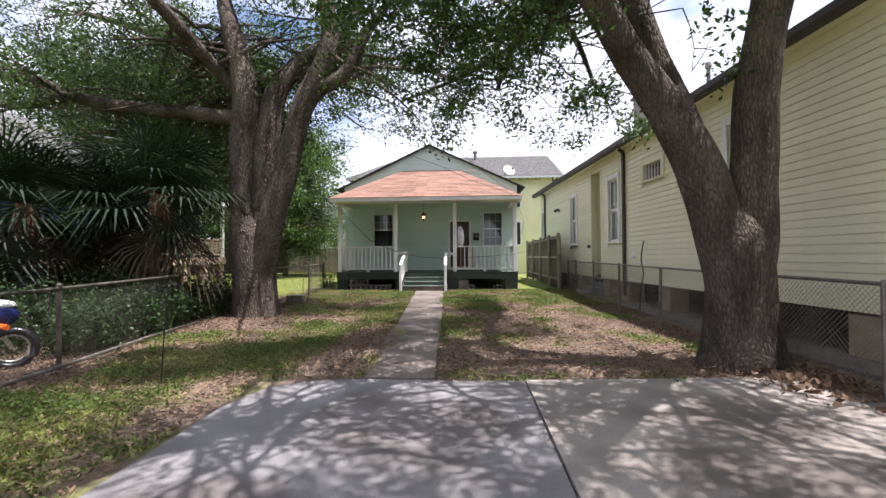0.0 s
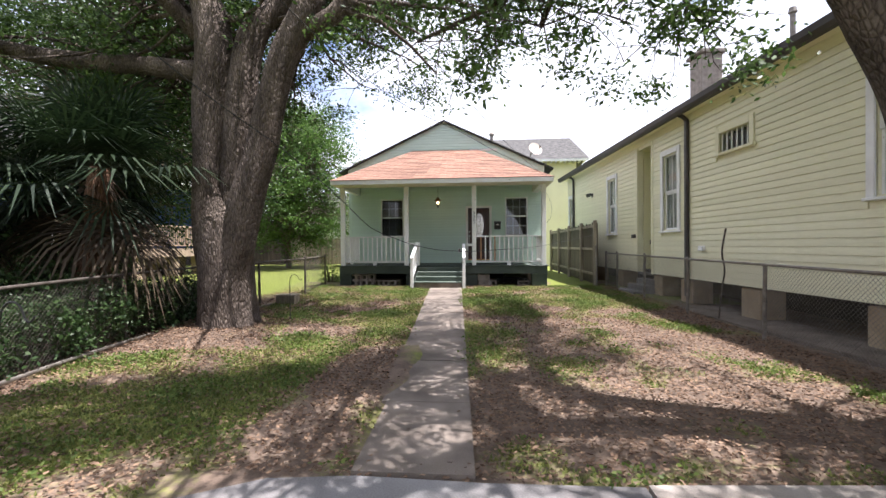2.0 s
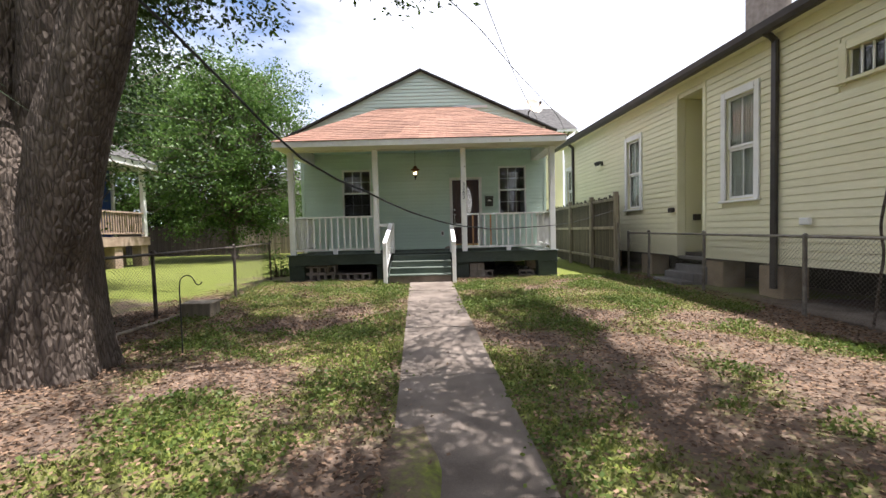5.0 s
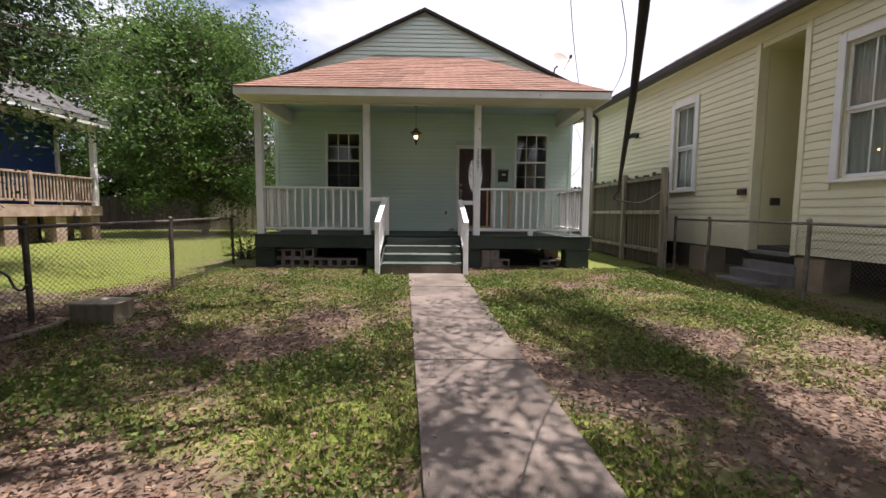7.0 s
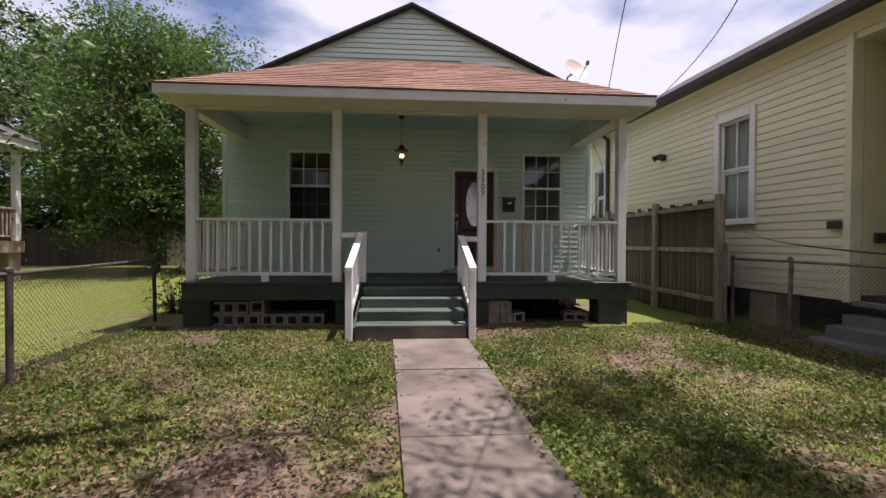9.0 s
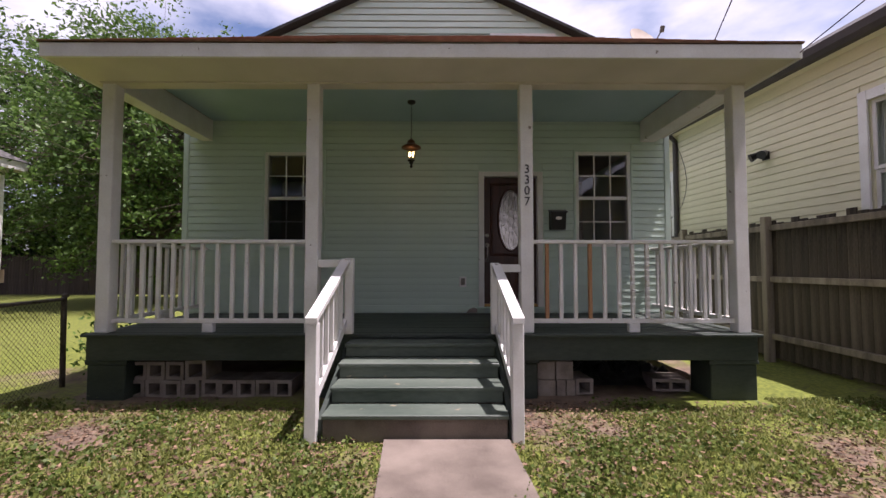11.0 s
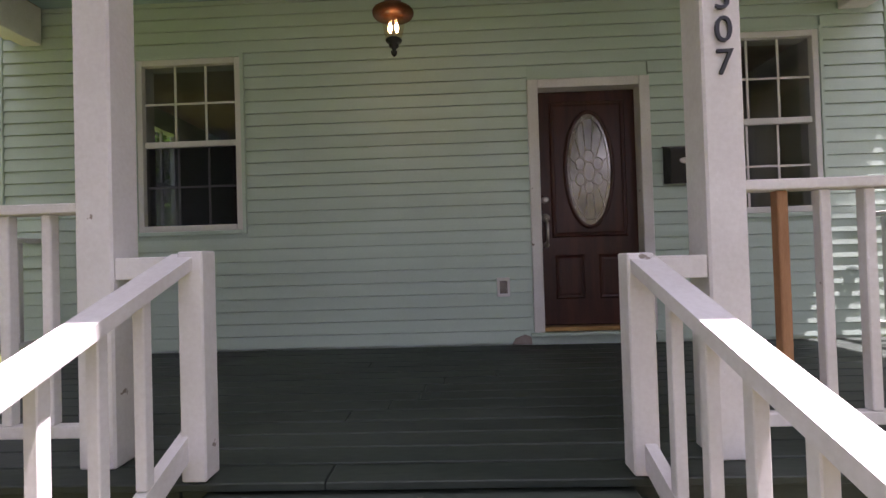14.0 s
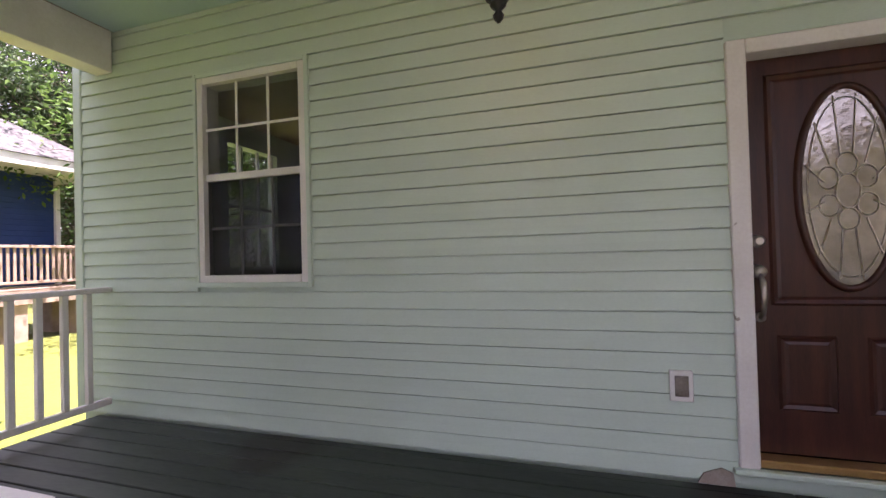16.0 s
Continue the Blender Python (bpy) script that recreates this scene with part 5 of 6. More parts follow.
wood_fence = thing("wooden_fence", (4.5, 18.1, 0.09), "weathered upright-board privacy fence", "fence")
for i, y in enumerate((18.13, 20.05, 22.3, 24.7, 27.0)):
    part("post", Build().box(4.40, y - 0.055, 0.0, 4.51, y + 0.055, 2.28, 0.008), M["fencewood"], wood_fence)
for z in (0.42, 1.28, 2.06):
    part("rail", Build().box(4.455, 18.19, z, 4.515, 27.0, z + 0.085, 0.006), M["fencewood"], wood_fence)
pk = [Build().box(0, 0, 0, 0.018, 0.1395, h, 0.004).mesh("picket", M["fenceboard"]) for h in (2.05, 2.08, 2.03)]
y, i = 18.10, 0
while y < 27:
    piece("picket", pk[i % 3], (4.518 + random.uniform(0, 0.006), y, 0.14 + random.uniform(-0.02, 0.02)), wood_fence)
    y += 0.142
    i += 1
whole("fence_post", Build().tube([(4.47, 17.98, 0.0), (4.46, 17.99, 1.45)], 0.03, 10), M["galv"], "galvanised fence end post beside the wooden fence", "post")

back_fence = thing("wooden_fence", (-14, 36, 0.2), "dark stained wooden back fence", "fence")
pk = [Build().box(0, 0, 0, 0.145, 0.02, h, 0.004).mesh("picket", M["darkwood"]) for h in (2.05, 2.12, 2.0)]
pk2 = [Build().box(0, 0, 0, 0.145, 0.02, h, 0.004).mesh("picket", M["fencewood"]) for h in (2.05, 2.1, 2.0)]
for i in range(200):
    x = -34 + i * 0.15
    piece("picket", (pk if x < -14.4 else pk2)[i % 3], (x, 36 + random.uniform(-0.01, 0.01), 0.05), back_fence)
part("rail", Build().box(-34, 36.03, 1.6, -4, 36.08, 1.7), M["darkwood"], back_fence)
part("rail", Build().box(-34, 36.03, 0.5, -4, 36.08, 0.6), M["darkwood"], back_fence)


# ---- trees ----
rng = np.random.default_rng(7)


def leaf_cloud(centres, per, spread, size, rng, flat=0.7, aspect=0.45):
    """Many small pointed leaves about twig ends, as arrays of vertices and faces."""
    c = np.repeat(np.asarray(centres, float), per, axis=0)
    n = len(c)
    p = c + rng.normal(0, spread, (n, 3)) * (1, 1, flat)
    d = rng.normal(0, 1, (n, 3)) * (1, 1, 0.7)
    d[:, 2] -= 0.25
    d /= np.linalg.norm(d, axis=1)[:, None]
    r = rng.normal(0, 1, (n, 3))
    s = np.cross(d, r)
    s /= np.linalg.norm(s, axis=1)[:, None]
    L = (size * rng.uniform(0.6, 1.3, n))[:, None]
    v = np.stack([p, p + d * L * 0.45 + s * L * aspect * 0.5, p + d * L, p + d * L * 0.45 - s * L * aspect * 0.5], axis=1).reshape(-1, 3)
    return v, np.arange(n * 4).reshape(-1, 4)


def array_mesh(name, v, f, mat):
    me = bpy.data.meshes.new(name)
    me.vertices.add(len(v))
    me.vertices.foreach_set("co", np.asarray(v, np.float32).ravel())
    k = f.shape[1]
    me.loops.add(f.size)
    me.loops.foreach_set("vertex_index", f.astype(np.int32).ravel())
    me.polygons.add(len(f))
    me.polygons.foreach_set("loop_start", np.arange(0, f.size, k, dtype=np.int32))
    me.materials.append(mat)
    me.update(calc_edges=True)
    return me


def bend(p0, p1, n, wob, rnd):
    """Points of an uneven limb between two places."""
    p0, p1 = Vector(p0), Vector(p1)
    L = (p1 - p0).length
    out = []
    for i in range(n + 1):
        t = i / n
        q = p0.lerp(p1, t)
        k = math.sin(math.pi * t) * wob * L
        out.append(q + Vector((rnd.uniform(-k, k), rnd.uniform(-k, k), rnd.uniform(-k, k) + 0.25 * k)))
    return out


def smooth_line(pts, radii, step=0.25):
    """A finer, rounder line through the points of a limb."""
    P = [Vector(p) for p in pts]
    out, rad = [], []
    for i in range(len(P) - 1):
        a, b1, c, d = P[max(i - 1, 0)], P[i], P[i + 1], P[min(i + 2, len(P) - 1)]
        n = max(2, int((c - b1).length / step))
        for k in range(n):
            t = k / n
            q = 0.5 * ((2 * b1) + (c - a) * t + (2 * a - 5 * b1 + 4 * c - d) * t * t + (3 * b1 - a - 3 * c + d) * t ** 3)
            out.append(q)
            rad.append(radii[i] * (1 - t) + radii[i + 1] * t)
    return out + [P[-1]], rad + [radii[-1]]


def rough_trunk(bb, pts, radii, sides=28, rough=0.06, flare=True):
    """A thick stem with uneven girth, ridges and a flared foot."""
    k0 = len(bb.v)
    pts, radii = smooth_line(pts, radii, 0.12)
    for i, p in enumerate(pts):
        d = (pts[min(i + 1, len(pts) - 1)] - pts[max(i - 1, 0)]).normalized()
        a = d.cross(Vector((0.0, 1.0, 0.05))).normalized()
        c = d.cross(a)
        for s in range(sides):
            t = 2 * math.pi * s / sides
            e = a * math.cos(t) + c * math.sin(t)
            q = p + e * radii[i]
            w = noise.noise(q * 1.1) * rough * 1.5 + noise.noise(Vector((q.x * 6, q.y * 6, q.z * 1.6))) * rough * 0.55
            foot = (0.16 * math.exp(-max(p.z, 0) / 0.28) * (1 + 0.9 * math.sin(t * 5 + 1))) if flare else 0
            bb.v.append(tuple(p + e * (radii[i] * (1 + w + foot))))
    for i in range(len(pts) - 1):
        for s in range(sides):
            q, r = k0 + i * sides, k0 + (i + 1) * sides
            bb.f.append((q + s, q + (s + 1) % sides, r + (s + 1) % sides, r + s))
    bb.f.append(tuple(k0 + (len(pts) - 1) * sides + s for s in range(sides)))


def grow(bb, start, way, length, radius, depth, tips, rnd, droop=0.05, keep=None, bare=None):
    """Branches out from a limb until only twigs are left, whose ends are gathered in tips."""
    n = 4
    p, d = Vector(start), Vector(way).normalized()
    pts, rad = [p.copy()], [radius]
    for i in range(n):
        d = (d + Vector((rnd.gauss(0, 0.22), rnd.gauss(0, 0.22), rnd.gauss(0, 0.16) - droop))).normalized()
        p = p + d * (length / n)
        pts.append(p.copy())
        rad.append(radius * (1 - 0.7 * (i + 1) / n))
    if keep and not keep(pts[-1]) or (depth == 0 and bare and bare(pts[-1])):
        return
    bb.tube(pts, rad, 5 if radius < 0.03 else 7, False)
    if depth == 0:
        tips += [pts[4]]
        return
    for i in range(1, n + 1):
        for _ in range(1 if depth > 1 else 2):
            if rnd.random() < (0.42 if depth > 1 else 0.26):
                continue
            e = (d * 0.6 + Vector((rnd.gauss(0, 0.8), rnd.gauss(0, 0.8), rnd.gauss(0.05, 0.5)))).normalized()
            grow(bb, pts[i], e, length * rnd.uniform(0.5, 0.72), rad[i] * 0.62 + 0.004, depth - 1, tips, rnd, droop, keep, bare)


def tree(name, trunk_limbs, boughs, leaf, label, per, spread, size, bark, seed, depth=2, droop=0.05, keep=None, foot=(0, 0, 0), bare=None):
    """trunk_limbs: thick hand-set stems (points, radii). boughs: (start, direction, length, radius) of branching limbs."""
    rnd = random.Random(seed)
    tr = thing(name, foot, label, "tree")
    bb = Build()
    for i, (pts, radii) in enumerate(trunk_limbs):
        rough_trunk(bb, pts, radii, 30 if radii[0] > 0.3 else 18, 0.07, flare=i == 0)
    part("trunk", bb, bark, tr, smooth=True)
    bb, tips = Build(), []
    for s, w, L, r in boughs:
        grow(bb, s, w, L, r, depth, tips, rnd, droop, keep, bare)
    part("branch", bb, bark, tr, smooth=True, kind="stuff")
    v, f = leaf_cloud([tuple(t) for t in tips], per, spread, size, rng)
    ob = new("crown", array_mesh("crown", v, f, leaf))
    ob.parent, ob.matrix_parent_inverse = tr, Matrix.Translation(-tr.location)
    tagged(ob, kind="stuff")
    return tr


# oak by the left fence: three stems from a thick foot, a level limb to the left
L_stems = []
L_stems.append(([(-3.87, 10.6, -0.1), (-3.88, 10.6, 0.6), (-3.89, 10.6, 1.2), (-3.95, 10.6, 1.9), (-3.96, 10.6, 2.5)], [0.47, 0.46, 0.46, 0.42, 0.20]))
L_stems.append(([(-4.06, 10.55, 1.0), (-4.14, 10.55, 1.7), (-4.16, 10.6, 2.8), (-4.13, 10.6, 3.9), (-4.08, 10.62, 4.8), (-4.17, 10.65, 5.5), (-4.36, 10.7, 6.1), (-4.56, 10.8, 6.7), (-5.1, 11.1, 8.4)], [0.26, 0.30, 0.31, 0.32, 0.34, 0.28, 0.26, 0.23, 0.11]))
L_stems.append(([(-3.84, 10.55, 1.4), (-3.78, 10.6, 2.1), (-3.66, 10.62, 3.2), (-3.60, 10.65, 4.2), (-3.46, 10.75, 5.2), (-3.16, 10.95, 5.8), (-2.80, 11.2, 6.3), (-2.3, 11.7, 7.0), (-1.8, 12.3, 8.2)], [0.22, 0.26, 0.26, 0.26, 0.25, 0.21, 0.17, 0.13, 0.07]))
L_stems.append(([(-3.72, 10.5, 0.8), (-3.64, 10.48, 1.4), (-3.40, 10.45, 2.35), (-3.14, 10.45, 3.2), (-2.92, 10.45, 4.1), (-2.70, 10.45, 4.8), (-2.36, 10.5, 5.45), (-2.18, 10.5, 6.0), (-2.16, 10.6, 6.6), (-2.4, 10.8, 8.6)], [0.24, 0.30, 0.29, 0.26, 0.25, 0.25, 0.26, 0.22, 0.19, 0.09]))
L_stems.append(([(-4.10, 10.6, 4.58), (-4.45, 10.6, 4.61), (-5.31, 10.6, 4.73), (-6.15, 10.55, 4.80), (-7.2, 10.45, 4.92), (-8.1, 10.3, 5.08), (-8.9, 10.1, 4.85), (-9.8, 9.8, 4.8)], [0.20, 0.185, 0.165, 0.15, 0.14, 0.12, 0.09, 0.05]))
L_stems.append(([(-8.1, 10.3, 5.06), (-8.6, 10.2, 5.4), (-9.6, 9.8, 5.5), (-10.8, 9.4, 5.9)], [0.09, 0.085, 0.07, 0.04]))
L_stems.append(([(-2.40, 10.5, 5.15), (-1.90, 10.5, 5.40), (-1.55, 10.55, 5.9), (-1.32, 10.6, 6.45), (-0.9, 10.9, 7.2)], [0.16, 0.15, 0.13, 0.12, 0.06]))
L_stems.append(([(-4.35, 10.9, 4.7), (-5.4, 12.2, 5.2), (-6.6, 13.4, 5.5), (-7.8, 14.6, 5.7)], [0.14, 0.12, 0.10, 0.05]))
L_stems.append(([(-4.5, 10.95, 5.6), (-6.0, 11.6, 6.6), (-7.6, 11.8, 7.4), (-9.0, 11.6, 7.8)], [0.13, 0.12, 0.10, 0.05]))
L_stems.append(([(-3.58, 11.15, 5.6), (-2.9, 12.6, 6.6), (-1.8, 13.6, 7.2), (-0.6, 14.2, 7.6)], [0.13, 0.11, 0.09, 0.05]))
L_stems.append(([(-4.42, 10.9, 5.2), (-5.1, 9.6, 6.3), (-5.6, 7.8, 7.2), (-5.2, 6.0, 7.6)], [0.15, 0.13, 0.10, 0.06]))
L_boughs = []
for pts, radii in L_stems[1:]:
    sp, sr = smooth_line(pts, radii, 0.45)
    for q, r in zip(sp, sr):
        if q.z > 4.9 or (q.x < -6.2):
            for _ in range(3 if pts[-1][0] < -7 and pts[-1][1] > 13 else 2 if q.z > 6.4 and (q.x < -3.5 or q.y > 11.8) else 1 if random.random() < 0.72 else 2):
                a = random.uniform(0, 2 * math.pi)
                L_boughs.append((q, (math.cos(a), math.sin(a), random.uniform(-0.15, 0.55)), random.uniform(1.6, 2.7), min(r * 0.4, 0.06)))
# gaps in the crowns: leaf clumps of about a metre, with an opening over the lawn before the house
# twigs whose shadow would land on chosen lawn are thinned to let sun in
opening = lambda p: -4.3 < p.x - 0.27 * p.z < -0.6 and 8.4 < p.y + 0.05 * p.z < 11.8
sunny = lambda p: p.x - 0.27 * p.z > (1.6 if p.y + 0.05 * p.z > 11.2 else 2.5) and p.y + 0.05 * p.z > 8.6
gaps_l = lambda p: noise.noise(p * 1.05 + Vector((11, 0, 0))) < (0.30 if opening(p) else -0.5 if p.y > 12.0 else 0.04)
clear_l = lambda p: p.z > 3.55 and not (p.x > -2.6 and p.z < 4.1) and not (p.x > 1.8) and not (p.y > 13.2 and p.x > -4.5 and p.z < 5.8) and p.y < 15.5 and not (p.y < 10.35 and -5.4 < p.x < -1.6 and p.z < 7.6)
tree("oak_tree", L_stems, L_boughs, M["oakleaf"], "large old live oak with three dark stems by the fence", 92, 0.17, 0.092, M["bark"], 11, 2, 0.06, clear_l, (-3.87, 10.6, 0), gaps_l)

# oak on the right, forking low into three stems
R_stems = []
R_stems.append(([(4.38, 6.75, -0.1), (4.36, 6.75, 0.7), (4.31, 6.73, 1.5), (4.26, 6.72, 2.0)], [0.45, 0.40, 0.37, 0.20]))
R_stems.append(([(4.22, 6.74, 0.8), (4.14, 6.72, 1.5), (3.92, 6.70, 2.4), (3.50, 6.68, 3.2), (2.98, 6.66, 4.0), (2.45, 6.6, 4.9), (1.8, 6.9, 6.0), (0.9, 7.4, 7.0), (0.0, 8.0, 7.6)], [0.24, 0.28, 0.28, 0.235, 0.205, 0.185, 0.16, 0.12, 0.07]))
R_stems.append(([(4.05, 6.85, 2.3), (3.78, 6.95, 3.2), (3.48, 7.05, 4.1), (3.2, 7.2, 5.2), (3.0, 7.6, 6.6), (2.6, 8.2, 8.2)], [0.22, 0.21, 0.19, 0.17, 0.13, 0.08]))
R_stems.append(([(4.44, 6.74, 0.8), (4.52, 6.72, 1.6), (4.54, 6.70, 2.6), (4.60, 6.68, 3.6), (4.78, 6.62, 4.7), (5.2, 6.6, 6.2), (5.6, 6.9, 8.0)], [0.22, 0.26, 0.26, 0.25, 0.235, 0.19, 0.12]))
R_stems.append(([(2.45, 6.6, 4.9), (2.1, 7.6, 5.2), (1.8, 9.0, 5.25), (1.6, 10.4, 5.0)], [0.10, 0.09, 0.07, 0.04]))
R_stems.append(([(2.1, 7.6, 5.2), (2.8, 8.5, 5.1), (3.3, 9.2, 4.6)], [0.07, 0.05, 0.03]))
R_stems.append(([(1.8, 9.0, 5.25), (0.7, 9.8, 5.0), (-0.4, 10.3, 4.8)], [0.06, 0.045, 0.025]))
R_stems.append(([(3.0, 7.6, 6.6), (3.4, 9.5, 7.6), (3.2, 11.5, 8.2), (2.8, 13.2, 8.4)], [0.12, 0.11, 0.09, 0.05]))
R_stems.append(([(5.3, 6.6, 6.2), (4.6, 5.0, 7.2), (3.6, 3.4, 7.8), (2.6, 1.8, 8.0)], [0.14, 0.12, 0.09, 0.05]))
R_stems.append(([(2.45, 6.6, 4.9), (1.4, 5.2, 6.0), (0.4, 3.6, 6.7), (-0.5, 1.8, 7.0)], [0.13, 0.12, 0.09, 0.05]))
R_boughs = []
for pts, radii in R_stems[1:]:
    sp, sr = smooth_line(pts, radii, 0.45)
    for q, r in zip(sp, sr):
        if q.z > 4.85 or (q.x < 3.4 and q.y > 8.6):
            # boughs at y < 5.4 are multiplied out of view to shade the driveway
            for _ in range(5 if q.y < 5.4 and q.z > 6.3 else 3 if q.z < 5.3 and q.y > 8.0 else 2 if q.z > 6.2 and q.x > 1.5 else 1 if random.random() < 0.6 else 2):
                a = random.uniform(0, 2 * math.pi)
                if random.random() < 0.05:
                    continue
                R_boughs.append((q, (math.cos(a), math.sin(a), random.uniform(-0.25, 0.45)), random.uniform(1.5, 2.5) + (0.6 if q.z > 6.2 else 0), min(r * 0.4, 0.055)))
# high limbs added to cast shade on the lawn; the second stays unseen
R_stems.append(([(3.4, 9.5, 7.6), (3.8, 10.8, 8.0), (3.9, 12.4, 8.3), (3.6, 13.6, 8.4)], [0.09, 0.08, 0.06, 0.03]))
R_stems.append(([(0.9, 7.4, 7.0), (-0.2, 6.8, 7.7), (-1.2, 6.2, 8.0), (-2.0, 6.0, 8.1)], [0.09, 0.07, 0.05, 0.03]))
for pts, radii in R_stems[-2:]:
    for q, r in zip(*smooth_line(pts, radii, 0.4)):
        for _ in range(3):
            a = random.uniform(0, 2 * math.pi)
            R_boughs.append((q, (math.cos(a), math.sin(a), random.uniform(-0.1, 0.4)), random.uniform(0.9, 1.5), min(r * 0.5, 0.035)))
for i in range(8):
    a = 2 * math.pi * i / 8
    R_boughs.append((Vector((3.3, 9.2, 4.6)), (math.cos(a) + 0.25, math.sin(a), -0.5), random.uniform(0.7, 1.0), 0.02))
gaps_r = lambda p: noise.noise(p * 1.05 + Vector((23, 0, 0))) < (0.36 if opening(p) or sunny(p) else -0.14 if (p.y > 8.6 and p.z > 6.8) or p.y < 5.5 or p.x < 0.8 else 0.02)
clear_r = lambda p: p.z > 3.1 and not (p.y > 8.5 and p.x < 2.3 and p.z < 3.95) and not (p.y < 5.5 and p.z < 5.2) and not (p.y > 15.0) and not (p.x > 4.3 and p.z < 5.6) and not (p.x > 2.3 and p.y > 7.0 and p.z < 7.2 and (p - Vector((3.35, 9.2, 4.0))).length > 1.35)
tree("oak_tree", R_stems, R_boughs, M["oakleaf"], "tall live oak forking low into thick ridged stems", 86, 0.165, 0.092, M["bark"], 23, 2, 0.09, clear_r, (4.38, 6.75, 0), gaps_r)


def round_tree(name, x, y, h, r, z0, leaf, label, seed, per=24, size=0.16, n=60, bark="bark2", lean=0.0):
    rnd = random.Random(seed)
    stems = [([(x, y, -0.1), (x + 0.1, y, z0 * 0.6), (x + lean * 0.4, y, z0 + 0.6), (x + lean, y, h * 0.75)], [0.17, 0.15, 0.13, 0.06]),
             ([(x + 0.05, y, 0.5), (x - 0.5, y + 0.2, z0 + 0.5), (x - 1.0, y, h * 0.6)], [0.11, 0.09, 0.05])]
    boughs = []
    for _ in range(n):
        t = rnd.uniform(0, 1)
        zz = z0 + (h - z0) * t * 0.85
        a = rnd.uniform(0, 2 * math.pi)
        L = r * (0.45 + 0.75 * math.sin(math.pi * min(1, 0.15 + 0.8 * t))) * rnd.uniform(0.5, 0.9)
        boughs.append(((x + lean * t, y, zz), (math.cos(a), math.sin(a), rnd.uniform(0.0, 0.7)), L, 0.045))
    tree(name, stems, boughs, leaf, label, per, 0.34, size, M[bark], seed, 1, 0.03, None, (x, y, 0), lambda p: noise.noise(p * 0.55 + Vector((seed, 0, 0))) < -0.12)


round_tree("tree", -11.9, 30.6, 10.8, 4.3, 1.9, M["lightleaf"], "bushy light-green tree before the back fence", 31, 70, 0.17, 270)
round_tree("tree", -20.5, 38.5, 12.0, 6.0, 3.0, M["lightleaf"], "tall leafy tree behind the back fence", 32, 64, 0.22, 240)
round_tree("tree", -28.5, 35.0, 14.0, 7.0, 3.0, M["darkleaf"], "dark leafy tree behind the blue house", 33, 70, 0.24, 260)
round_tree("tree", -9.8, 46.0, 8.5, 3.5, 3.0, M["lightleaf"], "light-green tree behind the white house", 35, 20, 0.18, 40)

round_tree("tree", -10.2, 15.6, 8.6, 3.6, 2.5, M["darkleaf"], "dense dark leafy tree behind the chain-link fence", 36, 90, 0.13, 150)


# fan palm and shrubs behind the left fence
def fan_palm(x, y, z, fronds, reach, seed, leaf, label, trunk=True):
    rnd = random.Random(seed)
    tr = thing("fan_palm", (x, y, 0), label, "palm")
    if trunk:
        bb = Build()
        rough_trunk(bb, [(x - 0.15, y, -0.05), (x - 0.1, y, 1.0), (x, y, 2.0), (x, y, z)], [0.24, 0.21, 0.22, 0.16], 18, 0.25, False)
        part("trunk", bb, M["palmtrunk"], tr, smooth=False)
    for k in range(fronds):
        a = rnd.uniform(0, 2 * math.pi)
        el = rnd.uniform(-1.05, 1.25)
        dead = el < -0.65
        d = Vector((math.cos(a) * math.cos(el), math.sin(a) * math.cos(el), math.sin(el)))
        L = reach * rnd.uniform(0.75, 1.1)
        hub = Vector((x, y, z)) + d * L * 0.55 - Vector((0, 0, 0.12 * L))
        bb = Build()
        bb.tube([(x, y, z - 0.05), (Vector((x, y, z)) + hub) / 2 + Vector((0, 0, 0.05)), hub], [0.02, 0.014, 0.01], 5, False)
        side = d.cross(Vector((0, 0, 1))).normalized()
        up = side.cross(d).normalized()
        n = 26
        for i in range(n):
            t = radians(-125 + 250 * i / (n - 1))
            e = (d * math.cos(t) + side * math.sin(t)).normalized()
            bl = L * 0.62 * (0.75 + 0.25 * math.cos(t)) * rnd.uniform(0.9, 1.05)
            w = 0.022
            s2 = e.cross(up).normalized() * w
            m1 = hub + e * bl * 0.55 + up * 0.03
            tip = hub + e * bl - Vector((0, 0, bl * rnd.uniform(0.12, 0.4)))
            bb.face(hub, m1 + s2, tip, m1 - s2)
        part("frond", bb, M["deadpalm"] if dead else leaf, tr, "dry brown drooping frond" if dead else "")
    return tr


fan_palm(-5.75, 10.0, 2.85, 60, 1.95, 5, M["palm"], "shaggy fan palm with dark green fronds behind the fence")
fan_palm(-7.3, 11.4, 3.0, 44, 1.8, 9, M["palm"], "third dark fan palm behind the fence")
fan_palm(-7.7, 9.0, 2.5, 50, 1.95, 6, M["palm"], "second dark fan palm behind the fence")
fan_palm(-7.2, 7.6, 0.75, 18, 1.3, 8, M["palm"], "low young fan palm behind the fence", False)


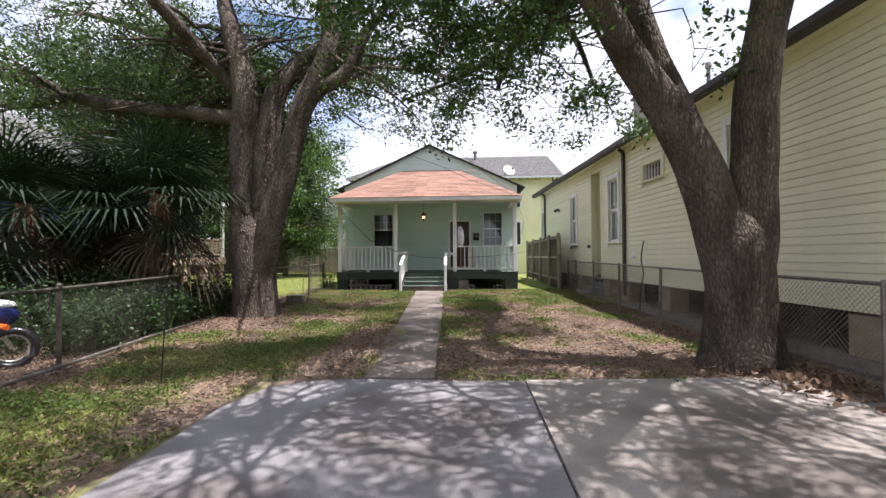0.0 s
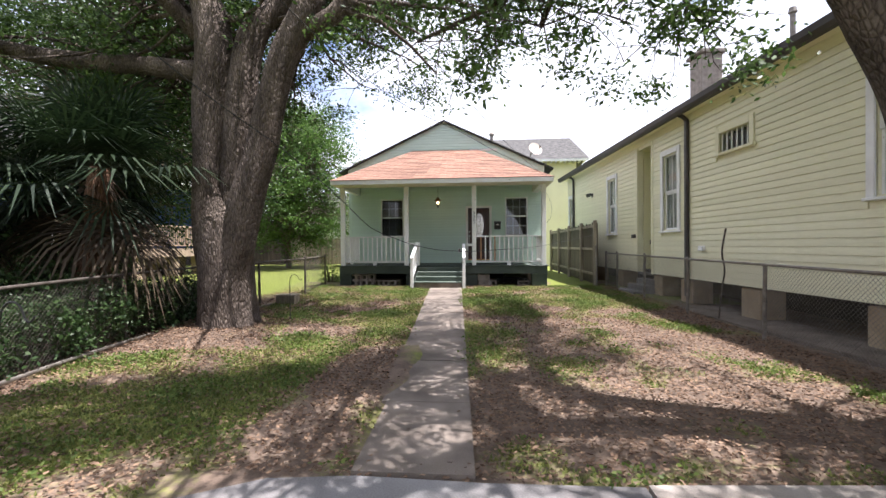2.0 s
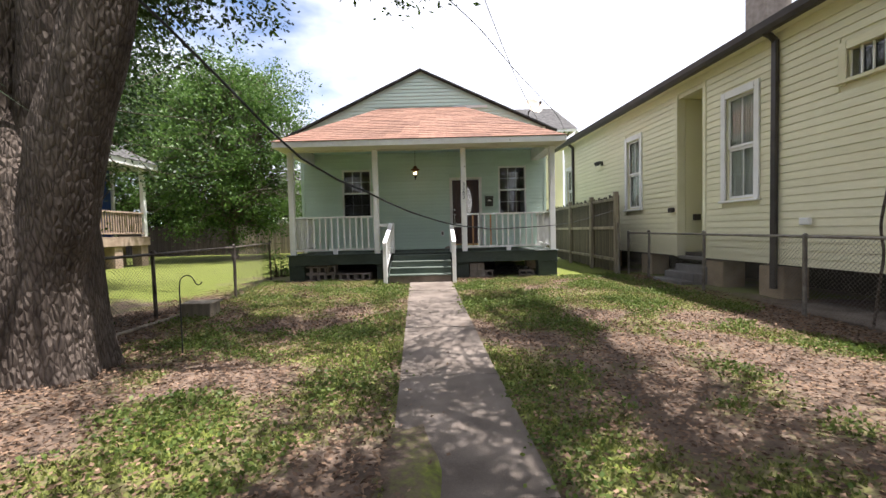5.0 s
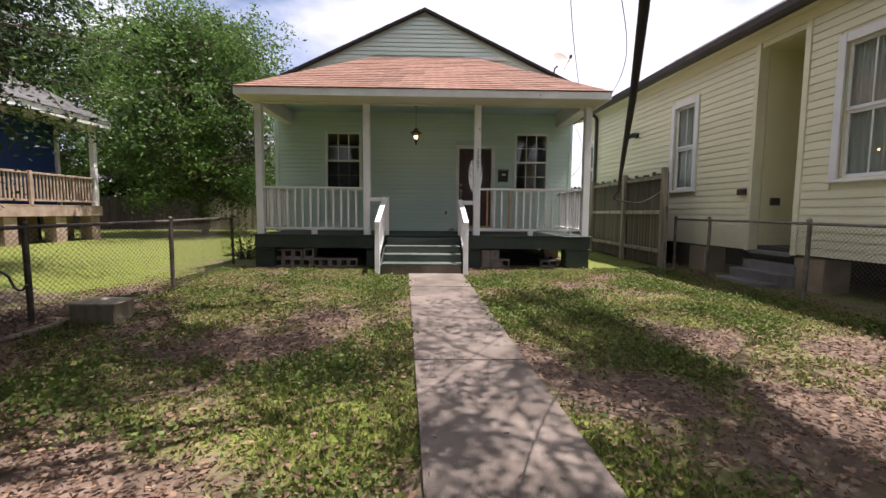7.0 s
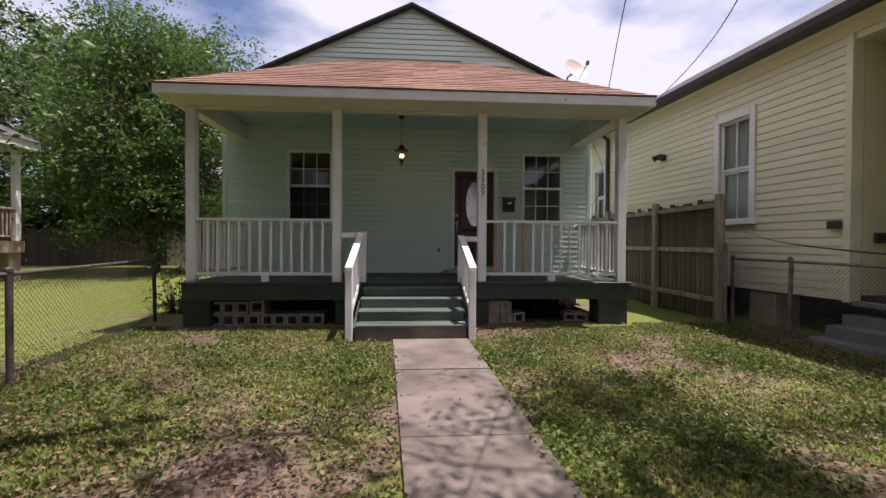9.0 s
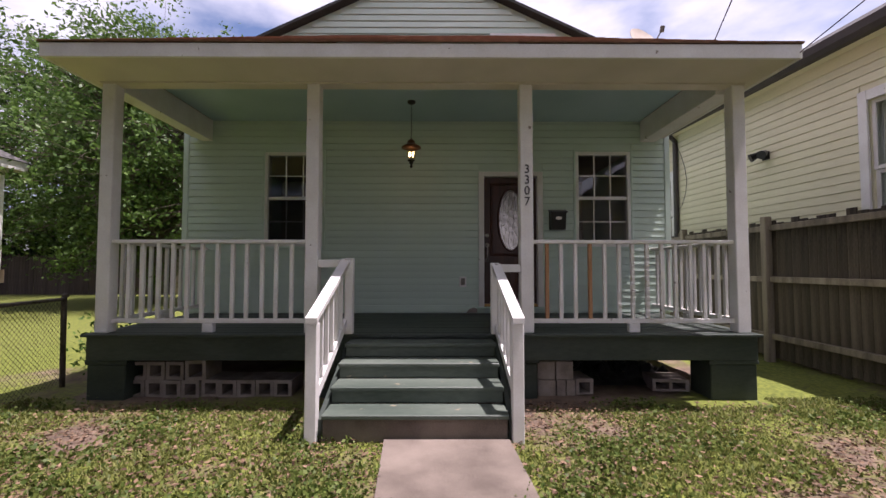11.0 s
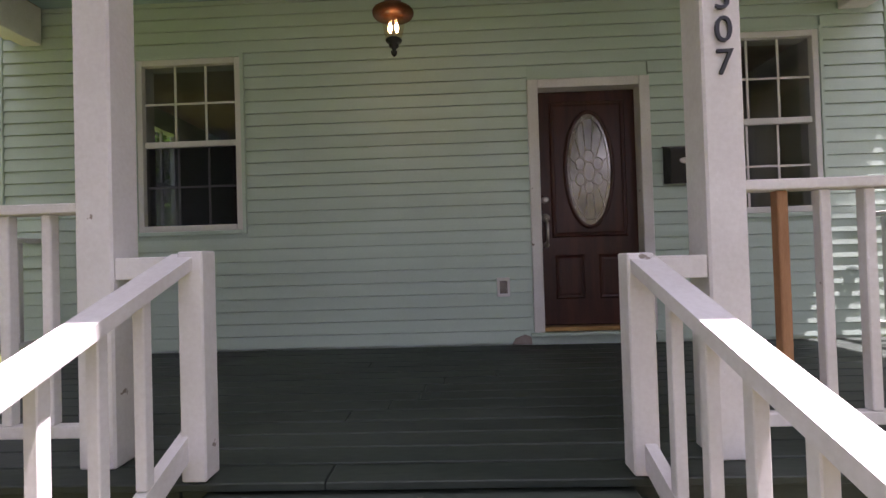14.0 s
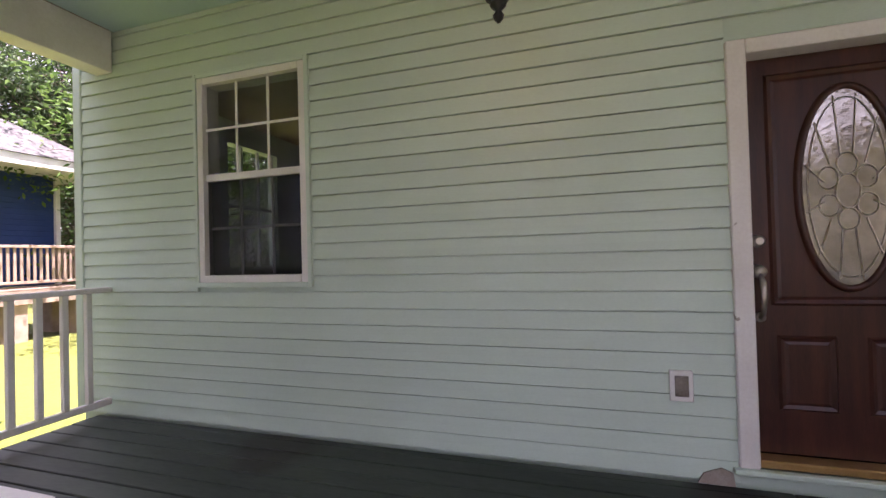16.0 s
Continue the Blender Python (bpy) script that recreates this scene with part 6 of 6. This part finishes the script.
def shrub(x, y, r, h, seed, leaf, per=22, size=0.07, n=60):
    rnd = random.Random(seed)
    tr = thing("shrub", (x, y, 0), "rambling dark leafy shrub growing by the fence", "shrub", "fence shrubs")
    bb, tips = Build(), []
    for _ in range(n):
        a, u = rnd.uniform(0, 2 * math.pi), math.sqrt(rnd.uniform(0, 1))
        p = Vector((x + r * u * math.cos(a), y + r * u * math.sin(a), h * rnd.uniform(0.15, 1.0) * (1 - 0.4 * u)))
        bb.tube([(x + 0.3 * r * u * math.cos(a), y + 0.3 * r * u * math.sin(a), 0), p], [0.008, 0.004], 4, False)
        tips.append(tuple(p))
    part("stem", bb, M["bark"], tr, kind="stuff")
    v, f = leaf_cloud(tips, per, 0.13, size, rng, 0.8, 0.5)
    ob = new("foliage", array_mesh("foliage", v, f, leaf))
    ob.parent, ob.matrix_parent_inverse = tr, Matrix.Translation(-tr.location)
    tagged(ob, kind="stuff")


for i, (x, y, r, h) in enumerate(((-5.55, 7.7, 0.75, 1.05), (-5.5, 8.6, 0.8, 1.15), (-5.75, 9.9, 0.75, 1.0), (-5.7, 11.4, 0.8, 0.95), (-5.6, 12.4, 0.6, 0.8), (-6.4, 8.0, 0.9, 1.3), (-6.9, 10.8, 1.0, 1.4), (-5.15, 19.6, 0.35, 1.0), (-8.0, 9.6, 1.3, 2.6), (-9.3, 8.0, 1.4, 2.8), (-8.8, 11.2, 1.4, 2.6), (-10.6, 10.0, 1.5, 3.0), (-7.3, 6.8, 0.9, 1.5), (-10.0, 13.2, 1.5, 2.9))):
    shrub(x, y, r, h, 50 + i, M["darkleaf"] if i != 7 else M["lightleaf"], 8 if i == 7 else 26 if i < 7 else 60, 0.07 if i < 8 else 0.12)


for i, (x, y, r, h) in enumerate(((-4.95, 8.2, 0.45, 0.95), (-5.05, 9.1, 0.5, 1.1), (-5.2, 10.0, 0.5, 1.15), (-5.3, 10.9, 0.5, 1.05), (-5.3, 11.9, 0.5, 1.0), (-4.85, 7.3, 0.4, 0.8), (-6.3, 6.9, 0.7, 1.2), (-6.2, 9.2, 0.8, 1.5))):
    shrub(x, y, r, h, 70 + i, M["darkleaf"], 40, 0.065, 80)
for i, (x, r, h) in enumerate(((-33, 2.4, 5.2), (-29.5, 2.4, 4.8), (-26, 2.3, 5.4), (-22.8, 2.2, 5.0), (-19.6, 2.2, 5.2), (-16.6, 2.0, 4.6), (-14.2, 1.6, 3.6))):
    shrub(x, 39.4, r, h, 90 + i, M["darkleaf"], 60, 0.30, 110)

# ---- neighbours ----
# the blue house shows the long side of its porch
blue = thing("house", (-16.5, 20, 0), "blue raised house with weathered wooden side porch", "house")
part("side_wall", Build().box(-15.45, 12.0, 1.43, -15.30, 26.8, 4.62), M["blue"], blue)
for i in range(20):
    part("siding_board", Build().box(-15.298, 12.0, 1.45 + i * 0.155, -15.280, 26.69, 1.59 + i * 0.155, 0.004), M["blue"], blue)
part("end_wall", Build().box(-21.0, 26.68, 1.43, -15.452, 26.8, 4.62), M["blue"], blue)
part("corner_board", Build().box(-15.298, 26.692, 1.43, -15.18, 26.81, 4.62, 0.005), M["white"], blue)
b = Build()
p = [(-13.25, 11.0, 4.78), (-13.25, 27.2, 4.78), (-21.6, 27.2, 4.78), (-21.6, 11.0, 4.78), (-17.4, 14.5, 7.4), (-17.4, 23.6, 7.4)]
b.solid(p, [(0, 1, 5, 4), (1, 2, 5), (2, 3, 4, 5), (3, 0, 4), (3, 2, 1, 0)])
part("roof", b, M["greyshingle"], blue, "grey shingle hip roof")
part("fascia", Build().box(-13.36, 11.1, 4.50, -13.30, 27.1, 4.775, 0.006), M["white"], blue)
part("fascia", Build().box(-21.5, 27.04, 4.50, -13.362, 27.10, 4.775, 0.006), M["white"], blue)
part("porch_ceiling", Build().box(-15.28, 11.1, 4.63, -13.365, 27.03, 4.66), M["white"], blue)
for i in range(13):
    x = -15.27 + i * 0.127
    part("floor_board", Build().box(x, 12.0, 1.385, x + 0.121, 26.82, 1.42, 0.004), M["deckwood"], blue)
part("floor_beam", Build().box(-13.70, 12.0, 1.02, -13.63, 26.83, 1.383, 0.008), M["deckwood"], blue)
part("floor_beam", Build().box(-15.27, 26.76, 1.02, -13.702, 26.83, 1.383, 0.008), M["deckwood"], blue)
for y in (26.58, 16.9):
    part("post", Build().box(-13.86, y, 1.422, -13.68, y + 0.18, 4.62, 0.01), M["white"], blue)
for y in (14.0, 16.2, 18.4, 20.6, 22.8, 24.7, 26.3):
    for x in (-14.15, -15.2):
        part("pier", Build().box(x, y, 0.0, x + 0.45, y + 0.45, 1.018, 0.01), M["deckwood"], blue)
# another added dark sheet, shade under the side porch as colour
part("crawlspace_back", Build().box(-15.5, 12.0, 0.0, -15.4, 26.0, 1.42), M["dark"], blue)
rl = thing("porch_railing", (-13.75, 20, 1.42), "weathered brown wooden railing of the blue house porch", "railing")
part("top_rail", Build().box(-13.82, 12.0, 2.46, -13.70, 26.57, 2.53, 0.006), M["deckwood"], rl)
part("bottom_rail", Build().box(-13.79, 12.0, 1.54, -13.73, 26.57, 1.61, 0.006), M["deckwood"], rl)
part("top_rail", Build().box(-15.28, 26.62, 2.46, -13.862, 26.74, 2.53, 0.006), M["deckwood"], rl)
for y in (14.5, 17.7, 20.8, 23.7):
    part("rail_post", Build().box(-13.70, y, 1.422, -13.61, y + 0.09, 2.56, 0.006), M["deckwood"], rl)
bal = Build().box(0, 0, 0, 0.035, 0.06, 0.85, 0.003).mesh("baluster", M["deckwood"])
for i in range(104):
    piece("baluster", bal, (-13.775, 12.1 + i * 0.139, 1.61), rl)
for i in range(9):
    piece("baluster", bal, (-15.2 + i * 0.15, 26.65, 1.61), rl)
for ob in (blue, rl):
    ob.location.x -= 0.35

white_house = thing("house", (-12, 45, 0), "small white house behind the back fence", "house")
part("wall", Build().box(-18, 42.5, 0.0, -7.5, 49, 4.6), M["white"], white_house)
b = Build()
p = [(-18.5, 42.0, 4.6), (-7.0, 42.0, 4.6), (-7.0, 49.5, 4.6), (-18.5, 49.5, 4.6), (-15, 45.7, 6.8), (-10.5, 45.7, 6.8)]
b.solid(p, [(0, 1, 5, 4), (1, 2, 5), (2, 3, 4, 5), (3, 0, 4), (3, 2, 1, 0)])
part("roof", b, M["greyshingle"], white_house)
for x in (-13.9, -10.2):
    w = part("window", Build().box(x, 42.44, 2.3, x + 1.0, 42.498, 4.1, 0.01), M["trim"], white_house)
    part("pane", Build().box(x + 0.12, 42.42, 2.4, x + 0.88, 42.438, 3.2), M["dark"], w)
    part("pane", Build().box(x + 0.12, 42.42, 3.26, x + 0.88, 42.438, 4.0), M["dark"], w)
ac = thing("air_conditioner", (-13.4, 42.2, 2.3), "white window air conditioner", "air conditioner")
part("case", Build().box(-13.72, 42.0, 2.3, -13.1, 42.41, 2.72, 0.02), M["white"], ac)
for i in range(5):
    part("louvre", Build().box(-13.68, 41.985, 2.36 + i * 0.065, -13.14, 41.999, 2.39 + i * 0.065), M["galv"], ac)

yellow_house = thing("house", (0, 36, 0), "pale yellow two-storey house with grey roof", "house")
part("wall", Build().box(-7.2, 32.4, 0.0, 7.0, 40, 7.05), M["yellow2"], yellow_house)
b = Build()
p = [(-7.9, 31.7, 7.05), (7.7, 31.7, 7.05), (7.7, 40.7, 7.05), (-7.9, 40.7, 7.05), (-4.5, 35.8, 9.35), (7.3, 35.8, 9.35)]
b.solid(p, [(0, 1, 5, 4), (1, 2, 5), (2, 3, 4, 5), (3, 0, 4), (3, 2, 1, 0)])
part("roof", b, M["greyshingle"], yellow_house)
part("fascia", Build().box(-7.85, 31.72, 6.9, 7.65, 31.78, 7.045), M["white"], yellow_house)
for i in range(20):
    x = 2.0 + i * 0.3
    part("rafter_tail", Build().box(x, 31.8, 6.85, x + 0.06, 32.39, 6.95), M["white"], yellow_house)
for x, z in ((3.7, 4.9), (3.7, 2.2)):
    w = part("window", Build().box(x - 0.08, 32.34, z - 0.08, x + 1.08, 32.398, z + 1.68, 0.01), M["trim"], yellow_house, "tall dark shuttered window")
    part("pane", Build().box(x, 32.32, z, x + 1.0, 32.338, z + 1.6), M["dark"], w)
part("roof_vent", Build().turned(1.55, 35.2, [(0.12, 9.0), (0.12, 9.5), (0.2, 9.55), (0.2, 9.65), (0.1, 9.75)], 12), M["galv"], yellow_house)

# ---- wires ----
def wire(name, pts, r, label, sides=6):
    q, rad = smooth_line(pts, [r] * len(pts), 0.2)
    whole(name, Build().tube(q, rad, sides), M["cable"], label, "cable", smooth=True)


wire("hanging_cable", [(-4.6, -1.5, 7.4), (-3.1, 3.2, 4.6), (-1.85, 6.2, 2.95), (-1.3, 7.3, 2.40), (-1.0, 8.0, 2.03), (-0.76, 8.55, 1.69), (-0.53, 8.9, 1.565), (-0.34, 9.3, 1.475), (-0.07, 9.95, 1.40), (0.164, 10.5, 1.375), (0.6, 11.5, 1.36), (2.2, 14.4, 1.45), (4.42, 18.12, 1.80)], 0.0052, "thick black cable sagging low across the path", 8)
wire("service_wire", [(2.75, 18.75, 4.02), (1.33, 15, 4.22), (-0.33, 10, 4.65), (-2.0, 5, 5.2), (-4.2, -1.5, 6.8)], 0.006, "thin overhead service wire to the porch roof")
wire("service_wire", [(3.02, 17.68, 3.62), (2.05, 14.8, 3.45), (0.5, 11.8, 3.55), (-1.5, 8, 4.1), (-4.4, -1.5, 6.9)], 0.005, "thin overhead service wire to the eave corner")
wire("loose_wire", [(3.1, 20.2, 3.6), (3.28, 20.25, 3.3), (3.4, 20.3, 2.9), (3.34, 20.35, 2.5), (3.14, 20.4, 2.25)], 0.005, "loose thin wire hanging at the house corner")

# ---- small things on the lawn ----
def hook(x, y, h, lean):
    b = Build()
    b.tube(smooth_line([(x, y, 0.0), (x + lean * 0.5, y, h * 0.5), (x + lean, y, h * 0.88), (x + lean + 0.03, y, h * 0.97), (x + lean + 0.09, y, h), (x + lean + 0.15, y, h * 0.97), (x + lean + 0.18, y, h * 0.90), (x + lean + 0.22, y, h * 0.885), (x + lean + 0.25, y, h * 0.92)], [0.006] * 9, 0.05)[0], 0.007, 6)
    whole("shepherd_hook", b, M["black"], "thin black iron garden hook stuck in the lawn", "garden hook", "garden hooks")


hook(-3.05, 11.3, 0.93, 0.0)
hook(-2.55, 5.8, 1.12, 0.07)
pl = thing("planter_box", (-4.15, 13.6, 0.05), "weathered wooden planter box by the fence", "planter")
part("front_board", Build().box(-4.38, 13.45, 0.03, -3.92, 13.475, 0.26, 0.004), M["fencewood"], pl)
part("back_board", Build().box(-4.38, 13.75, 0.03, -3.92, 13.775, 0.26, 0.004), M["fencewood"], pl)
part("side_board", Build().box(-4.38, 13.476, 0.03, -4.355, 13.749, 0.26, 0.004), M["fencewood"], pl)
part("side_board", Build().box(-3.945, 13.476, 0.03, -3.92, 13.749, 0.26, 0.004), M["fencewood"], pl)
part("lid", Build().box(-4.41, 13.42, 0.262, -3.89, 13.80, 0.285, 0.004), M["fencewood"], pl)
whole("dead_vine", Build().tube(smooth_line([(5.1, 11.85, 0.04), (5.12, 11.8, 0.6), (5.2, 11.84, 0.95), (5.14, 11.82, 1.3), (5.2, 11.8, 1.75)], [0.022, 0.02, 0.018, 0.014, 0.008], 0.08)[0], 0.016, 7), M["bark"], "bare dead vine stem standing at the fence", "vine")

# scooter behind the left fence
sc = thing("motorcycle", (-5.9, 5.3, 0), "parked motorcycle with blue and white fairing", "motorcycle")
M["mblue"] = material("blue_gloss", (0.008, 0.012, 0.07), (0.014, 0.022, 0.10), 5, 0.2, 0.0)
M["orange"] = material("orange_lens", (0.75, 0.14, 0.02), (0.85, 0.20, 0.03), 5, 0.2, 0.0)
for wx, wy in ((-5.35, 5.75), (-6.4, 4.75)):
    d = Vector((0.72, 0.69, 0))
    ring = [(wx + d.x * 0.27 * math.cos(t), wy + d.y * 0.27 * math.cos(t), 0.30 + 0.27 * math.sin(t)) for t in [2 * math.pi * i / 24 for i in range(25)]]
    wh = part("wheel", Build().tube(ring, 0.055, 8, False), M["black"], sc, smooth=True)
    ring = [(wx + d.x * 0.2 * math.cos(t), wy + d.y * 0.2 * math.cos(t), 0.30 + 0.2 * math.sin(t)) for t in [2 * math.pi * i / 24 for i in range(25)]]
    part("rim", Build().tube(ring, 0.018, 6, False), M["nickel"], wh, smooth=True)
b = Build()
sm = Matrix.Translation((-5.5, 5.62, 0.80)) @ Matrix.Rotation(radians(44), 4, "Z")
b.turned(0, 0, [(0.02, -0.2), (0.13, -0.12), (0.17, 0.02), (0.13, 0.14), (0.05, 0.2)], 16)
b.v = [tuple(sm @ Vector((x * 1.7, y * 0.9, z))) for x, y, z in b.v]
part("fairing", b, M["mblue"], sc, "glossy blue front fairing", smooth=True)
b = Build()
b.turned(0, 0, [(0.02, 0.0), (0.13, 0.03), (0.10, 0.10), (0.03, 0.14)], 16)
b.v = [tuple(sm @ Vector((x * 1.6 + 0.05, y * 0.8, z + 0.11))) for x, y, z in b.v]
part("windscreen", b, M["white"], sc, smooth=True)
part("turn_signal", Build().tube([tuple(sm @ Vector((0.08, -0.16, -0.14))), tuple(sm @ Vector((0.16, -0.24, -0.15)))], [0.05, 0.042], 12), M["orange"], sc, "orange turn signal lens")
part("fork", Build().tube([(-5.35, 5.75, 0.30), (-5.5, 5.6, 0.75)], 0.03, 8), M["nickel"], sc)
part("body", Build().box(-0.55, -0.13, 0.32, 0.1, 0.13, 0.62, 0.05, Matrix.Translation((-5.8, 5.3, 0)) @ Matrix.Rotation(radians(44), 4, "Z")), M["black"], sc)
part("seat", Build().box(-0.65, -0.14, 0.621, -0.05, 0.14, 0.74, 0.05, Matrix.Translation((-5.8, 5.3, 0)) @ Matrix.Rotation(radians(44), 4, "Z")), M["black"], sc)

sc.location = (-5.42, 5.95, 0)
sc.scale = (0.85, 0.85, 0.85)

# crumpled black sheeting under the porch
b = Build()
n = 32
for j in range(n):
    for i in range(n):
        x, y = 1.05 + 1.45 * i / (n - 1), 18.72 + 1.5 * j / (n - 1)
        e = min(i, j, n - 1 - i, n - 1 - j) / 6
        b.v.append((x + 0.05 * noise.noise(Vector((x * 4, y * 4, 1))), y, 0.085 + min(1, e) * (0.10 + 0.16 * abs(noise.noise(Vector((x * 5, y * 5, 0)))) + 0.07 * noise.noise(Vector((x * 13, y * 13, 2))))))
b.f += [(j * n + i, j * n + i + 1, (j + 1) * n + i + 1, (j + 1) * n + i) for j in range(n - 1) for i in range(n - 1)]
whole("plastic_sheet", b, M["black"], "crumpled black plastic sheeting under the porch", "plastic sheet")

# ---- grass and fallen leaves ----
def on_paving(x, y):
    if y < 6.15 and -1.45 < x < 4.95:
        return y < 5.95
    l, r = path_edge(y)
    return 5.9 < y < 17.1 and l - 0.01 < x < r + 0.01


def grass_field(count, x0, x1, y0, y1, hmin, hmax):
    v, f = [], []
    rnd = random.Random(77)
    made = 0
    while made < count:
        x, y = rnd.uniform(x0, x1), rnd.uniform(y0, y1)
        if on_paving(x, y) or turf_at(x, y) < rnd.uniform(0.25, 0.95):
            made += 0.35
            continue
        if y > 17.9 and -4.5 < x < 3:
            made += 0.35
            continue
        made += 1
        z = soil_z(x, y) - 0.02
        for _ in range(4):
            a = rnd.uniform(0, 2 * math.pi)
            h = rnd.uniform(hmin, hmax)
            w = rnd.uniform(0.007, 0.017)
            bx, by = x + rnd.gauss(0, 0.02), y + rnd.gauss(0, 0.02)
            dx, dy = math.cos(a), math.sin(a)
            k = len(v)
            lean = rnd.uniform(0.2, 1.1) * h
            v += [(bx - dy * w, by + dx * w, z), (bx + dy * w, by - dx * w, z), (bx + dx * lean, by + dy * lean, z + h)]
            f.append((k, k + 1, k + 2))
    return np.array(v), np.array(f)


v, f = grass_field(105000, -5.0, 4.7, 3.0, 18.2, 0.018, 0.046)
tagged(new("grass", array_mesh("grass", v, f, M["grass"])), "short patchy green grass blades", "grass", kind="stuff")
cs = []
rnd = random.Random(5)
while len(cs) < 110000:
    x, y = rnd.uniform(-5.6, 5.0), rnd.uniform(2.5, 18.0)
    if -1.4 < x < 4.8 and y < 5.9 and rnd.random() > 0.02:
        continue
    if on_paving(x, y) and rnd.random() > 0.05:
        continue
    d = 1.28 - turf_at(x, y)
    d += 0.8 * math.exp(-((x + 4.0) ** 2 + (y - 9.8) ** 2) / 3.0) + 0.6 * math.exp(-((x - 4.6) ** 2 + (y - 6.3) ** 2) / 1.6)
    if rnd.random() < d * 0.75 * (1 - 0.15 * smooth_step(12, 16, y)):
        cs.append((x, y, soil_z(x, y) + 0.008 + 0.022 * rnd.random()))
v, f = leaf_cloud(cs, 1, 0.004, 0.045, rng, 0.2, 0.55)
v = v.reshape(-1, 4, 3)
base = np.array(cs)[:, None, 2:3]
v[:, :, 2:3] = np.maximum(base + (v[:, :, 2:3] - base) * 0.45, base * 0.6)
tagged(new("fallen_leaves", array_mesh("fallen_leaves", v.reshape(-1, 3), f, M["litter"])), "scattered dry brown oak leaves on the soil", "leaves", kind="stuff")

# a drift of larger leaves against the foot of the oak and the fence
cs = []
rnd = random.Random(15)
while len(cs) < 900:
    x, y = rnd.gauss(4.75, 0.35), rnd.gauss(6.15, 0.45)
    if x > 5.1 or (x - 4.38) ** 2 + (y - 6.75) ** 2 < 0.24:
        continue
    cs.append((x, y, 0.035 + 0.05 * rnd.random()))
v, f = leaf_cloud(cs, 1, 0.01, 0.085, rng, 0.3, 0.6)
v[:, 2] = np.maximum(v[:, 2], 0.034)
tagged(new("leaf_pile", array_mesh("leaf_pile", v, f, M["litter"])), "drift of large dry brown leaves against the tree foot", "leaves", kind="stuff")

# low broad-leaved weeds in clumps among the grass
cs = []
rnd = random.Random(9)
while len(cs) < 5200:
    x, y = rnd.uniform(-4.8, 4.6), rnd.uniform(3.0, 18.0)
    if on_paving(x, y) or turf_at(x, y) < 0.34 or noise.noise(Vector((x * 1.1, y * 1.1, 8.0))) < rnd.uniform(-0.1, 0.5):
        continue
    cs.append((x, y, soil_z(x, y) + 0.03))
v, f = leaf_cloud(cs, 9, 0.065, 0.036, rng, 0.25, 0.7)
v[:, 2] = np.maximum(v[:, 2], 0.008)
tagged(new("lawn_weeds", array_mesh("lawn_weeds", v, f, M["weed"])), "clumps of bright green broad-leaved lawn weeds", "weeds", kind="stuff")
